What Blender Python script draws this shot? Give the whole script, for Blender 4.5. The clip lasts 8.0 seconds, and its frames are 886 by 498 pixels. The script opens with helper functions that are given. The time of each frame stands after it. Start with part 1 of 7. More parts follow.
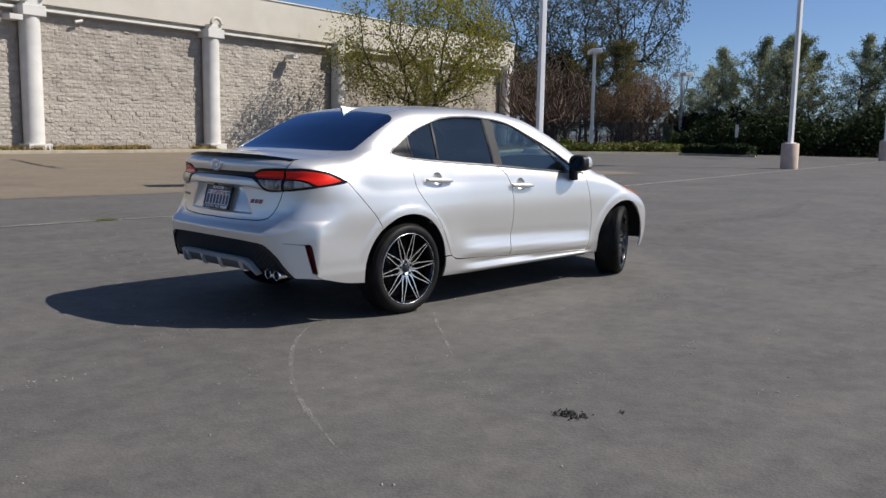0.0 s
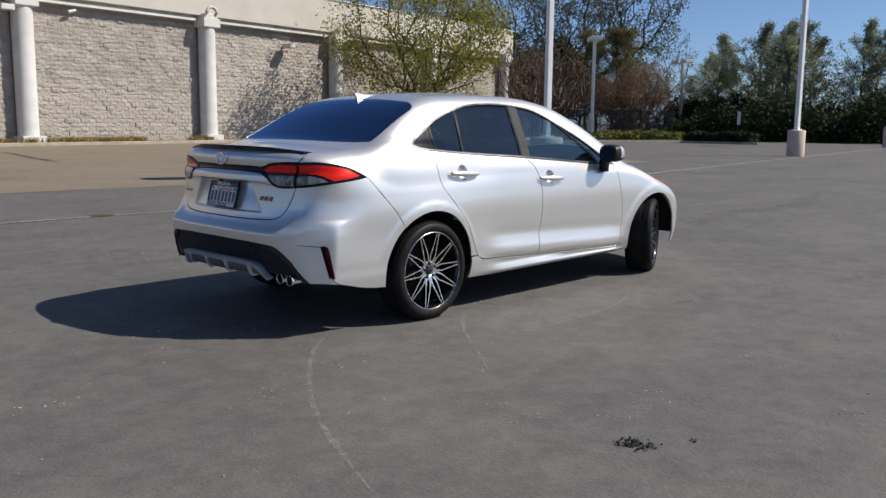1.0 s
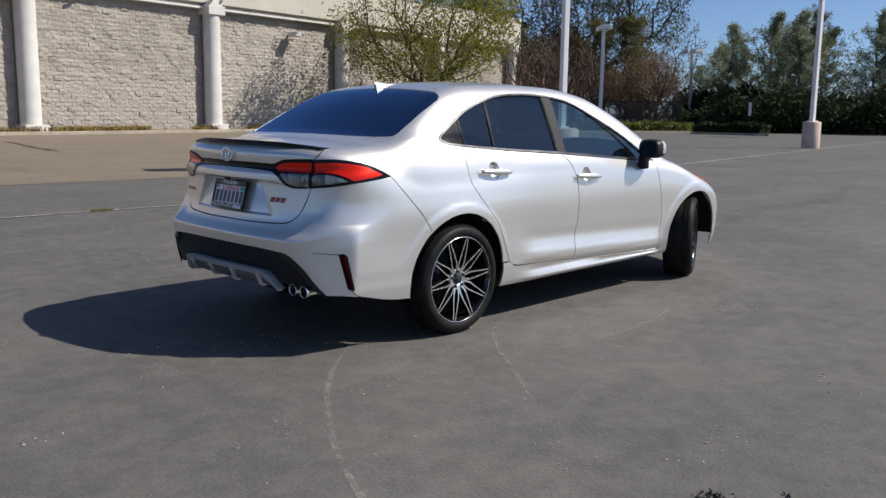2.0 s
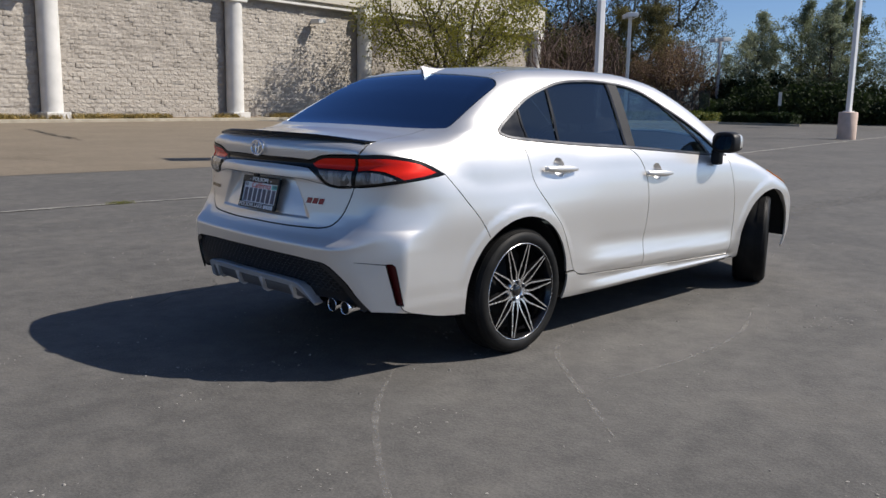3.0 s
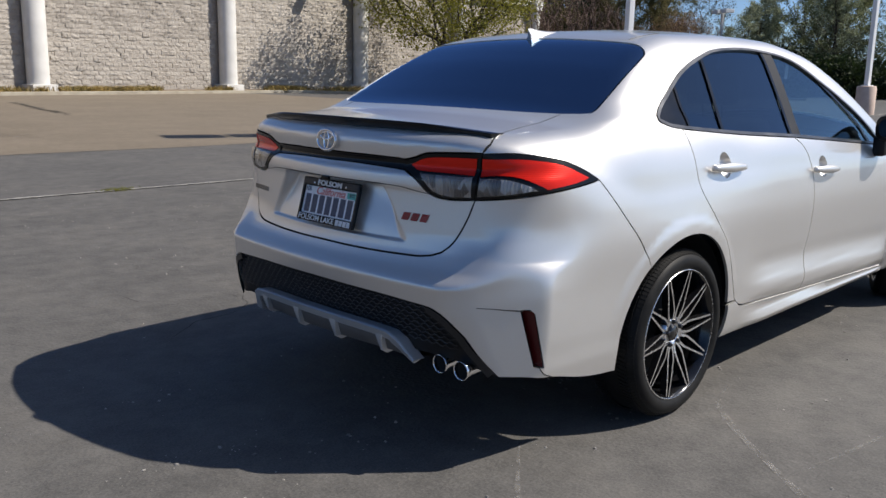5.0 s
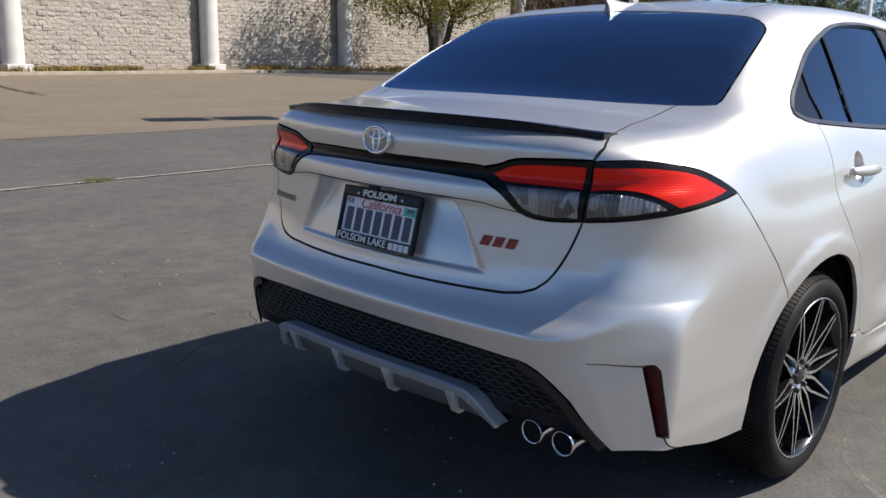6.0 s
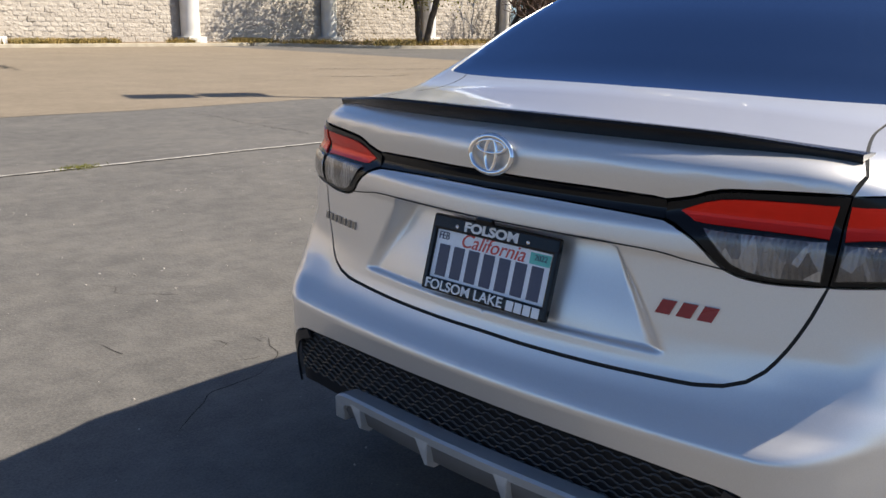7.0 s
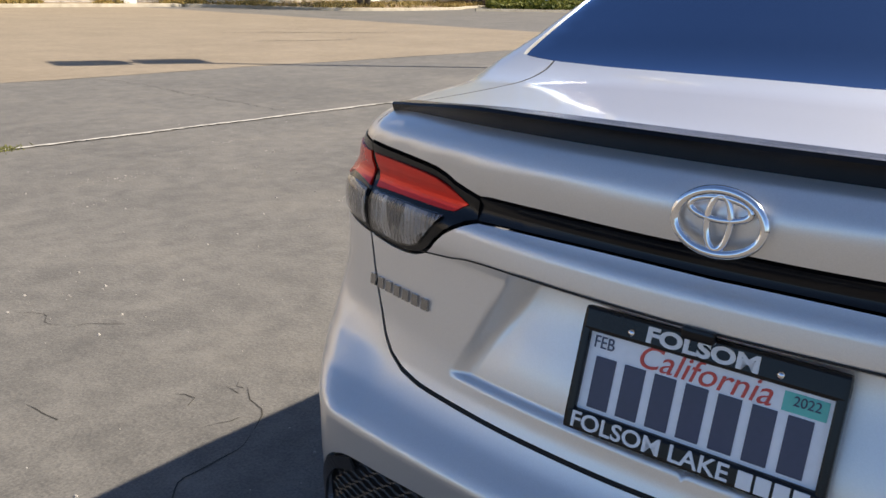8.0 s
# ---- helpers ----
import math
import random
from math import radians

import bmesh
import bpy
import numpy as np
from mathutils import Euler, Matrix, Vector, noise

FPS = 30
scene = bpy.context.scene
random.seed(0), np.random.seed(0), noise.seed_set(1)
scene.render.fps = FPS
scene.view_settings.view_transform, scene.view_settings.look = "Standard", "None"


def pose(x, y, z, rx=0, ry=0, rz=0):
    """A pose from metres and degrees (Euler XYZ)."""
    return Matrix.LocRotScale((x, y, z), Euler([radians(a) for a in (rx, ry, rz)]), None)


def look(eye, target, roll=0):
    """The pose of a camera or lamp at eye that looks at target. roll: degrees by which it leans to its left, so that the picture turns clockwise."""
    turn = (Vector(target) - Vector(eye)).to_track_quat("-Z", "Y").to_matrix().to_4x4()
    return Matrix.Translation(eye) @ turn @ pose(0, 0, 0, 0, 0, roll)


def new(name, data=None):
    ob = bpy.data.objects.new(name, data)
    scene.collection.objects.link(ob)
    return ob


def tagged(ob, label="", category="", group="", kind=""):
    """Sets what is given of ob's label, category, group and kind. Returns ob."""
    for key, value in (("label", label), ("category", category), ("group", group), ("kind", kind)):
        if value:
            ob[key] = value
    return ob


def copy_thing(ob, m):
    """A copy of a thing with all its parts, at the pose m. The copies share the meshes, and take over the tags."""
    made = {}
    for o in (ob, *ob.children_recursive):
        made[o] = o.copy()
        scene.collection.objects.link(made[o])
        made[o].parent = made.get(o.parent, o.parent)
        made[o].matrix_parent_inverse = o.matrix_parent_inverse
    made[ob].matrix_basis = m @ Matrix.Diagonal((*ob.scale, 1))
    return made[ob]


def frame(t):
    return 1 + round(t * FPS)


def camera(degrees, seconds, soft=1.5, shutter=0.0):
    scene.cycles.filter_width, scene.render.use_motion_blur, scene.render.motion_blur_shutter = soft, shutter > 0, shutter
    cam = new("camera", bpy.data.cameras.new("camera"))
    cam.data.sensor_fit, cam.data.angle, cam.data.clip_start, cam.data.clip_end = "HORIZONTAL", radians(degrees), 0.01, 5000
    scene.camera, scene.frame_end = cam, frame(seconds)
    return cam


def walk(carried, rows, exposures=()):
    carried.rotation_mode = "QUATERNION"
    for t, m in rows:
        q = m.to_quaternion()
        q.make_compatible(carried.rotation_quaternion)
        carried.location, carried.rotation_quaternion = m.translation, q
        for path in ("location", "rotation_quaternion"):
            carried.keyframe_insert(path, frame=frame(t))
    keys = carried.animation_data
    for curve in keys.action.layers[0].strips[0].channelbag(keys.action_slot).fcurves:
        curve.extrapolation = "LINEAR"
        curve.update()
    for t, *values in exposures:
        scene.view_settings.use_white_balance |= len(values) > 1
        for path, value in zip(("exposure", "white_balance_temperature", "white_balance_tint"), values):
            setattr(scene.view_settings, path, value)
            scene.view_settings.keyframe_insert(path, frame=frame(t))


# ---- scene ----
cam = camera(54.3, 8.0)
PATH = [
    (0, (-4.127, -5.189, 1.269), (-2.703, -3.811, 1.001), 1.0),
    (0.5, (-4.027, -4.924, 1.283), (-2.607, -3.544, 1.004), 0.7),
    (1, (-3.884, -4.69, 1.264), (-2.458, -3.319, 0.972), 0.6),
    (1.5, (-3.734, -4.461, 1.277), (-2.312, -3.088, 0.974), 0.7),
    (3, (-3.29, -3.634, 1.271), (-1.907, -2.23, 0.93), 1.0),
    (3.5, (-3.14, -3.355, 1.257), (-1.784, -1.927, 0.905), 1.1),
    (4, (-3.043, -3.03, 1.268), (-1.677, -1.616, 0.904), 1.3),
    (5.3, (-2.756, -2.224, 1.265), (-1.362, -0.848, 0.86), 1.1),
    (5.5, (-2.692, -2.083, 1.278), (-1.301, -0.704, 0.874), 1.1),
    (6, (-2.566, -1.759, 1.264), (-1.152, -0.417, 0.818), 1.1),
    (6.5, (-2.399, -1.403, 1.279), (-0.976, -0.077, 0.812), 1.3),
    (7, (-2.257, -1.039, 1.264), (-0.823, 0.262, 0.761), 1.3),
    (7.5, (-2.094, -0.692, 1.257), (-0.624, 0.541, 0.693), 1.0),
    (8, (-1.884, -0.328, 1.262), (-0.376, 0.850, 0.683), 1.7),
]
EXPOSURES = [(0, 0.14, 6650, 10), (1.5, 0.16, 6650, 10), (3.5, 0.17, 6650, 10), (5.5, 0.30, 6650, 10), (6.0, 0.39, 6800, 10), (6.5, 0.58, 7000, 10), (7.0, 0.93, 7250, 10), (7.5, 1.10, 7380, 10), (8, 1.10, 7450, 10)]
walk(cam, [(t, look(eye, target, roll)) for t, eye, target, roll in PATH], EXPOSURES)

# ---- light: high sun from ahead and the right of the car, clear sky
TO_SUN = Vector((0.745, -0.675, 1.0)).normalized()
world = bpy.data.worlds.new("clear_sky")
scene.world = world
world.use_nodes = True
sky = world.node_tree.nodes.new("ShaderNodeTexSky")
sky.sky_type, sky.sun_disc = "NISHITA", False
sky.sun_elevation, sky.sun_rotation = math.asin(TO_SUN.z), math.atan2(TO_SUN.x, TO_SUN.y)
sky.air_density, sky.dust_density, sky.ozone_density = 0.60, 0.8, 2.0
vivid = world.node_tree.nodes.new("ShaderNodeMix")
vivid.data_type, vivid.blend_type = "RGBA", "MULTIPLY"
vivid.inputs["Factor"].default_value, vivid.inputs["B"].default_value = 1.0, (0.81, 0.98, 1.17, 1)
world.node_tree.links.new(sky.outputs[0], vivid.inputs["A"])
world.node_tree.links.new(vivid.outputs["Result"], world.node_tree.nodes["Background"].inputs[0])
world.node_tree.nodes["Background"].inputs[1].default_value = 0.09
sun = new("sun", bpy.data.lights.new("sun", "SUN"))
sun.data.energy, sun.data.angle, sun.data.color = 4.9, radians(0.53), (1.0, 0.95, 0.88)
sun.matrix_world = look(TO_SUN * 60, (0, 0, 0))


# ---- materials
def nodes_of(name):
    m = bpy.data.materials.new(name)
    m.use_nodes = True
    return m, m.node_tree.nodes, m.node_tree.links, m.node_tree.nodes["Principled BSDF"]


def surface(name, dark, light, scale=8.0, rough=0.7, metal=0.0, bump=0.2, grain=120.0, depth=0.004, spread=0.12, coat=0.0, specular=0.5, random_each=0.0):
    """A plain surface with two scales of colour variation and a fine relief; sizes in metres."""
    m, n, l, b = nodes_of(name)
    tc = n.new("ShaderNodeTexCoord")
    big, fine = n.new("ShaderNodeTexNoise"), n.new("ShaderNodeTexNoise")
    big.inputs["Scale"].default_value, big.inputs["Detail"].default_value = scale, 6
    fine.inputs["Scale"].default_value, fine.inputs["Detail"].default_value = grain, 3
    mix, ramp = n.new("ShaderNodeMix"), n.new("ShaderNodeMapRange")
    mix.data_type = "RGBA"
    mix.inputs["A"].default_value, mix.inputs["B"].default_value = (*dark, 1), (*light, 1)
    add = n.new("ShaderNodeMath")
    add.operation = "ADD"
    half = n.new("ShaderNodeMath")
    half.operation, half.inputs[1].default_value = "MULTIPLY_ADD", 0.5
    half.inputs[2].default_value = -0.25
    for t in (big, fine):
        l.new(tc.outputs["Object"], t.inputs["Vector"])
    l.new(fine.outputs["Fac"], half.inputs[0])
    l.new(big.outputs["Fac"], add.inputs[0])
    l.new(half.outputs[0], add.inputs[1])
    ramp.inputs["From Min"].default_value, ramp.inputs["From Max"].default_value = 0.3, 0.7
    last = add.outputs[0]
    if random_each:
        info, ma = n.new("ShaderNodeObjectInfo"), n.new("ShaderNodeMath")
        geo = n.new("ShaderNodeNewGeometry")
        two = n.new("ShaderNodeMath")
        two.operation = "ADD"
        l.new(info.outputs["Random"], two.inputs[0])
        l.new(geo.outputs["Random Per Island"], two.inputs[1])
        ma.operation, ma.inputs[1].default_value = "MULTIPLY_ADD", random_each
        l.new(two.outputs[0], ma.inputs[0])
        l.new(last, ma.inputs[2])
        sub = n.new("ShaderNodeMath")
        sub.operation, sub.inputs[1].default_value = "SUBTRACT", random_each
        l.new(ma.outputs[0], sub.inputs[0])
        last = sub.outputs[0]
    l.new(last, ramp.inputs["Value"])
    l.new(ramp.outputs[0], mix.inputs["Factor"])
    l.new(mix.outputs["Result"], b.inputs["Base Color"])
    rr = n.new("ShaderNodeMapRange")
    rr.inputs["To Min"].default_value, rr.inputs["To Max"].default_value = max(rough - spread, 0.02), min(rough + spread, 1)
    l.new(big.outputs["Fac"], rr.inputs["Value"])
    l.new(rr.outputs[0], b.inputs["Roughness"])
    if bump:
        bp = n.new("ShaderNodeBump")
        bp.inputs["Strength"].default_value, bp.inputs["Distance"].default_value = bump, depth
        l.new(fine.outputs["Fac"], bp.inputs["Height"])
        l.new(bp.outputs[0], b.inputs["Normal"])
    b.inputs["Metallic"].default_value = metal
    b.inputs["Coat Weight"].default_value = coat
    b.inputs["Coat Roughness"].default_value = 0.04
    b.inputs["Specular IOR Level"].default_value = specular
    return m


def asphalt(name, dark, light, tint):
    """Worn asphalt: stones, broad wear, streaks along x, scattered pale grit."""
    m, n, l, b = nodes_of(name)
    tc = n.new("ShaderNodeTexCoord")
    st = n.new("ShaderNodeMapping")
    st.inputs["Scale"].default_value = (0.25, 1.1, 1)
    l.new(tc.outputs["Object"], st.inputs["Vector"])

    def noise_at(scale, detail, source, rough=0.6):
        t = n.new("ShaderNodeTexNoise")
        t.inputs["Scale"].default_value, t.inputs["Detail"].default_value, t.inputs["Roughness"].default_value = scale, detail, rough
        l.new(source, t.inputs["Vector"])
        return t

    broad, streak, stones = noise_at(0.45, 5, tc.outputs["Object"]), noise_at(1.6, 7, st.outputs[0], 0.7), noise_at(125, 4, tc.outputs["Object"])
    mid = noise_at(6.0, 6, tc.outputs["Object"], 0.75)
    cells = n.new("ShaderNodeTexVoronoi")
    cells.inputs["Scale"].default_value = 55
    l.new(tc.outputs["Object"], cells.inputs["Vector"])
    s = None
    for t, w in ((broad, 0.45), (streak, 0.3), (mid, 0.9), (stones, 0.95)):
        ma = n.new("ShaderNodeMath")
        ma.operation, ma.inputs[1].default_value = "MULTIPLY_ADD", w
        l.new(t.outputs["Fac"], ma.inputs[0])
        if s is None:
            ma.inputs[2].default_value = -0.80
        else:
            l.new(s, ma.inputs[2])
        s = ma.outputs[0]
    ramp = n.new("ShaderNodeMapRange")
    ramp.inputs["From Min"].default_value, ramp.inputs["From Max"].default_value = 0.30, 0.70
    l.new(s, ramp.inputs["Value"])
    mix = n.new("ShaderNodeMix")
    mix.data_type = "RGBA"
    mix.inputs["A"].default_value, mix.inputs["B"].default_value = (*dark, 1), (*light, 1)
    l.new(ramp.outputs[0], mix.inputs["Factor"])
    # dust that lies in soft patches
    dust = noise_at(0.9, 6, tc.outputs["Object"], 0.7)
    dr = n.new("ShaderNodeMapRange")
    dr.inputs["From Min"].default_value, dr.inputs["From Max"].default_value, dr.inputs["To Max"].default_value = 0.5, 0.8, 0.55
    l.new(dust.outputs["Fac"], dr.inputs["Value"])
    mix2 = n.new("ShaderNodeMix")
    mix2.data_type = "RGBA"
    mix2.inputs["B"].default_value = (*tint, 1)
    l.new(dr.outputs[0], mix2.inputs["Factor"])
    l.new(mix.outputs["Result"], mix2.inputs["A"])
    l.new(mix2.outputs["Result"], b.inputs["Base Color"])
    b.inputs["Roughness"].default_value = 0.82
    b.inputs["Specular IOR Level"].default_value = 0.35
    bp = n.new("ShaderNodeBump")
    bp.inputs["Strength"].default_value, bp.inputs["Distance"].default_value = 0.42, 0.004
    l.new(cells.outputs["Distance"], bp.inputs["Height"])
    bp2 = n.new("ShaderNodeBump")
    bp2.inputs["Strength"].default_value, bp2.inputs["Distance"].default_value = 0.06, 0.008
    l.new(mid.outputs["Fac"], bp2.inputs["Height"])
    l.new(bp.outputs[0], bp2.inputs["Normal"])
    l.new(bp2.outputs[0], b.inputs["Normal"])
    return m


def window_glass(name, tint, gloss_tint=(1, 1, 1), face_on=0.06):
    """A thin pane: tinted see-through with mirror gloss that grows at grazing angles."""
    m, n, l, b = nodes_of(name)
    n.remove(b)
    see, gl, mx, fr = n.new("ShaderNodeBsdfTransparent"), n.new("ShaderNodeBsdfGlossy"), n.new("ShaderNodeMixShader"), n.new("ShaderNodeLayerWeight")
    see.inputs[0].default_value, gl.inputs[0].default_value = (*tint, 1), (*gloss_tint, 1)
    gl.inputs["Roughness"].default_value, fr.inputs["Blend"].default_value = 0.01, 0.5
    pw, mr = n.new("ShaderNodeMath"), n.new("ShaderNodeMapRange")
    pw.operation, pw.inputs[1].default_value = "POWER", 4.0
    mr.inputs["To Min"].default_value = face_on
    l.new(fr.outputs["Facing"], pw.inputs[0])
    l.new(pw.outputs[0], mr.inputs["Value"])
    l.new(mr.outputs[0], mx.inputs[0])
    l.new(see.outputs[0], mx.inputs[1])
    l.new(gl.outputs[0], mx.inputs[2])
    l.new(mx.outputs[0], n["Material Output"].inputs["Surface"])
    return m


def lens(name, colour, scale, rough=0.06, bands="Y", metal=0.0, relief=0.15):
    """Clear-coated lamp plastic with moulded flutes behind the surface."""
    m, n, l, b = nodes_of(name)
    tc, wv = n.new("ShaderNodeTexCoord"), n.new("ShaderNodeTexWave")
    wv.bands_direction, wv.inputs["Scale"].default_value, wv.inputs["Distortion"].default_value = bands, scale, 3.0
    nz = n.new("ShaderNodeTexNoise")
    nz.inputs["Scale"].default_value = 28
    l.new(tc.outputs["Object"], nz.inputs["Vector"])
    l.new(tc.outputs["Object"], wv.inputs["Vector"])
    mix = n.new("ShaderNodeMix")
    mix.data_type = "RGBA"
    mix.inputs["A"].default_value = (*[c * 0.8 for c in colour], 1)
    mix.inputs["B"].default_value = (*colour, 1)
    l.new(nz.outputs["Fac"], mix.inputs["Factor"])
    l.new(mix.outputs["Result"], b.inputs["Base Color"])
    bp = n.new("ShaderNodeBump")
    bp.inputs["Strength"].default_value, bp.inputs["Distance"].default_value = relief, 0.003
    l.new(wv.outputs["Fac"], bp.inputs["Height"])
    l.new(bp.outputs[0], b.inputs["Normal"])
    b.inputs["Roughness"].default_value, b.inputs["Metallic"].default_value = 0.25, metal
    b.inputs["Coat Weight"].default_value, b.inputs["Coat Roughness"].default_value = 0.22, rough
    b.inputs["Specular IOR Level"].default_value = 0.3
    return m


def reflector(name, light, dark):
    """Vacuum-plated lamp bowl: upright ribs and facets, bright and dark by turns."""
    m, n, l, b = nodes_of(name)
    tc, wv, vo = n.new("ShaderNodeTexCoord"), n.new("ShaderNodeTexWave"), n.new("ShaderNodeTexVoronoi")
    wv.bands_direction, wv.inputs["Scale"].default_value, wv.inputs["Distortion"].default_value, wv.inputs["Detail Scale"].default_value = "Y", 34, 2.5, 6
    vo.inputs["Scale"].default_value = 34
    mp = n.new("ShaderNodeMapping")
    mp.inputs["Scale"].default_value = (1, 1.3, 0.55)
    l.new(tc.outputs["Object"], mp.inputs["Vector"])
    l.new(mp.outputs[0], vo.inputs["Vector"])
    l.new(tc.outputs["Object"], wv.inputs["Vector"])
    mix, pw = n.new("ShaderNodeMix"), n.new("ShaderNodeMath")
    mix.data_type = "RGBA"
    mix.inputs["A"].default_value, mix.inputs["B"].default_value = (*dark, 1), (*light, 1)
    pw.operation, pw.inputs[1].default_value = "POWER", 1.8
    l.new(vo.outputs["Color"], pw.inputs[0])
    l.new(pw.outputs[0], mix.inputs["Factor"])
    l.new(mix.outputs["Result"], b.inputs["Base Color"])
    bp, bp2 = n.new("ShaderNodeBump"), n.new("ShaderNodeBump")
    bp.inputs["Strength"].default_value, bp.inputs["Distance"].default_value = 0.6, 0.004
    bp2.inputs["Strength"].default_value, bp2.inputs["Distance"].default_value = 0.6, 0.010
    l.new(wv.outputs["Fac"], bp.inputs["Height"])
    l.new(vo.outputs["Distance"], bp2.inputs["Height"])
    l.new(bp.outputs[0], bp2.inputs["Normal"])
    l.new(bp2.outputs[0], b.inputs["Normal"])
    b.inputs["Metallic"].default_value, b.inputs["Roughness"].default_value = 0.6, 0.2
    return m


def car_paint(name, colour):
    """Silver metallic: fine flake under clear lacquer, a trace of dust."""
    m, n, l, b = nodes_of(name)
    tc, fl, du = n.new("ShaderNodeTexCoord"), n.new("ShaderNodeTexVoronoi"), n.new("ShaderNodeTexNoise")
    fl.inputs["Scale"].default_value = 900
    du.inputs["Scale"].default_value, du.inputs["Detail"].default_value = 3.0, 8
    for t in (fl, du):
        l.new(tc.outputs["Object"], t.inputs["Vector"])
    mix = n.new("ShaderNodeMix")
    mix.data_type = "RGBA"
    mix.inputs["A"].default_value, mix.inputs["B"].default_value = (*[c * 0.93 for c in colour], 1), (*colour, 1)
    l.new(fl.outputs["Color"], mix.inputs["Factor"])
    l.new(mix.outputs["Result"], b.inputs["Base Color"])
    rr = n.new("ShaderNodeMapRange")
    rr.inputs["To Min"].default_value, rr.inputs["To Max"].default_value = 0.36, 0.43
    l.new(du.outputs["Fac"], rr.inputs["Value"])
    l.new(rr.outputs[0], b.inputs["Roughness"])
    b.inputs["Metallic"].default_value = 0.75
    b.inputs["Coat Weight"].default_value, b.inputs["Coat Roughness"].default_value = 0.85, 0.06
    return m


PAINT = car_paint("silver_paint", (0.79, 0.77, 0.742))
BLACK_GLOSS = surface("black_gloss", (0.004, 0.004, 0.005), (0.008, 0.008, 0.009), rough=0.2, bump=0, coat=0.0, specular=0.28)
BLACK_TRIM = surface("black_trim", (0.008, 0.008, 0.009), (0.015, 0.015, 0.016), specular=0.3, rough=0.5, bump=0.15, grain=400, depth=0.001)
UNDER = surface("underbody_black", (0.008, 0.008, 0.008), (0.015, 0.015, 0.015), rough=0.9, bump=0.1)
RUBBER = surface("tyre_rubber", (0.008, 0.008, 0.008), (0.018, 0.0175, 0.017), scale=12, specular=0.14, rough=0.55, bump=0.3, grain=200, depth=0.001)
RIM_BLACK = surface("rim_black", (0.006, 0.006, 0.007), (0.010, 0.010, 0.011), rough=0.2, bump=0, coat=0.5)
MACHINED = surface("machined_aluminium", (0.72, 0.72, 0.73), (0.85, 0.85, 0.86), scale=30, rough=0.25, metal=1.0, bump=0.05, grain=600, depth=0.0005)
CHROME = surface("chrome", (0.80, 0.80, 0.82), (0.86, 0.86, 0.88), rough=0.07, metal=1.0, bump=0, spread=0.04)
SATIN = surface("satin_silver", (0.55, 0.56, 0.57), (0.66, 0.67, 0.68), rough=0.4, metal=0.5, bump=0.05, grain=500, depth=0.0005)
BRIGHT_TRIM = surface("bright_window_trim", (0.07, 0.07, 0.074), (0.12, 0.12, 0.124), rough=0.35, metal=0.7, bump=0)
LENS_RED = lens("red_lens", (0.95, 0.022, 0.008), 55, 0.05, "Z", 0.40, 0.09)
LENS_CLEAR = window_glass("smoked_clear_lens", (0.82, 0.81, 0.80), (1, 1, 1), 0.05)
BOWL = reflector("lamp_reflector", (0.85, 0.84, 0.83), (0.15, 0.14, 0.14))
GRILLE = surface("grille_plastic", (0.011, 0.011, 0.012), (0.020, 0.020, 0.022), specular=0.5, rough=0.4, bump=0)
DIFFUSER_GREY = surface("diffuser_grey", (0.15, 0.15, 0.155), (0.20, 0.20, 0.205), rough=0.5, metal=0.2, bump=0.05, grain=400, depth=0.0005)
DARK_SATIN = surface("dark_satin_plastic", (0.014, 0.014, 0.016), (0.028, 0.028, 0.030), specular=0.15, rough=0.5, bump=0.05, grain=400, depth=0.0005)
REFLECTOR_RED = lens("dark_red_reflector", (0.10, 0.004, 0.006), 160)
AMBER = lens("amber_lens", (0.75, 0.22, 0.03), 80)
TINTED = window_glass("dark_tinted_glass", (0.006, 0.008, 0.012), (0.50, 0.70, 1.0), 0.29)
TINTED_SIDE = window_glass("dark_tinted_side_glass", (0.03, 0.038, 0.045), (0.62, 0.80, 1.0), 0.065)
BADGE_DARK = surface("dark_chrome", (0.30, 0.30, 0.31), (0.38, 0.38, 0.39), rough=0.12, metal=1.0, bump=0, spread=0.04)
GREEN_GLASS = window_glass("green_tinted_glass", (0.58, 0.72, 0.74), (0.65, 0.86, 1.0), 0.10)
MIRROR = surface("mirror_glass", (0.30, 0.33, 0.33), (0.34, 0.37, 0.37), rough=0.03, metal=1.0, bump=0, spread=0.01)
SEAT = surface("dark_seat_fabric", (0.03, 0.03, 0.032), (0.06, 0.06, 0.062), scale=20, rough=0.9, bump=0.2)
PLATE_WHITE = surface("plate_white", (0.84, 0.85, 0.86), (0.90, 0.90, 0.91), scale=30, rough=0.35, bump=0.05)
INK_BLUE = surface("plate_ink", (0.05, 0.055, 0.09), (0.06, 0.065, 0.11), rough=0.4, bump=0)
INK_RED = surface("script_red", (0.60, 0.06, 0.04), (0.68, 0.08, 0.05), rough=0.4, bump=0)
BADGE_RED = surface("badge_red", (0.24, 0.010, 0.02), (0.30, 0.015, 0.025), rough=0.25, bump=0, coat=0.6)
INK_WHITE = surface("letter_white", (0.75, 0.76, 0.77), (0.82, 0.82, 0.82), rough=0.4, bump=0)
STICKER = surface("sticker_green", (0.10, 0.50, 0.42), (0.13, 0.56, 0.47), rough=0.4, bump=0)
ASPHALT = asphalt("grey_asphalt", (0.072, 0.069, 0.0655), (0.134, 0.127, 0.118), (0.160, 0.146, 0.127))
TAN_LOT = asphalt("tan_asphalt", (0.150, 0.120, 0.086), (0.224, 0.184, 0.136), (0.235, 0.192, 0.144))
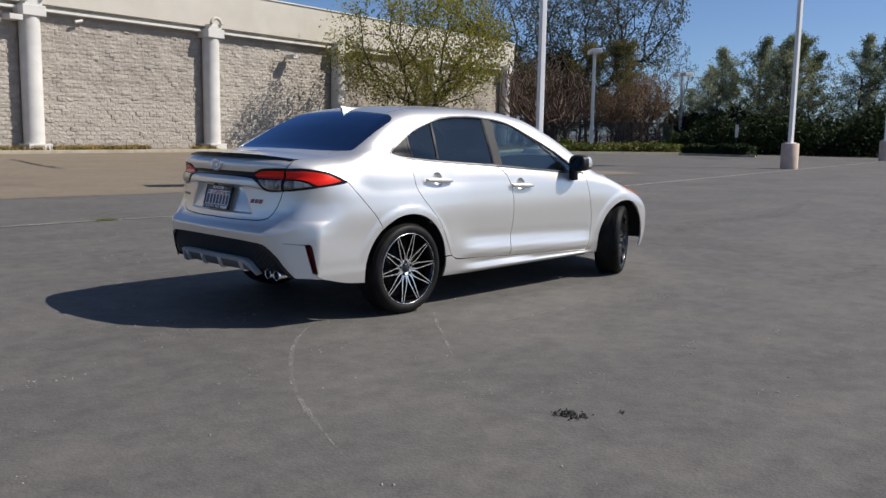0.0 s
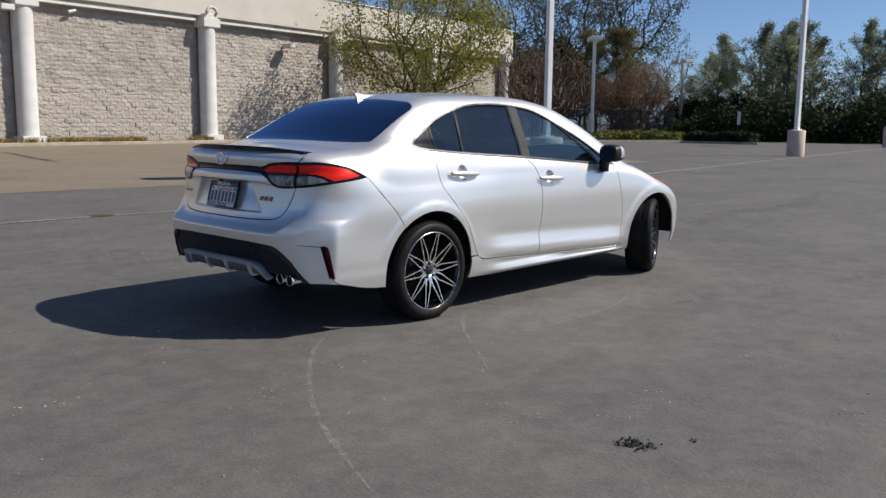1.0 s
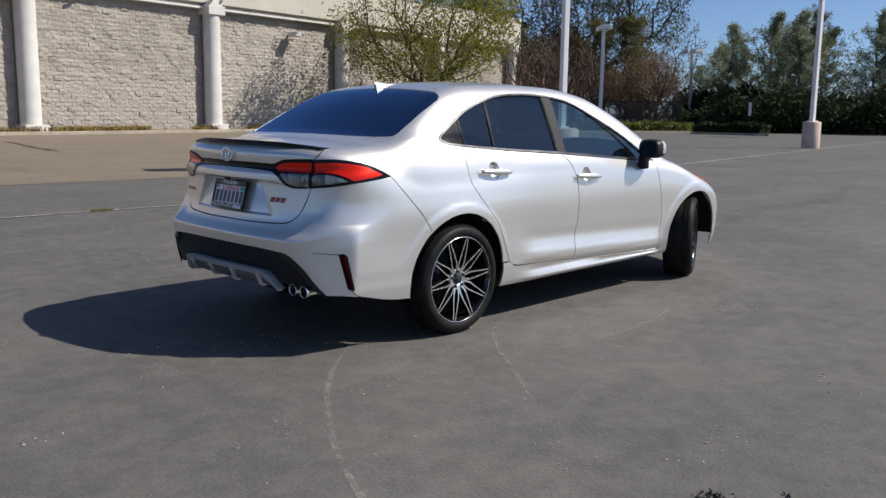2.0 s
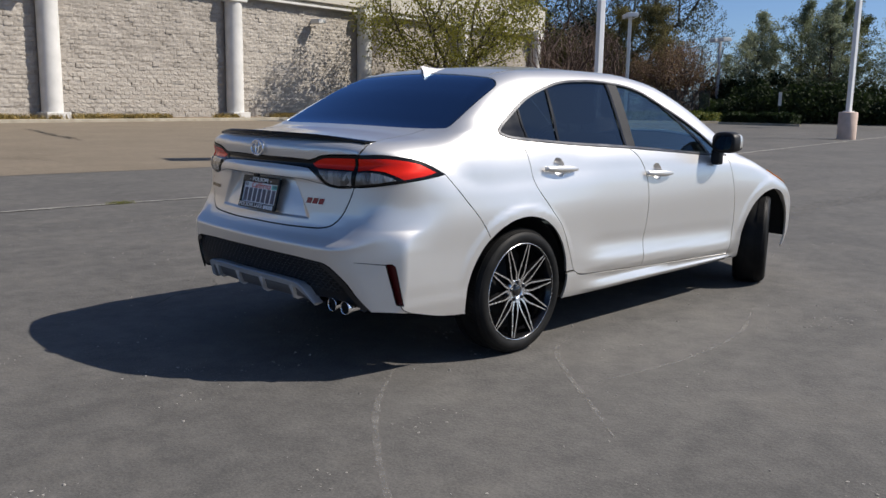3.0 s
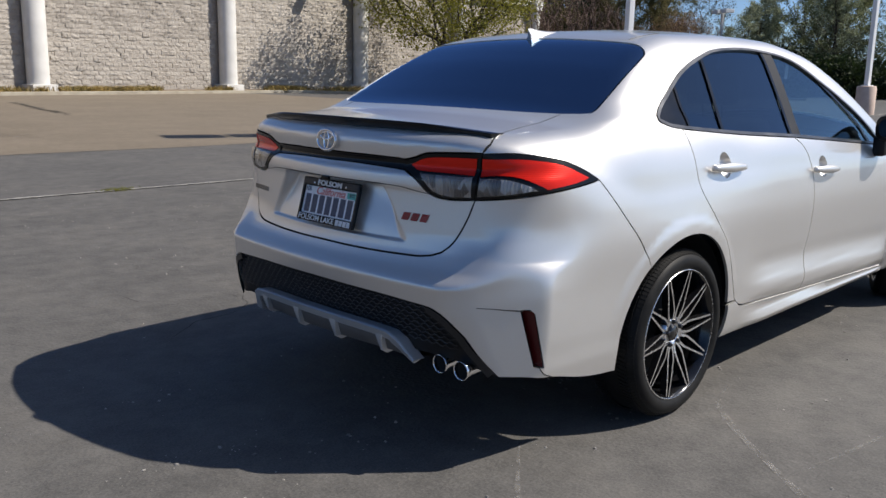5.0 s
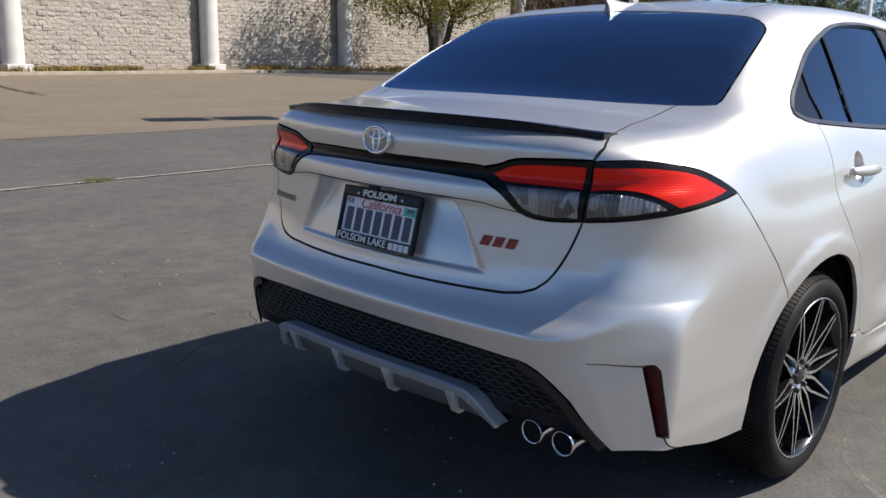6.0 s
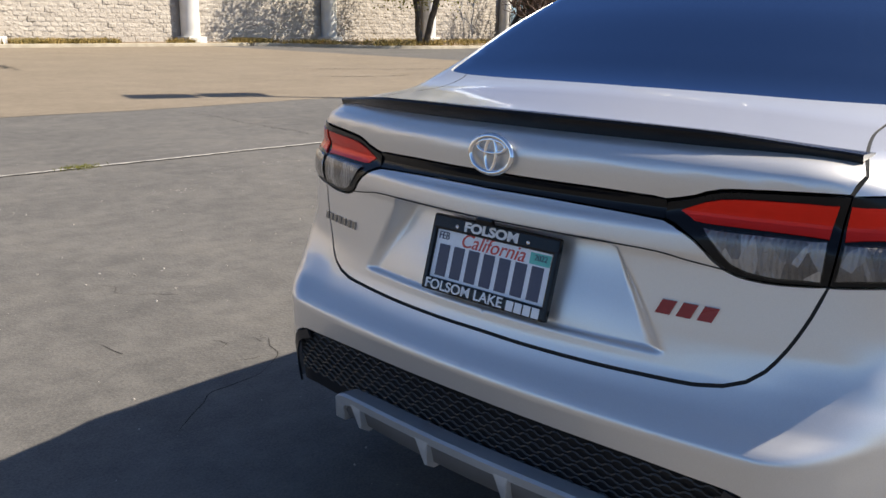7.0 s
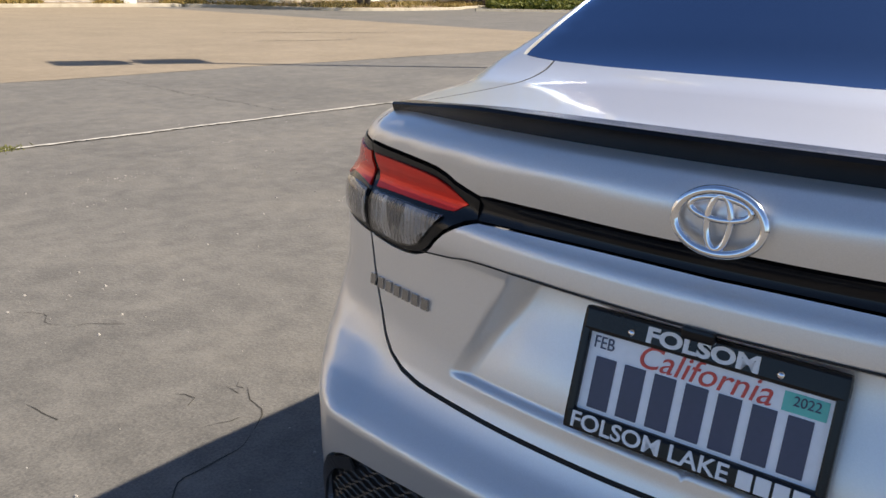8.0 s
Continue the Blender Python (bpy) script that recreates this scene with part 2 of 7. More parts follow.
CONCRETE = surface("kerb_concrete", (0.29, 0.255, 0.195), (0.42, 0.375, 0.295), scale=2.5, rough=0.9, bump=0.4, grain=60, depth=0.01)
LINE_PAINT = surface("worn_white_line", (0.17, 0.16, 0.145), (0.50, 0.48, 0.44), scale=14, rough=0.85, bump=0.3, grain=70)
BLOCK = surface("split_face_block", (0.30, 0.268, 0.23), (0.43, 0.388, 0.338), scale=1.2, rough=0.95, bump=0.45, grain=25, depth=0.02, random_each=0.18)
MORTAR = surface("mortar", (0.30, 0.27, 0.235), (0.36, 0.325, 0.285), scale=3, rough=0.95, bump=0.3, grain=40)
STUCCO = surface("cream_stucco", (0.50, 0.465, 0.40), (0.58, 0.545, 0.48), scale=0.6, rough=0.9, bump=0.25, grain=40, depth=0.006)
WHITE_PAINT = surface("white_paint", (0.56, 0.545, 0.51), (0.68, 0.66, 0.625), scale=1.5, rough=0.6, bump=0.1, grain=50)
POST_PAINT = surface("post_white_paint", (0.74, 0.74, 0.74), (0.84, 0.84, 0.83), scale=2, rough=0.45, bump=0.05)
PEDESTAL = surface("pinkish_concrete", (0.50, 0.38, 0.31), (0.62, 0.48, 0.40), scale=3, rough=0.85, bump=0.2, grain=60)
SOIL = surface("dry_soil", (0.12, 0.085, 0.05), (0.24, 0.17, 0.10), scale=2, rough=1.0, bump=0.6, grain=20, depth=0.03)
# earth in a near-black tone that holds the far trees' shade
SHADED_EARTH = surface("tree_shaded_earth", (0.018, 0.015, 0.010), (0.05, 0.04, 0.025), scale=2, rough=1.0, bump=0.6, grain=20, depth=0.03)
GRASS = surface("dry_grass", (0.15, 0.115, 0.03), (0.48, 0.33, 0.11), scale=0.8, rough=0.9, bump=0, random_each=0.5)
BARK = surface("grey_brown_bark", (0.045, 0.035, 0.027), (0.10, 0.08, 0.06), scale=6, rough=0.95, bump=0.5, grain=30, depth=0.02)
TWIG = surface("reddish_twigs", (0.075, 0.05, 0.04), (0.17, 0.115, 0.09), scale=4, rough=0.95, bump=0)
FENCE = surface("dark_fence", (0.02, 0.02, 0.02), (0.04, 0.04, 0.04), rough=0.7, bump=0)
STONE_BITS = surface("pale_grit", (0.15, 0.14, 0.13), (0.34, 0.32, 0.29), scale=40, rough=0.9, bump=0, random_each=0.5)
DARK_BITS = surface("dark_litter", (0.012, 0.011, 0.010), (0.03, 0.028, 0.024), scale=40, rough=0.95, bump=0)


def leaf_material(name, dark, light, through_it=0.35):
    m = surface(name, dark, light, scale=0.7, rough=0.7, bump=0, random_each=0.45, specular=0.2)
    n, l = m.node_tree.nodes, m.node_tree.links
    b = n["Principled BSDF"]
    tr, mx = n.new("ShaderNodeBsdfTranslucent"), n.new("ShaderNodeMixShader")
    l.new(b.inputs["Base Color"].links[0].from_socket, tr.inputs[0])
    mx.inputs[0].default_value = through_it
    l.new(b.outputs[0], mx.inputs[1])
    l.new(tr.outputs[0], mx.inputs[2])
    l.new(mx.outputs[0], n["Material Output"].inputs["Surface"])
    return m


LEAF_SPRING = leaf_material("spring_leaves", (0.085, 0.09, 0.016), (0.31, 0.29, 0.055), 0.4)
LEAF_DARK = leaf_material("dark_evergreen", (0.030, 0.036, 0.016), (0.10, 0.105, 0.045))
LEAF_GREY = leaf_material("grey_green_leaves", (0.17, 0.20, 0.12), (0.40, 0.43, 0.28))
LEAF_OLIVE = leaf_material("olive_leaves", (0.075, 0.072, 0.026), (0.19, 0.165, 0.065))
LEAF_RUST = leaf_material("rusty_buds", (0.14, 0.085, 0.045), (0.30, 0.20, 0.12))
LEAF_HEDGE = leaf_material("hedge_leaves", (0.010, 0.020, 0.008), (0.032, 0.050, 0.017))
LEAF_BLUE = leaf_material("bluish_tufts", (0.075, 0.095, 0.075), (0.19, 0.225, 0.19))
LEAF_MID = leaf_material("mid_green_needles", (0.07, 0.085, 0.035), (0.20, 0.22, 0.10))
LEAF_GROUND = leaf_material("ground_cover", (0.05, 0.075, 0.015), (0.17, 0.17, 0.04))


# ---- small builders
def mesh_ob(name, verts, faces, material, parent=None, smooth_it=False, label=""):
    me = bpy.data.meshes.new(name)
    me.from_pydata([tuple(v) for v in verts], [], [tuple(f) for f in faces])
    me.materials.append(material)
    if smooth_it:
        me.polygons.foreach_set("use_smooth", [True] * len(me.polygons))
    me.update()
    ob = new(name, me)
    ob.parent = parent
    if label:
        tagged(ob, label)
    return ob


def part(name, bm, material, parent, label="", smooth_it=False, pose_at=None):
    """Links a bmesh as one mesh object under a thing or part."""
    me = bpy.data.meshes.new(name)
    bm.normal_update()
    bm.to_mesh(me)
    bm.free()
    for m in (material if isinstance(material, (list, tuple)) else [material]):
        me.materials.append(m)
    if smooth_it:
        me.polygons.foreach_set("use_smooth", [True] * len(me.polygons))
    ob = new(name, me)
    ob.parent = parent
    if pose_at is not None:
        ob.matrix_basis = pose_at
    if label:
        tagged(ob, label)
    return ob


def thing(name, label, category, at=None, group="", kind=""):
    ob = new(name)
    if at is not None:
        ob.matrix_basis = at
    return tagged(ob, label, category, group, kind)


def box(bm, lo, hi, bevel=0.0, m=None, index=0):
    """Adds a box with bevelled edges to bm."""
    made = bmesh.ops.create_cube(bm, size=1)["verts"]
    c, s = (Vector(lo) + Vector(hi)) / 2, Vector(hi) - Vector(lo)
    for v in made:
        v.co = Vector((v.co.x * s.x, v.co.y * s.y, v.co.z * s.z)) + c
    faces = {f for v in made for f in v.link_faces}
    if bevel:
        edges = list({e for v in made for e in v.link_edges})
        out = bmesh.ops.bevel(bm, geom=edges, offset=bevel, segments=2, affect="EDGES", profile=0.6)
        made = list({v for f in out["faces"] for v in f.verts} | {v for v in made if v.is_valid})
    if m is not None:
        for v in made:
            v.co = m @ v.co
    if index:
        for v in made:
            for f in v.link_faces:
                f.material_index = index
    return made


def tube(bm, points, radii, sides=8, caps=True):
    """A round bar along points."""
    pts = [Vector(p) for p in points]
    rings = []
    for i, p in enumerate(pts):
        d = (pts[min(i + 1, len(pts) - 1)] - pts[max(i - 1, 0)]).normalized()
        a = d.orthogonal().normalized() if not rings else (side - d * side.dot(d)).normalized()
        side, b = a, d.cross(a)
        r = radii[i] if isinstance(radii, (list, tuple)) else radii
        rings.append([bm.verts.new(p + (a * math.cos(2 * math.pi * k / sides) + b * math.sin(2 * math.pi * k / sides)) * r) for k in range(sides)])
    for r0, r1 in zip(rings, rings[1:]):
        for k in range(sides):
            bm.faces.new((r0[k], r0[(k + 1) % sides], r1[(k + 1) % sides], r1[k]))
    if caps:
        bm.faces.new(rings[0][::-1])
        bm.faces.new(rings[-1])


def lathe(bm, profile, sides=48, m=None, index=0):
    """Turns (radius, height) pairs round z."""
    rings = []
    for r, h in profile:
        ring = [bm.verts.new((r * math.cos(2 * math.pi * k / sides), r * math.sin(2 * math.pi * k / sides), h)) for k in range(sides)]
        rings.append(ring)
    for r0, r1 in zip(rings, rings[1:]):
        for k in range(sides):
            f = bm.faces.new((r0[k], r0[(k + 1) % sides], r1[(k + 1) % sides], r1[k]))
            f.material_index = index
    if m is not None:
        for ring in rings:
            for v in ring:
                v.co = m @ v.co
    return rings

# ---- the car's form: one smooth field whose zero is the outer skin (x ahead, y left, z up, rear axle at x 0)
def cub(x, xs, ys):
    """A smooth curve through a few control values, without overshoot."""
    xs, ys = np.asarray(xs, float), np.asarray(ys, float)
    h, d = np.diff(xs), np.diff(ys) / np.diff(xs)
    m = np.empty_like(ys)
    m[0], m[-1] = d[0], d[-1]
    flat = d[:-1] * d[1:] <= 0
    with np.errstate(divide="ignore", invalid="ignore"):
        m[1:-1] = np.where(flat, 0, 2 * d[:-1] * d[1:] / (d[:-1] + d[1:]))
    x = np.clip(np.asarray(x, float), xs[0], xs[-1])
    i = np.clip(np.searchsorted(xs, x) - 1, 0, len(h) - 1)
    t = (x - xs[i]) / h[i]
    return (ys[i] * (1 + 2 * t) * (1 - t) ** 2 + h[i] * m[i] * t * (1 - t) ** 2
            + ys[i + 1] * t * t * (3 - 2 * t) + h[i] * m[i + 1] * t * t * (t - 1))


def smax(a, b, k):
    h = np.maximum(k - np.abs(a - b), 0) / k
    return np.maximum(a, b) + h * h * k * 0.25


def smooth(x, a, b):
    t = np.clip((x - a) / (b - a), 0, 1)
    return t * t * (3 - 2 * t)


REAR_Z = [0.18, 0.28, 0.36, 0.44, 0.52, 0.58, 0.604, 0.610, 0.618, 0.65, 0.68, 0.70, 0.76, 0.88, 0.905, 0.935, 0.955, 0.972, 0.99, 1.035, 1.062, 1.085, 1.11]
REAR_X = [-0.93, -0.96, -0.99, -1.015, -1.038, -1.0505, -1.0545, -1.0535, -1.047, -1.015, -1.0, -0.994, -0.99, -0.985, -0.99, -0.988, -0.972, -0.966, -0.973, -0.980, -0.966, -0.925, -0.88]


def recess(ay, z):
    """The number plate's hollow in the boot lid: wider and shallower towards its foot."""
    half = 0.282 + (0.89 - z) * 0.62
    depth = 0.013 + 0.037 * smooth(z, 0.715, 0.89)
    return depth * smooth(half - ay, 0.0, 0.042) * smooth(z, 0.713, 0.723) * smooth(0.898 - z, 0.0, 0.009)


def field(p):
    x, y, z = p[..., 0], p[..., 1], p[..., 2]
    ay = np.abs(y)
    # lower body: sides, tail, nose, deck
    half = cub(x, [-1.0, -0.75, -0.45, 0, 0.4, 1.2, 2.2, 2.7, 3.1, 3.4, 3.65], [0.80, 0.828, 0.850, 0.872, 0.868, 0.862, 0.868, 0.882, 0.855, 0.79, 0.68])
    # flank: full beside the wheels; between them the doors tuck under and the sill flares to a lip
    ends = cub(z, [0.12, 0.20, 0.235, 0.26, 0.305, 0.345, 0.38, 0.44, 0.56, 0.72, 0.82, 0.92, 1.0, 1.1], [-0.14, -0.055, -0.030, -0.022, -0.014, -0.009, -0.008, -0.005, -0.004, 0.002, -0.004, -0.022, -0.05, -0.10])
    foot = 0.335 - 0.036 * (x - 0.5)
    zz = np.where(z < foot, 0.238 + (z - 0.238) * 0.097 / np.maximum(foot - 0.238, 0.03), z + (0.335 - foot) * smooth(0.70 - z, 0.0, 0.3))
    doors = cub(zz, [0.12, 0.20, 0.224, 0.238, 0.252, 0.275, 0.293, 0.310, 0.324, 0.345, 0.37, 0.40, 0.45, 0.50, 0.56, 0.72, 0.82, 0.92, 1.0, 1.1], [-0.20, -0.09, -0.030, -0.007, -0.008, -0.014, -0.019, -0.023, -0.019, -0.010, 0.000, 0.002, -0.009, -0.017, -0.010, 0.002, -0.004, -0.022, -0.05, -0.10])
    ends = ends - cub(z, [0.76, 0.82, 0.92, 1.0, 1.1], [0.0, 0.002, 0.009, 0.018, 0.03]) * smooth(x, -0.50, -0.12)
    side = half + ends + (doors - ends) * smooth(x, 0.45, 0.75) * smooth(-x, -2.3, -2.1)
    for cx in (0.0, 2.7):
        r = np.hypot(x - cx, z - 0.318)
        side = side + 0.007 * smooth(0.462 - r, 0.0, 0.046) * smooth(z, 0.38, 0.56)
        side = side + 0.012 * np.exp(-((x - cx) / 0.35) ** 2 - ((z - 0.66) / 0.14) ** 2)
    side = side - 0.03 * np.exp(-((z - 0.80) / 0.10) ** 2) * smooth(-x, 0.45, 0.80)
    side = side - smooth(-x, 0.5, 0.85) * cub(z, [0.38, 0.44, 0.52, 0.59, 0.65, 0.76, 0.85, 0.92, 1.0, 1.06], [0, -0.001, -0.002, 0.0, 0.008, 0.016, 0.014, 0.012, 0.03, 0.055])
    bow = cub(z, [0.2, 0.5, 0.56, 0.605, 0.65, 0.70, 0.76, 1.1], [0.115, 0.125, 0.138, 0.150, 0.215, 0.250, 0.285, 0.30])
    # the bumper's corners are cut off at an angle, with a crease towards the flank
    facet = -0.952 + (1.19 + 20.0 * np.clip(z - 0.56, 0, 0.13) ** 2) * (ay - 0.66) - 0.10 * smooth(z, 0.69, 0.87)
    tail = smax(cub(z, REAR_Z, REAR_X) + bow * ay * ay, facet, 0.06) + recess(ay, z) - 0.010 * smooth(ay, 0.52, 0.63) * np.exp(-((z - 0.665) / 0.045) ** 2)
    nose = 3.56 - 0.50 * ay * ay - 0.25 * smooth(z, 0.5, 0.95) - 0.05 * smooth(-z, -0.4, -0.2)
    deck = cub(x, [-0.92, -0.7, -0.45, -0.2, 0.2, 0.6, 1.2, 2.0, 2.4, 2.8, 3.2, 3.5], [1.092, 1.108, 1.125, 1.13, 1.115, 1.085, 1.055, 1.0, 0.985, 0.925, 0.79, 0.66]) - (0.034 + 0.066 * smooth(x, 2.2, 2.9)) * (ay / 0.7) ** 2
    corner = 0.016 + 0.13 * smooth(z, 0.61, 0.80)
    low = smax(smax(ay - side, tail - x, corner), x - nose, 0.12)
    low = smax(low, z - deck, 0.035 + 0.055 * smooth(x, -0.85, -0.5) * (1 - 0.85 * smooth(ay, 0.62, 0.72) * smooth(0.5 - x, 0, 0.3) * smooth(x, -0.55, -0.3)))
    low = smax(low, 0.19 + 0.035 * smooth(-x, 0.2, 0.42) - z, 0.03)
    # cabin: glass sides leaning in, one curve for rear window, roof and windscreen
    waist = 0.80 - 0.50 * (z - 1.03) - 0.16 * (z - 1.03) ** 2 - 3.0 * np.maximum(1.06 - z, 0) ** 2 - cub(x, [-0.62, -0.5, -0.4, -0.3, 0, 0.4, 1.6, 2.1, 2.6], [0.11, 0.05, 0.015, 0.0, 0.0, 0, 0, 0.02, 0.09])
    xs = x - 0.10 * ay * ay * smooth(0.7 - x, 0, 0.9) + 0.35 * ay * ay * smooth(x, 0.9, 1.9)
    roof = cub(xs, [-0.65, -0.5, -0.3, -0.1, 0.1, 0.35, 0.8, 1.2, 1.6, 1.9, 2.3, 2.7], [1.02, 1.105, 1.22, 1.33, 1.41, 1.455, 1.477, 1.472, 1.43, 1.345, 1.165, 0.95]) - (0.02 + 0.025 * smooth(x, 0.1, 0.7)) * (ay / 0.6) ** 2
    up = np.maximum(np.maximum(smax(ay - waist, z - roof, 0.09), 0.7 - z), np.maximum(-0.62 - x, x - 2.7))
    return -smax(-low, -up, 0.06 + 0.04 * smooth(0.40 - x, 0, 0.4) * smooth(x, -0.45, -0.2) * smooth(ay, 0.62, 0.74))


def cast(origin, way, reach=1.7):
    """Where rays from inside the skin leave it."""
    a, b = np.zeros(len(origin)), np.full(len(origin), reach)
    for _ in range(34):
        m = (a + b) / 2
        inside = field(origin + way * m[:, None]) < 0
        a, b = np.where(inside, m, a), np.where(inside, b, m)
    return origin + way * ((a + b) / 2)[:, None]


def normals(p, e=0.002):
    g = np.stack([field(p + d) - field(p - d) for d in np.eye(3) * e], -1)
    return g / np.linalg.norm(g, axis=-1, keepdims=True)

# ---- panels cut from the skin
class Wrap:
    """Plan of the skin from a core line: flat (u, v) to the skin and back. The left half; the right one is its mirror."""

    def __init__(self, kind):
        self.kind = kind

    def ray(self, q):
        u, v = q[:, 0], q[:, 1]
        o, d = np.zeros((len(q), 3)), np.zeros((len(q), 3))
        if self.kind == "tail":        # round the tail at constant height
            phi = np.clip((u - 0.45) / 0.8, 0, 1) * np.pi / 2
            o[:, 0] = np.where(u > 1.25, u - 1.70, -0.45)
            o[:, 1] = np.clip(u, -0.45, 0.45)
            o[:, 2] = v
            d[:, 0], d[:, 1] = -np.cos(phi), np.sin(phi)
        elif self.kind == "lid":       # over the tail's edge at constant y
            o[:, 0], o[:, 1], o[:, 2] = -0.40, u, 0.80
            d[:, 0], d[:, 2] = -np.cos(v / 0.5), np.sin(v / 0.5)
        else:                          # round the sides and the roof at constant x
            o[:, 0], o[:, 2] = u, 0.75
            d[:, 1], d[:, 2] = np.cos(v / 0.85), np.sin(v / 0.85)
        return o, d

    def lift(self, q):
        return cast(*self.ray(np.asarray(q, float)))

    def plan(self, p):
        p = np.asarray(p, float)
        x, y, z = p[:, 0], p[:, 1], p[:, 2]
        if self.kind == "tail":
            phi = np.arctan2(np.maximum(y - 0.45, 0), np.maximum(-0.45 - x, 1e-9))
            u = np.where(x > -0.45, x + 1.70, np.where(y < 0.45, y, 0.45 + phi / (np.pi / 2) * 0.8))
            return np.stack([u, z], -1)
        if self.kind == "lid":
            return np.stack([y, np.arctan2(z - 0.80, -0.40 - x) * 0.5], -1)
        return np.stack([x, np.arctan2(z - 0.75, y) * 0.85], -1)


TAIL, LID, SIDE = Wrap("tail"), Wrap("lid"), Wrap("side")


def catmull(points, step=0.02):
    p = np.asarray(points, float)
    p = np.vstack([2 * p[0] - p[1], p, 2 * p[-1] - p[-2]])
    out = []
    for a, b, c, d in zip(p, p[1:], p[2:], p[3:]):
        n = max(int(np.linalg.norm(c - b) / step), 1)
        t = (np.arange(n) / n)[:, None]
        out.append(0.5 * (2 * b + (c - a) * t + (2 * a - 5 * b + 4 * c - d) * t ** 2 + (3 * b - a - 3 * c + d) * t ** 3))
    return np.vstack(out + [p[-2:-1]])


def straight(points, step=0.02):
    p = np.asarray(points, float)
    out = []
    for b, c in zip(p, p[1:]):
        n = max(int(np.linalg.norm(c - b) / step), 1)
        out.append(b + (c - b) * (np.arange(n) / n)[:, None])
    return np.vstack(out + [p[-1:]])


def on_skin(points):
    """Draws points near the skin onto it."""
    p = np.asarray(points, float).copy()
    for _ in range(12):
        e = 0.002
        g = np.stack([field(p + d) - field(p - d) for d in np.eye(3) * e], -1) / (2 * e)
        p -= 0.8 * g * (field(p) / np.maximum((g * g).sum(-1), 0.05))[:, None]
    return p


def edge(points, curved=True, step=0.02):
    return on_skin((catmull if curved else straight)(points, step))


def side_pts(points, curved=True, step=0.02):
    """An edge on the car's flank from (x, z) pairs."""
    q = (catmull if curved else straight)(points, step)
    o = np.zeros((len(q), 3))
    o[:, 0], o[:, 2] = q[:, 0], q[:, 1]
    return cast(o, np.tile([0.0, 1.0, 0.0], (len(q), 1)))


def inside_poly(q, poly):
    x, y = q[:, 0][:, None], q[:, 1][:, None]
    a, b = poly, np.roll(poly, -1, 0)
    ay, by = a[:, 1][None], b[:, 1][None]
    with np.errstate(divide="ignore", invalid="ignore"):
        cross = ((ay > y) != (by > y)) & (x < (b[:, 0] - a[:, 0])[None] * (y - ay) / (by - ay) + a[:, 0][None])
    return cross.sum(1) % 2 == 1


def near_poly(q, poly):
    a, b = poly[None], np.roll(poly, -1, 0)[None]
    d = b - a
    t = np.clip(((q[:, None] - a) * d).sum(-1) / np.maximum((d * d).sum(-1), 1e-12), 0, 1)
    return np.sqrt((((a + d * t[..., None]) - q[:, None]) ** 2).sum(-1)).min(1)


def shrink(poly, by):
    """A closed flat outline, drawn in by a distance."""
    q = np.asarray(poly)
    t = np.roll(q, -1, 0) - np.roll(q, 1, 0)
    n = np.stack([-t[:, 1], t[:, 0]], -1) / np.maximum(np.linalg.norm(t, axis=1), 1e-9)[:, None]
    area = (q[:, 0] * np.roll(q[:, 1], -1) - np.roll(q[:, 0], -1) * q[:, 1]).sum()
    return q + n * by * (1 if area > 0 else -1)


def tidy(q, least=0.003):
    keep = [0]
    for i in range(1, len(q)):
        if np.linalg.norm(q[i] - q[keep[-1]]) > least:
            keep.append(i)
    if np.linalg.norm(q[keep[-1]] - q[0]) < least:
        keep.pop()
    return q[keep]


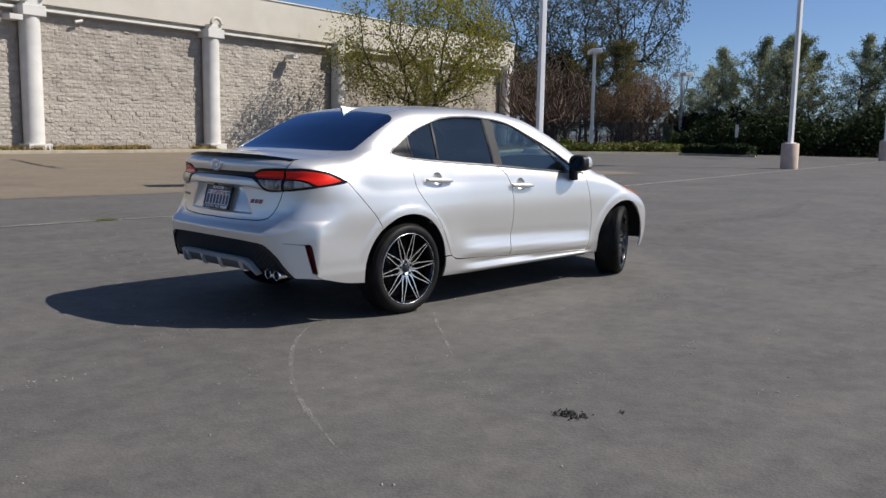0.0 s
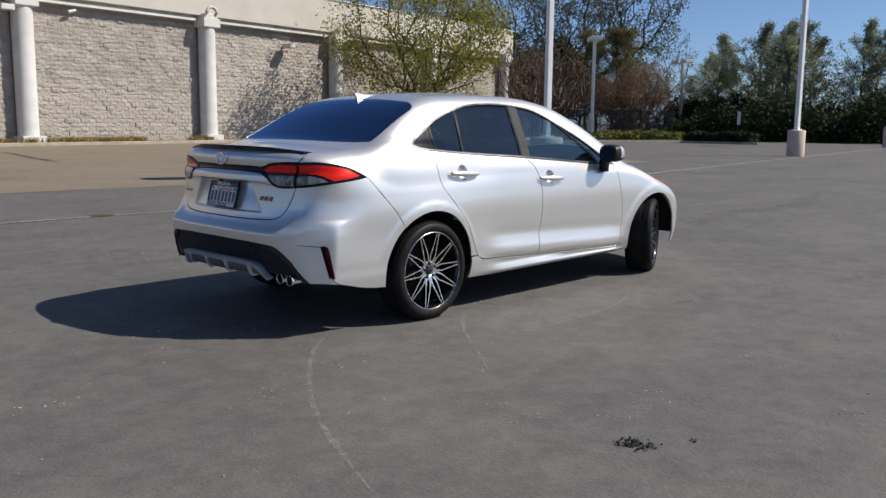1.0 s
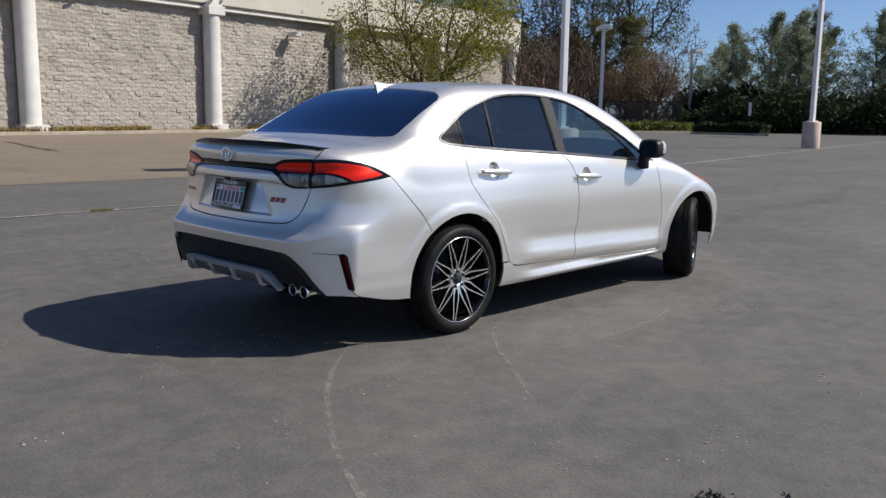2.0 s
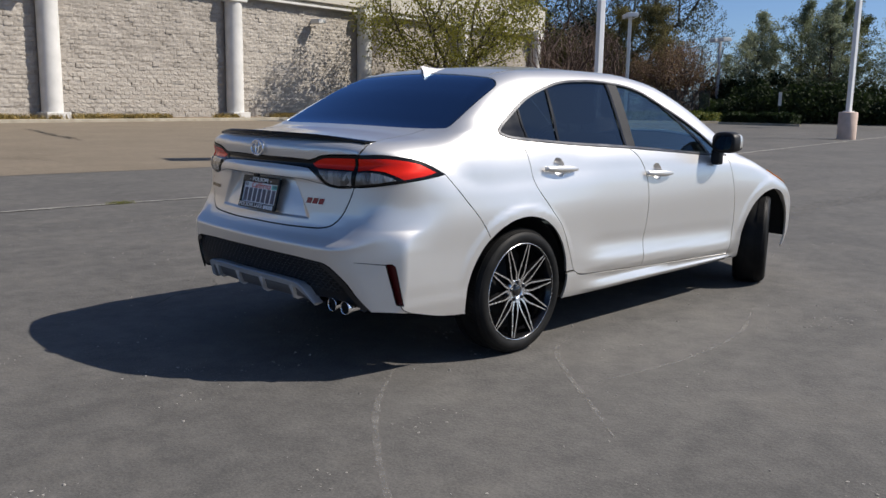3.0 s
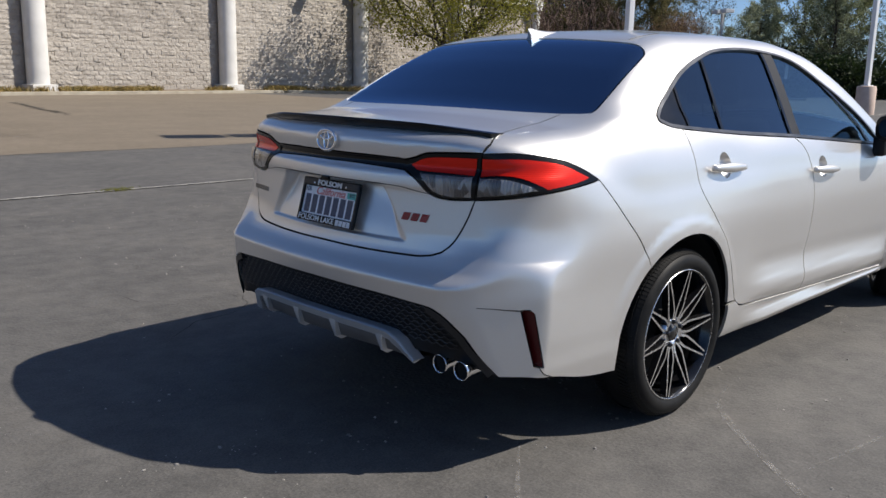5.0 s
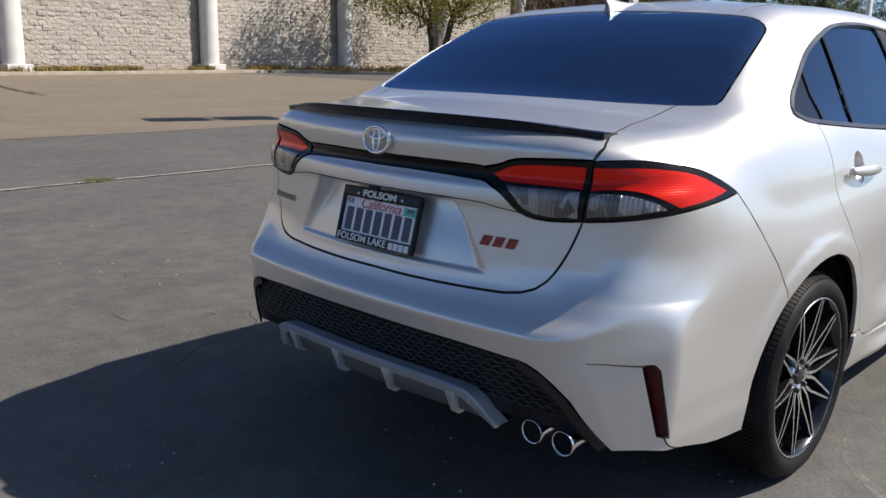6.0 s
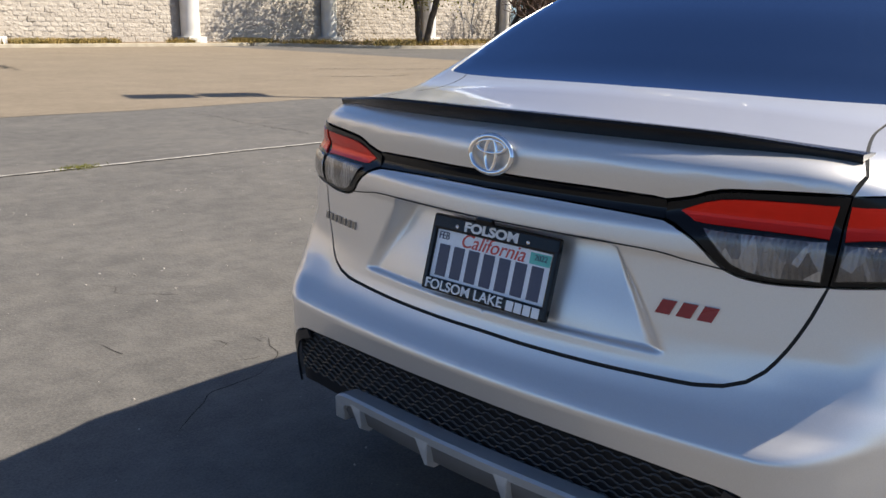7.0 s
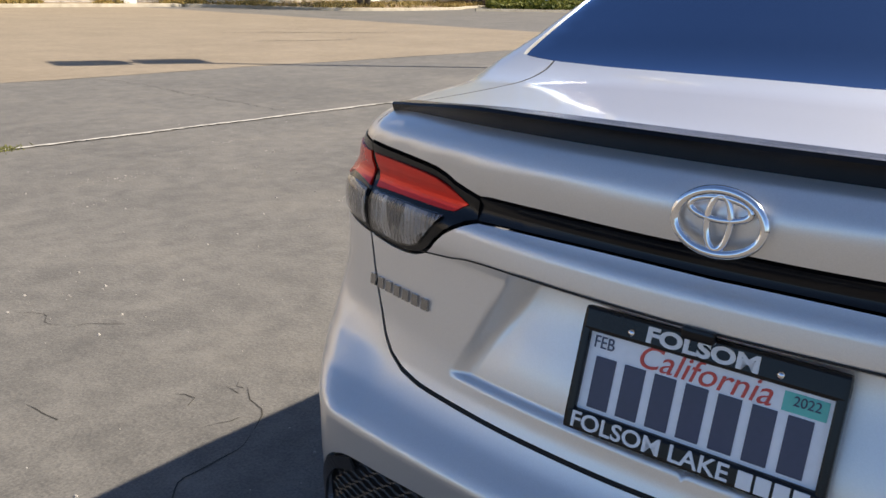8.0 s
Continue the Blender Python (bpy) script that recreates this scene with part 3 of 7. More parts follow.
def panel_data(wrap, outer, holes=(), step=0.02, raise_by=0.0, thick=0.012, draw_in=0.0, flat=False):
    """Cuts a panel by its outline on the skin; returns points, faces and normals, with a folded rim."""
    loops = [tidy(wrap.plan(o) if not flat else np.asarray(o)) for o in (outer, *holes)]
    if draw_in:
        mid = lambda q: np.abs(wrap.ray(q)[0][:, 1] + wrap.ray(q)[1][:, 1]) < 1e-3
        drawn = []
        for i, lp in enumerate(loops):
            q, on = shrink(lp, draw_in if i == 0 else -draw_in), mid(lp)
            axis = 1 if wrap.kind == "side" else 0
            q[on, axis] = lp[on, axis]
            for a in np.flatnonzero(on):
                for b in ((a - 1) % len(lp), (a + 1) % len(lp)):
                    if not on[b]:
                        q[a, 1 - axis] = lp[a, 1 - axis] + q[b, 1 - axis] - lp[b, 1 - axis]
            drawn.append(q)
        loops = drawn
    loops = [straight(np.vstack([lp, lp[:1]]), step)[:-1] for lp in loops]
    lo, hi = loops[0].min(0), loops[0].max(0)
    gx, gy = np.meshgrid(np.arange(lo[0], hi[0], step), np.arange(lo[1], hi[1], step * 0.95))
    gx[::2] += step / 2
    g = np.stack([gx.ravel(), gy.ravel()], -1)
    ok = inside_poly(g, loops[0])
    for h in loops[1:]:
        ok &= ~inside_poly(g, h)
    g = g[ok]
    for lp in loops:
        keep = np.concatenate([near_poly(c, lp) > step * 0.45 for c in np.array_split(g, max(len(g) // 1500, 1))]) if len(g) else np.zeros(0, bool)
        g = g[keep]
    verts, edges, n = [], [], 0
    for lp in loops:
        verts += [Vector(v) for v in lp]
        edges += [(n + i, n + (i + 1) % len(lp)) for i in range(len(lp))]
        n += len(lp)
    from mathutils.geometry import delaunay_2d_cdt
    vs, _, fs, *_ = delaunay_2d_cdt(verts + [Vector(v) for v in g], edges, [], 0, 1e-6)
    q = np.array([tuple(v) for v in vs])
    f = np.array([tuple(t) for t in fs if len(t) == 3])
    c = q[f].mean(1)
    ok = inside_poly(c, loops[0])
    for h in loops[1:]:
        ok &= ~inside_poly(c, h)
    f = f[ok]
    p = wrap.lift(q)
    nor = normals(p)
    p = p + nor * raise_by
    flip = np.einsum("ij,ij->i", np.cross(p[f[:, 1]] - p[f[:, 0]], p[f[:, 2]] - p[f[:, 0]]), nor[f[:, 0]]) < 0
    f[flip] = f[flip][:, ::-1]
    # rim: fold the open edges inwards
    count = {}
    for t in f:
        for a, b in ((t[0], t[1]), (t[1], t[2]), (t[2], t[0])):
            count[(a, b)] = 1
    rim = [(a, b) for (a, b) in count if (b, a) not in count and not (abs(p[a][1]) < 1e-3 and abs(p[b][1]) < 1e-3)]
    faces = [tuple(t) for t in f]
    pts, nors = [p], [nor]
    if thick and rim:
        base = len(p)
        extra, en = [], []
        for a, b in rim:
            out = np.cross(p[b] - p[a], nor[a])
            out /= max(np.linalg.norm(out), 1e-9)
            extra += [p[a], p[b], p[b] - nor[b] * thick, p[a] - nor[a] * thick]
            en += [out] * 4
            faces.append((base + 3, base + 2, base + 1, base))
            base += 4
        pts.append(np.array(extra))
        nors.append(np.array(en))
    return np.vstack(pts), faces, np.vstack(nors)


def skin_mesh(name, data, material, parent, sides="right", label=""):
    """Links panel data: on the right side, the left, or both halves in one mesh."""
    p, f, n = data
    flip = np.array([1, -1, 1])
    if sides == "right":
        p, n, f = p * flip, n * flip, [t[::-1] for t in f]
    elif sides == "both":
        k = len(p)
        f = f + [tuple(i + k for i in t[::-1]) for t in f]
        p, n = np.vstack([p, p * flip]), np.vstack([n, n * flip])
    ob = mesh_ob(name, p, f, material, parent, True, label)
    ob.data.normals_split_custom_set_from_vertices([tuple(v) for v in n])
    return ob


def pair(name, data, material, parent, label=""):
    return [skin_mesh(name, data, material, parent, s, label) for s in ("right", "left")]


def arc(cx, cz, r, a0, a1, n=40):
    a = np.radians(np.linspace(a0, a1, n))
    return np.stack([cx + r * np.cos(a), cz + r * np.sin(a)], -1)


car = thing("car", "silver metallic four-door sedan with black wheels parked on asphalt", "car")
GAP = 0.0034

# outlines, left half
door_top = side_pts([(2.14, 0.935), (1.94, 1.035), (1.78, 1.13), (1.55, 1.245), (1.29, 1.355), (0.95, 1.392), (0.62, 1.383), (0.42, 1.348), (0.21, 1.283), (0.02, 1.19), (-0.06, 1.15), (-0.095, 1.13)])
door_low = side_pts([(-0.095, 1.13), (-0.10, 1.112), (-0.06, 1.095), (0.04, 1.078), (0.5, 1.042), (1.0, 1.012), (1.9, 0.945), (2.14, 0.935)])
window_line = np.vstack([door_top[:-1], door_low[:-1]])
quarter_cut = side_pts([(0.04, 1.078), (0.06, 0.99), (0.09, 0.86), (0.20, 0.73), (0.305, 0.62), (0.372, 0.50), (0.418, 0.41), (0.44, 0.372), (0.475, 0.350)])
ARCH = (0.0, 0.325, 0.378)
bumper_cut = side_pts([(-0.245, 0.61), (-0.30, 0.70), (-0.39, 0.80), (-0.513, 0.935)])
lamp_top = edge([(-0.513, 0.822, 0.935), (-0.57, 0.81, 0.970), (-0.638, 0.783, 0.999), (-0.72, 0.742, 1.013), (-0.80, 0.67, 1.018), (-0.855, 0.62, 1.02)])
lamp_top_in = edge([(-0.855, 0.62, 1.02), (-0.885, 0.55, 1.018), (-0.92, 0.44, 1.01), (-0.93, 0.40, 0.995), (-0.935, 0.35, 0.982)])
lamp_low = edge([(-0.513, 0.822, 0.935), (-0.59, 0.815, 0.922), (-0.675, 0.80, 0.911), (-0.76, 0.765, 0.899), (-0.83, 0.70, 0.886), (-0.875, 0.61, 0.875)])
lamp_low_in = edge([(-0.875, 0.61, 0.875), (-0.90, 0.52, 0.870), (-0.925, 0.46, 0.882), (-0.935, 0.41, 0.924), (-0.938, 0.35, 0.953)])
lid_side = edge([(-0.875, 0.61, 0.875), (-0.884, 0.594, 0.823), (-0.897, 0.568, 0.764), (-0.913, 0.542, 0.722), (-0.925, 0.517, 0.700), (-0.94, 0.485, 0.6875)])
lid_foot = edge([(-0.94, 0.485, 0.6875), (-0.949, 0.45, 0.681), (-0.958, 0.41, 0.678), (-0.982, 0.27, 0.675), (-1.0, 0.12, 0.676), (-1.0, 0.0, 0.676)])
lid_shut = edge([(-0.855, 0.62, 1.02), (-0.83, 0.63, 1.045), (-0.785, 0.613, 1.062), (-0.61, 0.57, 1.09), (-0.47, 0.56, 1.112), (-0.40, 0.57, 1.132)])
glass_foot_out = edge([(-0.36, 0.665, 1.135), (-0.375, 0.635, 1.133), (-0.40, 0.57, 1.132)])
glass_foot_in = edge([(-0.40, 0.57, 1.132), (-0.44, 0.40, 1.135), (-0.465, 0.2, 1.138), (-0.475, 0.0, 1.138)])
glass_foot = np.vstack([glass_foot_out[:-1], glass_foot_in])
glass_side = edge([(-0.36, 0.665, 1.135), (-0.34, 0.670, 1.148), (-0.26, 0.66, 1.19), (-0.13, 0.64, 1.26), (-0.01, 0.62, 1.32), (0.06, 0.60, 1.35), (0.09, 0.56, 1.378), (0.10, 0.49, 1.39)])
glass_head = edge([(0.10, 0.49, 1.39), (0.108, 0.30, 1.41), (0.115, 0.15, 1.415), (0.115, 0.0, 1.42)])
screen_edge = edge([(1.60, 0.0, 1.43), (1.57, 0.30, 1.41), (1.50, 0.48, 1.395), (1.56, 0.54, 1.36), (1.85, 0.62, 1.25), (2.15, 0.70, 1.09), (2.34, 0.74, 0.98)])
seam_roof = edge([(0.115, 0.0, 1.42), (0.8, 0.0, 1.47), (1.60, 0.0, 1.43)], step=0.03)

body_line = np.vstack([seam_roof[:-1], screen_edge[:-1], edge([(2.34, 0.74, 0.98), (2.30, 0.79, 0.95), (2.14, 0.82, 0.935)])[:-1], door_top[:-1],
                       side_pts([(-0.095, 1.13), (-0.10, 1.112), (-0.06, 1.095), (0.04, 1.078)])[:-1], quarter_cut[quarter_cut[:, 2] > 0.374], side_pts([(0.437, 0.374), (0.377, 0.374)], False)[:-1], side_pts(arc(*ARCH, 7.3, 130)), bumper_cut[:-1], lamp_top[:-1], lid_shut[:-1], glass_foot_out[::-1][:-1], glass_side[:-1], glass_head[:-1]])
skin_mesh("body", panel_data(SIDE, body_line, step=0.022, draw_in=0.0016), PAINT, car, "both")

lid_low = np.vstack([lid_foot[::-1][:-1], lid_side[::-1][:-1], lamp_low_in, edge([(-0.938, 0.35, 0.953), (-0.955, 0.2, 0.957), (-0.968, 0.0, 0.959)])[1:]])
lid_top = np.vstack([edge([(-0.975, 0.0, 0.988), (-0.965, 0.2, 0.986), (-0.938, 0.35, 0.984)])[:-1], lamp_top_in[::-1][:-1], lid_shut[:-1], glass_foot_in])
lid = skin_mesh("boot_lid", panel_data(LID, lid_top, step=0.012, draw_in=GAP), PAINT, car, "both")
skin_mesh("boot_lid_lower", panel_data(TAIL, lid_low, step=0.0085, draw_in=GAP), PAINT, car, "both")

bumper_low = [(-0.371, 0.85, 0.250), (-0.45, 0.845, 0.255), (-0.56, 0.835, 0.272), (-0.704, 0.816, 0.308), (-0.79, 0.795, 0.319), (-0.872, 0.727, 0.322)]
insert_edge = edge([(-0.872, 0.727, 0.322), (-0.903, 0.70, 0.363), (-0.93, 0.674, 0.407), (-0.953, 0.653, 0.45), (-0.970, 0.632, 0.476), (-0.988, 0.603, 0.507), (-1.0, 0.556, 0.534), (-1.013, 0.468, 0.541), (-1.028, 0.337, 0.547), (-1.04, 0.145, 0.55), (-1.045, 0.0, 0.551)])
bumper_line = np.vstack([lid_foot[::-1][:-1], lid_side[::-1][:-1], lamp_low[::-1][:-1], bumper_cut[::-1][:-1], side_pts(arc(*ARCH, 130, 191)), edge(bumper_low)[:-1], insert_edge])
reflector_line = edge([(-0.822, 0.768, 0.541), (-0.80, 0.786, 0.541), (-0.788, 0.795, 0.528), (-0.775, 0.806, 0.445), (-0.757, 0.814, 0.352), (-0.785, 0.801, 0.357), (-0.803, 0.784, 0.45), (-0.820, 0.769, 0.535)], False, 0.01)
bumper = skin_mesh("rear_bumper", panel_data(TAIL, bumper_line, [reflector_line[:-1]], step=0.011, draw_in=GAP), PAINT, car, "both")

# doors, sills, wings
rear_door_line = np.vstack([side_pts([(0.04, 1.078), (0.5, 1.042), (0.98, 1.013)])[:-1],
                            side_pts([(0.98, 1.013), (1.06, 0.96), (1.115, 0.86), (1.14, 0.70), (1.14, 0.56), (1.12, 0.42), (1.115, 0.31)])[:-1],
                            side_pts([(1.115, 0.31), (0.8, 0.325), (0.53, 0.338), (0.475, 0.350)])[:-1], quarter_cut[::-1][:-1]])
front_door_line = np.vstack([side_pts([(0.98, 1.013), (1.5, 0.975), (1.9, 0.945), (2.12, 0.936)])[:-1],
                             side_pts([(2.12, 0.936), (2.135, 0.85), (2.17, 0.72), (2.21, 0.55), (2.20, 0.38), (2.16, 0.275)])[:-1],
                             side_pts([(2.16, 0.275), (1.6, 0.293), (1.115, 0.31)])[:-1],
                             side_pts([(0.98, 1.013), (1.06, 0.96), (1.115, 0.86), (1.14, 0.70), (1.14, 0.56), (1.12, 0.42), (1.115, 0.31)])[::-1][:-1]])
rear_cup, front_cup = arc(0.305, 0.934, 0.046, 0, 360, 33)[:-1], arc(1.235, 0.872, 0.046, 0, 360, 33)[:-1]
rear_doors = pair("rear_door", panel_data(SIDE, rear_door_line, [side_pts(rear_cup)], draw_in=GAP), PAINT, car)
front_doors = pair("front_door", panel_data(SIDE, front_door_line, [side_pts(front_cup)], draw_in=GAP), PAINT, car)
sill_line = np.vstack([side_pts([(2.16, 0.275), (1.6, 0.293), (1.115, 0.31), (0.8, 0.325), (0.53, 0.338), (0.475, 0.350)])[:-1], side_pts([(0.475, 0.350), (0.44, 0.372), (0.376, 0.369)], False)[:-1], side_pts(arc(*ARCH, 6, -14, 10))[:-1], side_pts([(0.367, 0.234), (0.372, 0.222), (0.55, 0.222), (1.2, 0.222), (2.2, 0.222), (2.19, 0.25)], False)[:-1]])
pair("sill", panel_data(SIDE, sill_line, draw_in=GAP, raise_by=0.004), PAINT, car)
FRONT_ARCH = (2.695, 0.315, 0.366)
wing_line = np.vstack([side_pts([(2.12, 0.936), (2.135, 0.85), (2.17, 0.72), (2.21, 0.55), (2.20, 0.38), (2.16, 0.275)])[:-1], side_pts([(2.16, 0.275), (2.19, 0.23), (2.335, 0.22)], False)[:-1],
                       side_pts(arc(*FRONT_ARCH, 193, -13)), side_pts([(3.065, 0.224), (3.17, 0.226), (3.22, 0.5), (3.24, 0.66)])[:-1],
                       edge([(3.24, 0.74, 0.68), (3.1, 0.74, 0.80), (2.8, 0.74, 0.90), (2.5, 0.75, 0.95), (2.33, 0.755, 0.965), (2.22, 0.80, 0.95)])])
pair("front_wing", panel_data(SIDE, wing_line, draw_in=GAP), PAINT, car)
skin_mesh("bonnet", panel_data(SIDE, np.vstack([edge([(2.42, 0.0, 1.0), (2.8, 0.0, 0.95), (3.28, 0.0, 0.78)])[:-1], edge([(3.28, 0.0, 0.78), (3.20, 0.4, 0.78), (3.1, 0.70, 0.81)])[:-1],
                         edge([(3.1, 0.735, 0.80), (2.8, 0.735, 0.90), (2.5, 0.745, 0.95), (2.36, 0.745, 0.965)])[:-1], edge([(2.36, 0.745, 0.965), (2.40, 0.4, 0.99), (2.42, 0.0, 1.0)])[:-1]]), step=0.03, draw_in=GAP), PAINT, car, "both")


def nose_panel():
    """Front bumper and grille: a grid cast forwards."""
    ys, zs = np.linspace(-0.77, 0.77, 41), np.linspace(0.25, 0.80, 17)
    o = np.array([(2.9, y * 0.9, 0.5 * z + 0.25) for z in zs for y in ys])
    w = np.array([(1.0, y * 0.55, (z - 0.5) * 0.9) for z in zs for y in ys])
    p = cast(o, w / np.linalg.norm(w, axis=1)[:, None])
    f = [(r * 41 + c, r * 41 + c + 1, (r + 1) * 41 + c + 1, (r + 1) * 41 + c) for r in range(16) for c in range(40)]
    return p, f, normals(p)


skin_mesh("front_bumper", nose_panel(), PAINT, car, "left")
headlamp = edge([(2.74, 0.84, 0.85), (2.95, 0.82, 0.815), (3.12, 0.78, 0.77), (3.16, 0.79, 0.71), (3.05, 0.83, 0.715), (2.90, 0.86, 0.77), (2.74, 0.84, 0.85)])
pair("headlamp", panel_data(SIDE, headlamp[:-1], step=0.015, raise_by=0.006), AMBER, car, "amber corner of the front lamp")

# glass
rear_pane = np.vstack([glass_foot[::-1][:-1], glass_side[:-1], glass_head])
skin_mesh("rear_window", panel_data(SIDE, rear_pane, step=0.03, raise_by=-0.003, draw_in=0.004), TINTED, car, "both", "dark tinted rear window")
screen_pane = np.vstack([screen_edge[:-1], edge([(2.34, 0.74, 0.98), (2.42, 0.4, 1.0), (2.45, 0.0, 1.0)])[:-1], edge([(2.45, 0.0, 1.0), (2.0, 0.0, 1.25), (1.60, 0.0, 1.43)], step=0.04)[:-1]])
skin_mesh("windscreen", panel_data(SIDE, screen_pane, step=0.04, raise_by=-0.003, draw_in=0.004), GREEN_GLASS, car, "both")

flat_line = tidy(SIDE.plan(window_line))
inner_line = shrink(flat_line, 0.013)
pair("window_trim", panel_data(SIDE, flat_line, [inner_line], step=0.01, raise_by=0.004, thick=0.016, flat=True), BRIGHT_TRIM, car, "thin bright trim round the side windows")


def window_piece(x_low0, x_top0, x_low1, x_top1, margin=0.0):
    """The part of the side window between two slanted pillars, given at the foot and the head."""
    z0, z1 = 1.0, 1.40
    q = shrink(flat_line, 0.013 + margin)
    p3 = SIDE.lift(q)

    def clip(pts, flat, sign, xl, xt):
        out = []
        g = lambda p: sign * (p[0] - (xl + (p[2] - z0) / (z1 - z0) * (xt - xl)))
        for i in range(len(pts)):
            a, b, qa, qb = pts[i], pts[(i + 1) % len(pts)], flat[i], flat[(i + 1) % len(pts)]
            ga, gb = g(a), g(b)
            if ga >= 0:
                out.append((a, qa))
            if (ga >= 0) != (gb >= 0):
                t = ga / (ga - gb)
                out.append((a + (b - a) * t, qa + (qb - qa) * t))
        return [o[0] for o in out], [o[1] for o in out]

    p3, q = list(p3), list(q)
    p3, q = clip(p3, q, 1, x_low0, x_top0)
    p3, q = clip(p3, q, -1, x_low1, x_top1)
    dense = straight(np.vstack([q, q[:1]]), 0.015)
    return tidy(dense[:-1])


def window_pane(limits, material, raise_by=-0.006, label="", name="side_window"):
    return pair(name, panel_data(SIDE, window_piece(*limits), step=0.03, raise_by=raise_by, thick=0.004, flat=True), material, car, label)


window_pane((0.095, 0.165, 0.335, 0.435), TINTED_SIDE)
window_pane((0.355, 0.455, 0.945, 1.01), TINTED_SIDE)
window_pane((1.05, 1.12, 1.83, 1.30), GREEN_GLASS)
window_pane((1.86, 1.33, 2.4, 2.4), GREEN_GLASS)
window_pane((-0.3, -0.3, 0.08, 0.15), BLACK_GLOSS, -0.004, "black corner trim", "corner_trim")
window_pane((0.335, 0.435, 0.355, 0.455), BLACK_GLOSS, 0.0, "", "window_divider")
window_pane((0.945, 1.01, 0.965, 1.03), BLACK_GLOSS, 0.0, "", "window_divider")
window_pane((0.965, 1.03, 1.05, 1.12), DARK_SATIN, -0.001, "dark grey pillar cover", "pillar_cover")
window_pane((1.83, 1.30, 1.86, 1.33), BLACK_GLOSS, 0.0, "", "window_divider")
window_pane((0.08, 0.15, 0.095, 0.165), BLACK_GLOSS, 0.0, "", "window_divider")

# tail lamps: dark bezel, red upper lens, smoked lower lens
outer_lamp = np.vstack([lamp_top[:-1], edge([(-0.855, 0.62, 1.02), (-0.865, 0.616, 0.95), (-0.875, 0.61, 0.875)])[:-1], lamp_low[::-1][:-1]])
inner_lamp = np.vstack([lamp_top_in[:-1], edge([(-0.935, 0.35, 0.982), (-0.938, 0.35, 0.953)])[:-1], lamp_low_in[::-1][:-1], edge([(-0.875, 0.61, 0.875), (-0.865, 0.616, 0.95), (-0.855, 0.62, 1.02)])[:-1]])


def lamp(name, bezel, red, clear):
    for s in ("right", "left"):
        b = skin_mesh(name, panel_data(TAIL, bezel, step=0.02, raise_by=0.0015, draw_in=0.002), BLACK_GLOSS, car, s, "red and smoked tail lamp in a black bezel")
        skin_mesh("red_lens", panel_data(TAIL, red, step=0.012, raise_by=0.004, thick=0.007, draw_in=0.001), LENS_RED, b, s, "glossy red lens")
        skin_mesh("clear_lens", panel_data(TAIL, clear, step=0.012, raise_by=0.0045, thick=0.003, draw_in=0.001), LENS_CLEAR, b, s, "smoked clear lens")
        skin_mesh("reflector_bowl", panel_data(TAIL, clear, step=0.006, raise_by=0.0025, thick=0.0, draw_in=0.003), BOWL, b, s, "ribbed silver reflector")


lamp("tail_lamp", outer_lamp,
     np.vstack([edge([(-0.862, 0.624, 1.005), (-0.77, 0.71, 1.002), (-0.66, 0.77, 0.983), (-0.61, 0.797, 0.965), (-0.562, 0.812, 0.943)])[:-1],
                edge([(-0.562, 0.812, 0.943), (-0.62, 0.812, 0.930), (-0.73, 0.78, 0.914)])[:-1],
                edge([(-0.73, 0.78, 0.914), (-0.76, 0.75, 0.930), (-0.79, 0.72, 0.94), (-0.82, 0.68, 0.945), (-0.865, 0.622, 0.947)])]),
     np.vstack([edge([(-0.867, 0.621, 0.943), (-0.83, 0.68, 0.941), (-0.80, 0.72, 0.936), (-0.775, 0.75, 0.926), (-0.755, 0.762, 0.911)])[:-1], edge([(-0.755, 0.762, 0.911), (-0.83, 0.70, 0.896), (-0.872, 0.616, 0.886)])]))
lamp("boot_lamp", inner_lamp,
     np.vstack([edge([(-0.864, 0.608, 1.005), (-0.89, 0.55, 1.004), (-0.92, 0.44, 0.997), (-0.932, 0.375, 0.97)])[:-1],
                edge([(-0.932, 0.375, 0.97), (-0.93, 0.40, 0.955), (-0.91, 0.47, 0.950), (-0.872, 0.602, 0.949)])]),
     np.vstack([edge([(-0.873, 0.601, 0.945), (-0.915, 0.47, 0.946), (-0.93, 0.41, 0.948)])[:-1], edge([(-0.93, 0.415, 0.944), (-0.92, 0.468, 0.892), (-0.909, 0.523, 0.877), (-0.878, 0.60, 0.881)])]))
strip_line = np.vstack([edge([(-0.975, 0.0, 0.988), (-0.965, 0.2, 0.986), (-0.938, 0.35, 0.984)])[:-1], edge([(-0.938, 0.35, 0.984), (-0.938, 0.35, 0.953)])[:-1], edge([(-0.938, 0.35, 0.953), (-0.955, 0.2, 0.957), (-0.968, 0.0, 0.959)])])
skin_mesh("black_strip", panel_data(TAIL, strip_line, step=0.008, raise_by=0.001), BLACK_GLOSS, car, "both", "gloss black strip joining the tail lamps")

# ---- lower tail: black honeycomb insert, diffuser, exhaust, reflectors
insert_line = np.vstack([insert_edge[:-1], edge([(-1.043, 0.0, 0.551), (-1.01, 0.0, 0.42), (-0.985, 0.0, 0.35)])[:-1],
                         edge([(-0.985, 0.0, 0.35), (-0.965, 0.35, 0.362), (-0.945, 0.50, 0.366), (-0.92, 0.62, 0.362), (-0.89, 0.69, 0.335), (-0.872, 0.727, 0.322)])[:-1]])
skin_mesh("bumper_insert", panel_data(TAIL, insert_line, step=0.02, raise_by=-0.012, thick=0.02), BLACK_TRIM, car, "both", "black plastic lower bumper insert")


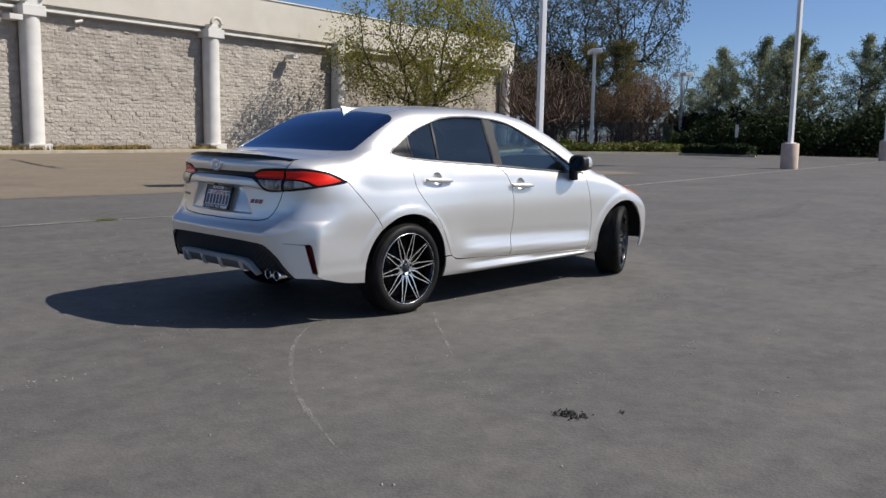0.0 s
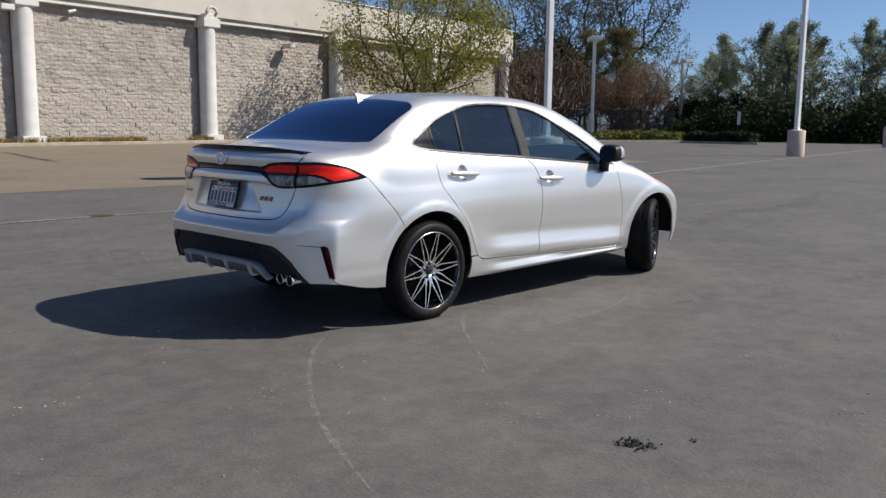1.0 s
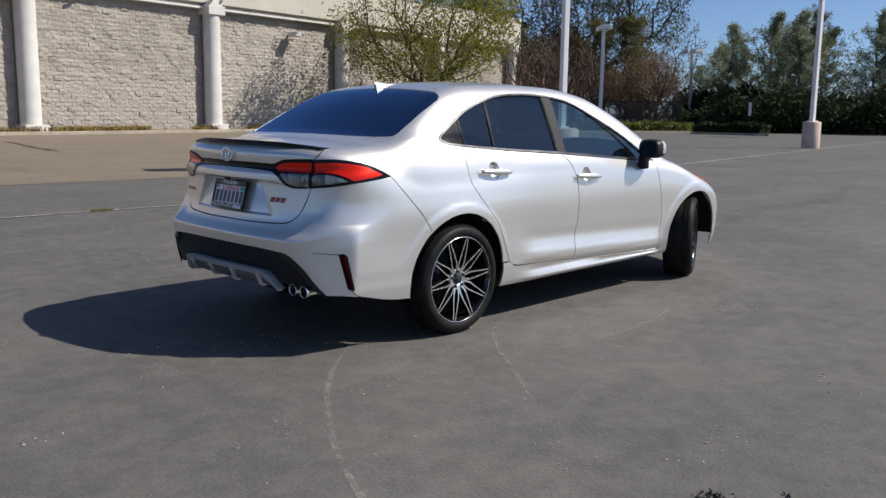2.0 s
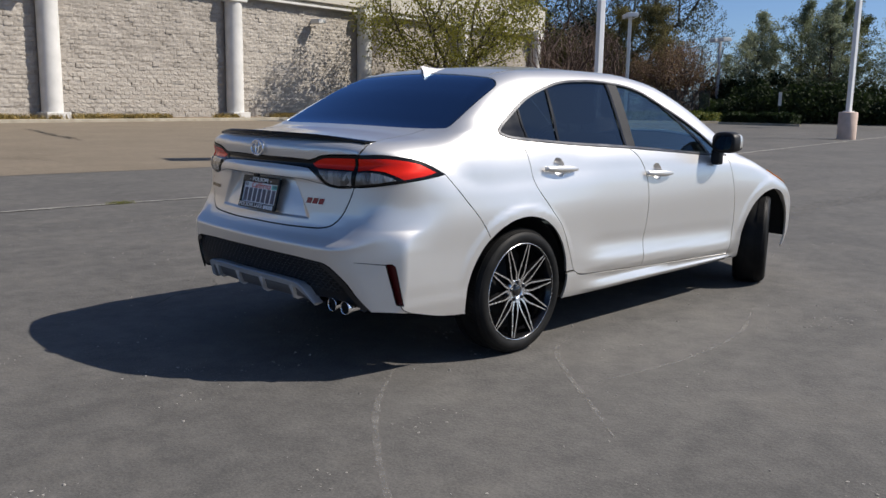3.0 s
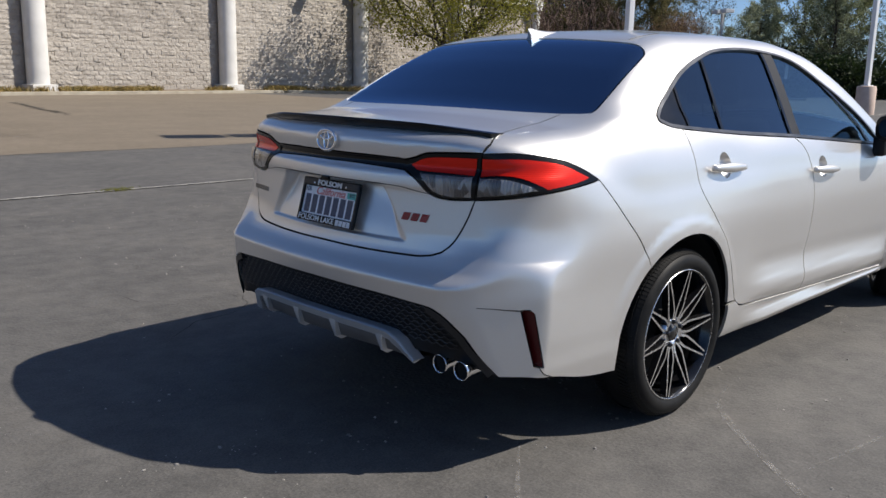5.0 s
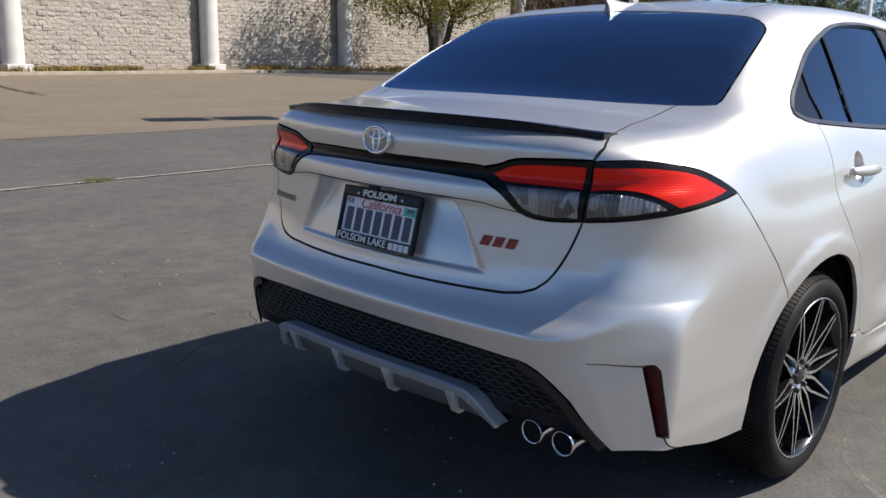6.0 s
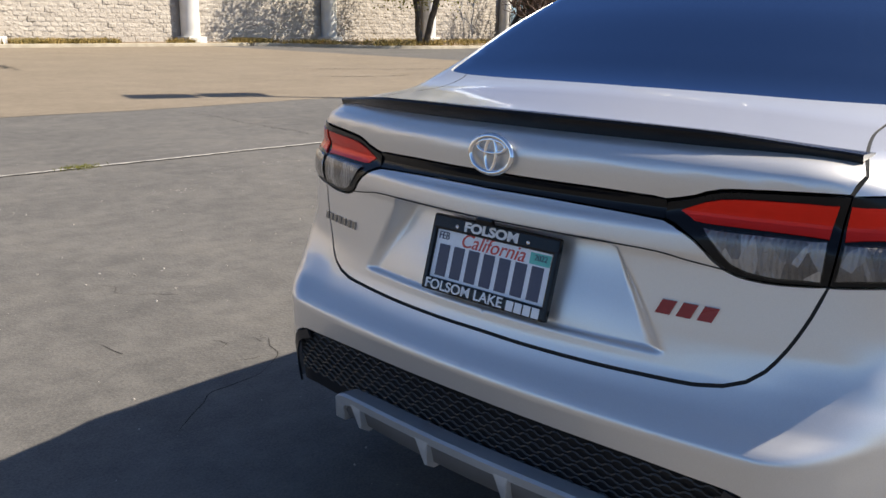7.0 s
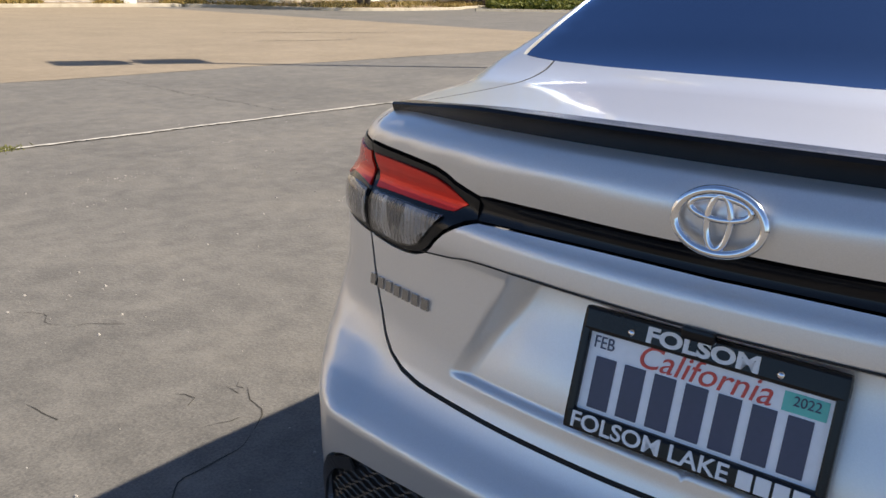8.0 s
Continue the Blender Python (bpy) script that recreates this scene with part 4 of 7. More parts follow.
def honeycomb():
    """Rows of six-sided cells: zigzag ribs that step up and down across the insert."""
    for row in range(9):
        bm = bmesh.new()
        z = 0.531 - row * 0.0150
        reach = min(0.56 + max(row - 1, 0) * 0.012, 0.62)
        us = np.arange(-reach, reach, 0.0045)
        f = (us / 0.036 + (row % 2) * 0.5) % 1.0
        wave = 0.0065 * np.clip(np.abs(f * 2 - 1) * 2.6 - 0.8, 0, 1)
        flat = np.stack([np.abs(us), z + wave], -1)
        # follow the insert's upper edge, which bends down outwards
        flat[:, 1] -= 0.05 * np.maximum(np.abs(us) - 0.2, 0) ** 2
        p = TAIL.lift(flat)
        n = normals(p)
        p = p - n * 0.007
        p[:, 1] *= np.sign(us + 1e-9)
        tube(bm, p, 0.0021, 4, False)
        part("honeycomb_rib", bm, GRILLE, car, "black honeycomb rib")


honeycomb()


def swept(bm, path, half_w, half_h, out=0.0):
    """A flat bar along skin points: width along the height, thickness off the skin."""
    p = np.asarray(path)
    n = normals(p)
    rows = []
    for i in range(len(p)):
        d = Vector(p[min(i + 1, len(p) - 1)] - p[max(i - 1, 0)]).normalized()
        nn = Vector(n[i])
        s = nn.cross(d).normalized()
        c = Vector(p[i]) + nn * out
        rows.append([bm.verts.new(c + s * a * half_w + nn * b * half_h) for a, b in ((-1, -1), (1, -1), (1, 1), (-1, 1))])
    for r0, r1 in zip(rows, rows[1:]):
        for k in range(4):
            bm.faces.new((r0[k], r0[(k + 1) % 4], r1[(k + 1) % 4], r1[k]))
    bm.faces.new(rows[0][::-1])
    bm.faces.new(rows[-1])


def bow_x(y):
    return -1.058 + 0.17 * y * y + 0.75 * max(abs(y) - 0.40, 0)


# a flat blade that turns down at both ends, its face leaning under
bm = bmesh.new()
half = catmull([(0.0, 0.438, 0.405), (0.2, 0.437, 0.404), (0.33, 0.433, 0.400), (0.385, 0.427, 0.392), (0.41, 0.408, 0.374), (0.432, 0.372, 0.347), (0.454, 0.336, 0.318)], 0.015)
whole = np.vstack([half[::-1], (half * np.array([-1, 1, 1]))[1:]])
rows = []
for i, (y, z1, z0) in enumerate(whole):
    d = Vector(whole[min(i + 1, len(whole) - 1)][:2]) - Vector(whole[max(i - 1, 0)][:2])
    tilt = np.clip(-d.y / max(d.length, 1e-6), -1, 1) * np.sign(-y if abs(y) > 0.3 else 0)
    inward = 0.018 * abs(tilt) * (-1 if y > 0 else 1)
    x = bow_x(y)
    rows.append([bm.verts.new(v) for v in ((x - 0.004, y, z1 - 0.004), (x + 0.004, y, z1), (x + 0.05, y, z1 - 0.004), (x + 0.06, y + inward, z0 + 0.01), (x + 0.022, y + inward, z0), (x + 0.010, y + inward, z0 + 0.003))])
for r0, r1 in zip(rows, rows[1:]):
    for k in range(6):
        bm.faces.new((r0[k], r0[(k + 1) % 6], r1[(k + 1) % 6], r1[k]))
bm.faces.new(rows[0][::-1])
bm.faces.new(rows[-1])
bmesh.ops.recalc_face_normals(bm, faces=bm.faces)
diffuser = part("diffuser", bm, SATIN, car, "satin silver diffuser trim with fins")
bm = bmesh.new()
rows = []
for y in np.linspace(-0.44, 0.44, 45):
    x, drop = bow_x(y), np.interp(abs(y), [0.37, 0.40, 0.44], [0.0, 0.016, 0.062])
    rows.append([bm.verts.new(v) for v in ((x + 0.016, y, 0.41 - drop), (x + 0.042, y, 0.352 - drop * 0.3), (x + 0.20, y, 0.325))])
for r0, r1 in zip(rows, rows[1:]):
    for k in range(2):
        bm.faces.new((r0[k], r0[k + 1], r1[k + 1], r1[k]))
part("diffuser_panel", bm, DIFFUSER_GREY, car, "dark grey underside of the diffuser", True)
for y in (-0.333, -0.107, 0.107, 0.333):
    bm = bmesh.new()
    x = bow_x(y)
    a = [(x + 0.006, 0.414), (x + 0.008, 0.394), (x + 0.022, 0.350), (x + 0.045, 0.336), (x + 0.12, 0.345), (x + 0.06, 0.405)]
    left, right = ([bm.verts.new((px, y + s * w, pz)) for (px, pz), w in zip(a, (0.018, 0.010, 0.004, 0.004, 0.009, 0.018))] for s in (1, -1))
    bm.faces.new(left)
    bm.faces.new(right[::-1])
    for k in range(6):
        bm.faces.new((left[k], right[k], right[(k + 1) % 6], left[(k + 1) % 6]))
    bmesh.ops.recalc_face_normals(bm, faces=bm.faces)
    part("fin", bm, SATIN, diffuser)

for y in (-0.546, -0.640):
    bm = bmesh.new()
    m = Matrix.Translation((-0.950, y, 0.341)) @ Euler((0, radians(-92), 0)).to_matrix().to_4x4()
    lathe(bm, [(0.026, -0.16), (0.028, -0.02), (0.0315, -0.002), (0.0315, 0.004), (0.0300, 0.005), (0.0288, 0.0), (0.027, -0.03), (0.026, -0.14), (0.0005, -0.14)], 32, m)
    part("exhaust_tip", bm, CHROME, car, "chrome exhaust tip", True)
    bm = bmesh.new()
    lathe(bm, [(0.0295, -0.002), (0.0280, -0.012), (0.0005, -0.045)], 24, m)
    part("exhaust_bore", bm, UNDER, car)

outer_rim = edge([(-0.788, 0.795, 0.535), (-0.775, 0.806, 0.445), (-0.757, 0.814, 0.354)], step=0.01)
inner_rim = edge([(-0.820, 0.769, 0.541), (-0.803, 0.784, 0.45), (-0.785, 0.801, 0.357)], step=0.01)
k = np.linspace(0, 1, 24)
outer_rim, inner_rim = (np.stack([np.interp(k, np.linspace(0, 1, len(r)), r[:, c]) for c in range(3)], -1) for r in (outer_rim, inner_rim))
no, ni = normals(outer_rim), normals(inner_rim)
for s in (-1, 1):
    turn = np.array([1, s, 1])
    for nm, first, second, material, text in (("reflector", outer_rim - no * 0.004, inner_rim - ni * 0.024, REFLECTOR_RED, "slim dark red reflector sunk in the bumper"), ("reflector_slot", inner_rim - ni * 0.024, inner_rim + ni * 0.0, BLACK_TRIM, "")):
        mesh_ob(nm, [v * turn for r in zip(first, second) for v in r], [(2 * i, 2 * i + 1, 2 * i + 3, 2 * i + 2) for i in range(23)], material, car, False, text)
for s in (-1, 1):
    bm = bmesh.new()
    crease = edge([(-0.930, 0.676, 0.550), (-0.89, 0.71, 0.547), (-0.857, 0.737, 0.543), (-0.817, 0.771, 0.540)]) * np.array([1, s, 1])
    tube(bm, crease, [0.0012 + 0.0016 * min(i / 8, 1) for i in range(len(crease))], 5)
    part("bumper_crease", bm, BLACK_TRIM, car)
    bm = bmesh.new()
    tube(bm, edge([(-0.772, 0.808, 0.358), (-0.760, 0.814, 0.336), (-0.738, 0.817, 0.322), (-0.712, 0.817, 0.312)], step=0.008) * np.array([1, s, 1]), 0.0022, 5)
    part("bumper_crease", bm, BLACK_TRIM, car)
    bm = bmesh.new()
    seam = lid_shut - normals(lid_shut) * 0.0050
    tube(bm, seam * np.array([1, s, 1]), 0.0052, 6)
    part("lid_seal", bm, UNDER, car)
    bm = bmesh.new()
    seam = np.vstack([lid_side[:-1], lid_foot])
    tube(bm, (seam - normals(seam) * 0.0065) * np.array([1, s, 1]), 0.0062, 6)
    part("lid_seal", bm, UNDER, car)
    bm = bmesh.new()
    swept(bm, edge([(-0.884, 0.705, 0.330), (-0.908, 0.684, 0.368), (-0.936, 0.658, 0.410), (-0.958, 0.637, 0.450), (-0.975, 0.613, 0.478), (-0.990, 0.583, 0.508), (-1.002, 0.530, 0.530)], step=0.012), 0.011, 0.0025, 0.0005)
    if s < 0:
        bmesh.ops.scale(bm, vec=(1, -1, 1), verts=bm.verts)
        bmesh.ops.reverse_faces(bm, faces=bm.faces)
    part("insert_rim", bm, GRILLE, car)

# lip spoiler
bm = bmesh.new()
rows = []
ys = np.linspace(-0.618, 0.618, 81)
back = -0.925 + 0.30 * ys * ys
full = 1 - 0.9 * smooth(np.abs(ys), 0.36, 0.61)      # the rear face thins out towards the tips


def deck_z(x):
    return cast(np.stack([x, ys, np.full_like(ys, 0.85)], -1), np.tile([0.0, 0.0, 1.0], (len(ys), 1)))[:, 2]


base = deck_z(back + 0.03)
lines = [(back + 0.05 + 0.035 * full, deck_z(back + 0.05 + 0.035 * full) + 0.002), (back + 0.03, base + 0.006 + 0.006 * full), (back - 0.006 - 0.008 * full, base + 0.006 + 0.011 * full),
         (back - 0.008 - 0.010 * full, base + 0.003 + 0.009 * full), (back - 0.004, base - 0.008 - 0.013 * full), (back + 0.05, deck_z(back + 0.05) - 0.012)]
for i, y in enumerate(ys):
    rows.append([bm.verts.new((x[i], y, z[i])) for x, z in lines])
for r0, r1 in zip(rows, rows[1:]):
    for k in range(6):
        bm.faces.new((r0[k], r1[k], r1[(k + 1) % 6], r0[(k + 1) % 6]))
bm.faces.new(rows[0])
bm.faces.new(rows[-1][::-1])
part("lip_spoiler", bm, BLACK_GLOSS, car, "gloss black lip spoiler")

# shark-fin aerial
bm = bmesh.new()
prev = None
for i, (x, w, h) in enumerate(((0.10, 0.015, 0.046), (0.112, 0.019, 0.046), (0.15, 0.023, 0.032), (0.21, 0.022, 0.016), (0.27, 0.015, 0.004))):
    zr = 1.405 + (x - 0.09) * 0.22
    ring = [bm.verts.new((x - (0.012 if (k in (2, 3) and i == 0) else 0), s * w * f, zr + h * g)) for k, (s, f, g) in enumerate(((1, 1, -0.2), (1, 0.55, 0.45), (1, 0.12, 1), (-1, 0.12, 1), (-1, 0.55, 0.45), (-1, 1, -0.2)))]
    if prev:
        for k in range(5):
            bm.faces.new((prev[k], prev[k + 1], ring[k + 1], ring[k]))
    else:
        bm.faces.new(ring)
    prev = ring
part("shark_fin_aerial", bm, PAINT, car, "", True)
# brake-lamp notch under the aerial and the roof's joint lines
for s in (-1, 1):
    bm = bmesh.new()
    tube(bm, edge([(0.15, 0.47, 1.39), (0.22, 0.475, 1.40), (0.34, 0.48, 1.42)]) * np.array([1, s, 1]), 0.0022, 5)
    part("roof_joint", bm, BLACK_TRIM, car)

# number plate in a dealer frame
plate = new("number_plate_holder")
plate.parent = car
plate.matrix_basis = Matrix.Translation((-0.976, 0.0, 0.806)) @ Euler((0, radians(15), 0)).to_matrix().to_4x4() @ Euler((radians(90), 0, radians(-90))).to_matrix().to_4x4()
# in the plate's own plane x runs to the right of a viewer behind the car, y up, z towards that viewer
bm = bmesh.new()
box(bm, (-0.152, -0.078, -0.004), (0.152, 0.078, 0.0), 0.001)
part("plate", bm, PLATE_WHITE, plate, "white number plate")
bm = bmesh.new()
box(bm, (-0.159, 0.048, -0.006), (0.159, 0.080, 0.008), 0.005)
box(bm, (-0.159, -0.080, -0.006), (0.159, -0.052, 0.008), 0.005)
box(bm, (-0.159, -0.07, -0.006), (-0.147, 0.07, 0.0075), 0.003)
box(bm, (0.147, -0.07, -0.006), (0.159, 0.07, 0.0075), 0.003)
part("plate_frame", bm, BLACK_GLOSS, plate, "black dealer plate frame")
for i in range(7):
    bm = bmesh.new()
    box(bm, (-0.134 + i * 0.0395, -0.047, 0.0), (-0.106 + i * 0.0395, 0.019, 0.0016), 0.0008)
    part("number_bar", bm, INK_BLUE, plate)


def letters(text, size, material, at, parent, lean=0.0, wide=1.0, thick=0.0006, heavy=0.0):
    cu = bpy.data.curves.new("lettering", "FONT")
    cu.body, cu.size, cu.extrude, cu.shear, cu.align_x, cu.align_y, cu.offset = text, size, thick, lean, "CENTER", "CENTER", heavy
    cu.materials.append(material)
    ob = new("lettering", cu)
    ob.parent = parent
    ob.matrix_basis = Matrix.Translation(at) @ Matrix.Diagonal((wide, 1, 1, 1))
    return tagged(ob, text + " in raised letters")


letters("FOLSOM", 0.026, INK_WHITE, (-0.004, 0.0625, 0.0085), plate, 0, 1.38, 0.0008, 0.0010)
letters("California", 0.040, INK_RED, (0.0, 0.034, 0.0008), plate, 0.25, 1.05)
letters("FEB", 0.022, INK_BLUE, (-0.127, 0.036, 0.0008), plate, 0, 0.85)
bm = bmesh.new()
box(bm, (0.094, 0.022, 0.0), (0.142, 0.044, 0.0008))
part("year_sticker", bm, STICKER, plate, "green registration sticker")
letters("2022", 0.016, INK_BLUE, (0.120, 0.035, 0.0014), plate, 0, 0.95)
letters("FOLSOM LAKE", 0.0285, INK_WHITE, (-0.046, -0.0662, 0.0085), plate, 0, 1.12, 0.0008, 0.0004)
for k in range(4):
    bm = bmesh.new()
    box(bm, (0.066 + k * 0.0205, -0.0765, 0.007), (0.083 + k * 0.0205, -0.0565, 0.0092), 0.0006)
    part("name_bar", bm, INK_WHITE, plate)
for x in (-0.092, 0.088):
    bm = bmesh.new()
    lathe(bm, [(0.0045, 0.007), (0.0045, 0.0095), (0.002, 0.011), (0.0003, 0.0111)], 14, Matrix.Translation((x, 0.060, 0)))
    part("screw", bm, CHROME, plate, "", True)
bm = bmesh.new()
box(bm, (-0.02, 0.02, 0.0), (0.02, 0.035, 0.012), 0.004, Matrix.Translation((-0.985, -0.0, 0.868)) @ Euler((radians(90), 0, radians(-90))).to_matrix().to_4x4())
part("rear_camera", bm, BLACK_GLOSS, car)

# oval badge as plain rings
bm = bmesh.new()
bc = Matrix.Translation((-0.982, -0.005, 1.027)) @ Euler((0, radians(4), 0)).to_matrix().to_4x4() @ Euler((radians(90), 0, radians(-90))).to_matrix().to_4x4()


def oval(bm, rx, ry, cx, cy, r, n=44):
    pts = [bc @ Vector((cx + rx * math.cos(2 * math.pi * k / n), cy + ry * math.sin(2 * math.pi * k / n), 0.006)) for k in range(n + 1)]
    tube(bm, pts, r, 8, False)


oval(bm, 0.050, 0.035, 0, 0, 0.0056)
oval(bm, 0.013, 0.030, 0, 0, 0.0042)
oval(bm, 0.034, 0.0125, 0, 0.0150, 0.0042)
part("oval_badge", bm, CHROME, car, "chrome oval badge", True)
for s in (-1, 1):
    bm = bmesh.new()
    tube(bm, edge([(-0.915, 0.475, 0.880), (-0.94, 0.40, 0.889), (-0.955, 0.33, 0.899), (-0.985, 0.15, 0.901), (-0.99, 0.0, 0.901)], step=0.012) * np.array([1, s, 1]), 0.0016, 4)
    part("garnish_line", bm, BLACK_TRIM, car)
# trim badges as plain slanted bars
for k in range(3):
    bm = bmesh.new()
    y = -0.374 - k * 0.037
    ends = on_skin(np.array([(-0.95, -y + s * 0.013 + l * 0.006, 0.803 + l * 0.013) for l in (-1, 1) for s in (-1, 1)])) * np.array([1, -1, 1])
    n = normals(ends)
    v = [bm.verts.new(p + m * o) for o in (0.0, 0.004) for p, m in zip(ends, n)]
    for f in ((4, 5, 7, 6), (0, 1, 5, 4), (1, 3, 7, 5), (3, 2, 6, 7), (2, 0, 4, 6)):
        bm.faces.new([v[i] for i in f])
    part("trim_badge", bm, BADGE_RED, car, "red trim badge bar")
for k in range(7):
    bm = bmesh.new()
    y = 0.595 - k * 0.026
    ends = on_skin(np.array([(-0.90, y + s * 0.0085, 0.800 + l * 0.009) for l in (-1, 1) for s in (-1, 1)]))
    n = normals(ends)
    v = [bm.verts.new(p + m * o) for o in (0.0, 0.004) for p, m in zip(ends, n)]
    for f in ((4, 5, 7, 6), (0, 1, 5, 4), (1, 3, 7, 5), (3, 2, 6, 7), (2, 0, 4, 6)):
        bm.faces.new([v[i] for i in f])
    part("name_badge", bm, BADGE_DARK, car, "chrome name badge bar")


# door handles: cup and bar
def handle(x, z, door, cup):
    for s, d in ((-1, door[0]), (1, door[1])):
        bm = bmesh.new()
        rows = []
        for i, t in enumerate(np.linspace(0, 1, 13)):
            px, lift = x + 0.27 * t, 0.034 * math.sin(math.pi * (0.12 + 0.76 * t)) ** 0.6
            w = 0.011 + 0.008 * math.sin(math.pi * t)
            cy = side_pts([(px, z - 0.012 * t), (px + 0.001, z - 0.012 * t)])[0][1] + lift
            rows.append([bm.verts.new((px, s * (cy + 0.009 * b), z - 0.012 * t + w * a)) for a, b in ((-1, -0.6), (-0.8, 0.6), (0, 1), (0.8, 0.6), (1, -0.6), (0, -1))])
        for r0, r1 in zip(rows, rows[1:]):
            for k in range(6):
                bm.faces.new((r0[k], r0[(k + 1) % 6], r1[(k + 1) % 6], r1[k]))
        bm.faces.new(rows[0])
        bm.faces.new(rows[-1])
        bmesh.ops.recalc_face_normals(bm, faces=bm.faces)
        part("handle", bm, PAINT, d, "", True)
        bm = bmesh.new()
        ring = side_pts(cup) * np.array([1, s, 1])
        mid = ring.mean(0)
        loops = []
        for f, deep in ((1.06, 0.004), (0.97, 0.010), (0.80, 0.024), (0.45, 0.031)):
            loops.append([bm.verts.new(mid + (v - mid) * f - np.array([0, s * deep, 0])) for v in ring])
        for l0, l1 in zip(loops, loops[1:]):
            for k in range(len(l0)):
                bm.faces.new((l0[k], l0[(k + 1) % len(l0)], l1[(k + 1) % len(l0)], l1[k]))
        bm.faces.new(loops[-1])
        bmesh.ops.recalc_face_normals(bm, faces=bm.faces)
        part("handle_cup", bm, PAINT, d, "", True)


handle(0.17, 0.932, rear_doors, rear_cup)
handle(1.10, 0.868, front_doors, front_cup)


# door mirrors
def mirror(s):
    bm = bmesh.new()
    rows = []
    for i, (x, w, h, up) in enumerate(((1.86, 0.082, 0.060, 0), (1.875, 0.088, 0.066, 0), (1.93, 0.094, 0.068, 0.002), (1.99, 0.080, 0.058, 0.0), (2.03, 0.06, 0.038, -0.004), (2.045, 0.02, 0.012, -0.006))):
        ring = []
        for k in range(20):
            a = 2 * math.pi * k / 20
            cx, sz = math.copysign(abs(math.cos(a)) ** 0.6, math.cos(a)), math.copysign(abs(math.sin(a)) ** 0.6, math.sin(a))
            ring.append(bm.verts.new((x - 0.015 * cx, s * (0.928 + w * cx), 1.030 + up + h * sz)))
        if rows:
            for k in range(20):
                f = bm.faces.new((rows[-1][k], rows[-1][(k + 1) % 20], ring[(k + 1) % 20], ring[k]))
                f.material_index = 1 if i <= 2 or 11 <= k <= 18 else 0
        rows.append(ring)
    bm.faces.new(rows[-1])
    f = bm.faces.new(rows[0][::-1])
    f.material_index = 1
    box(bm, (1.885, min(s * 0.835, s * 0.895), 0.885), (1.95, max(s * 0.835, s * 0.895), 0.985), 0.014, None, 1)
    bmesh.ops.recalc_face_normals(bm, faces=bm.faces)
    housing = part("door_mirror", bm, [PAINT, BLACK_TRIM], car, "door mirror with a black frame", True)
    bm = bmesh.new()
    ring = []
    for k in range(20):
        a = 2 * math.pi * k / 20
        cx, sz = math.copysign(abs(math.cos(a)) ** 0.6, math.cos(a)), math.copysign(abs(math.sin(a)) ** 0.6, math.sin(a))
        ring.append(bm.verts.new((1.855 - 0.013 * cx, s * (0.930 + 0.066 * cx), 1.032 + 0.046 * sz)))
    bm.faces.new(ring if s > 0 else ring[::-1])
    part("mirror_glass", bm, MIRROR, housing)


for s in (-1, 1):
    mirror(s)


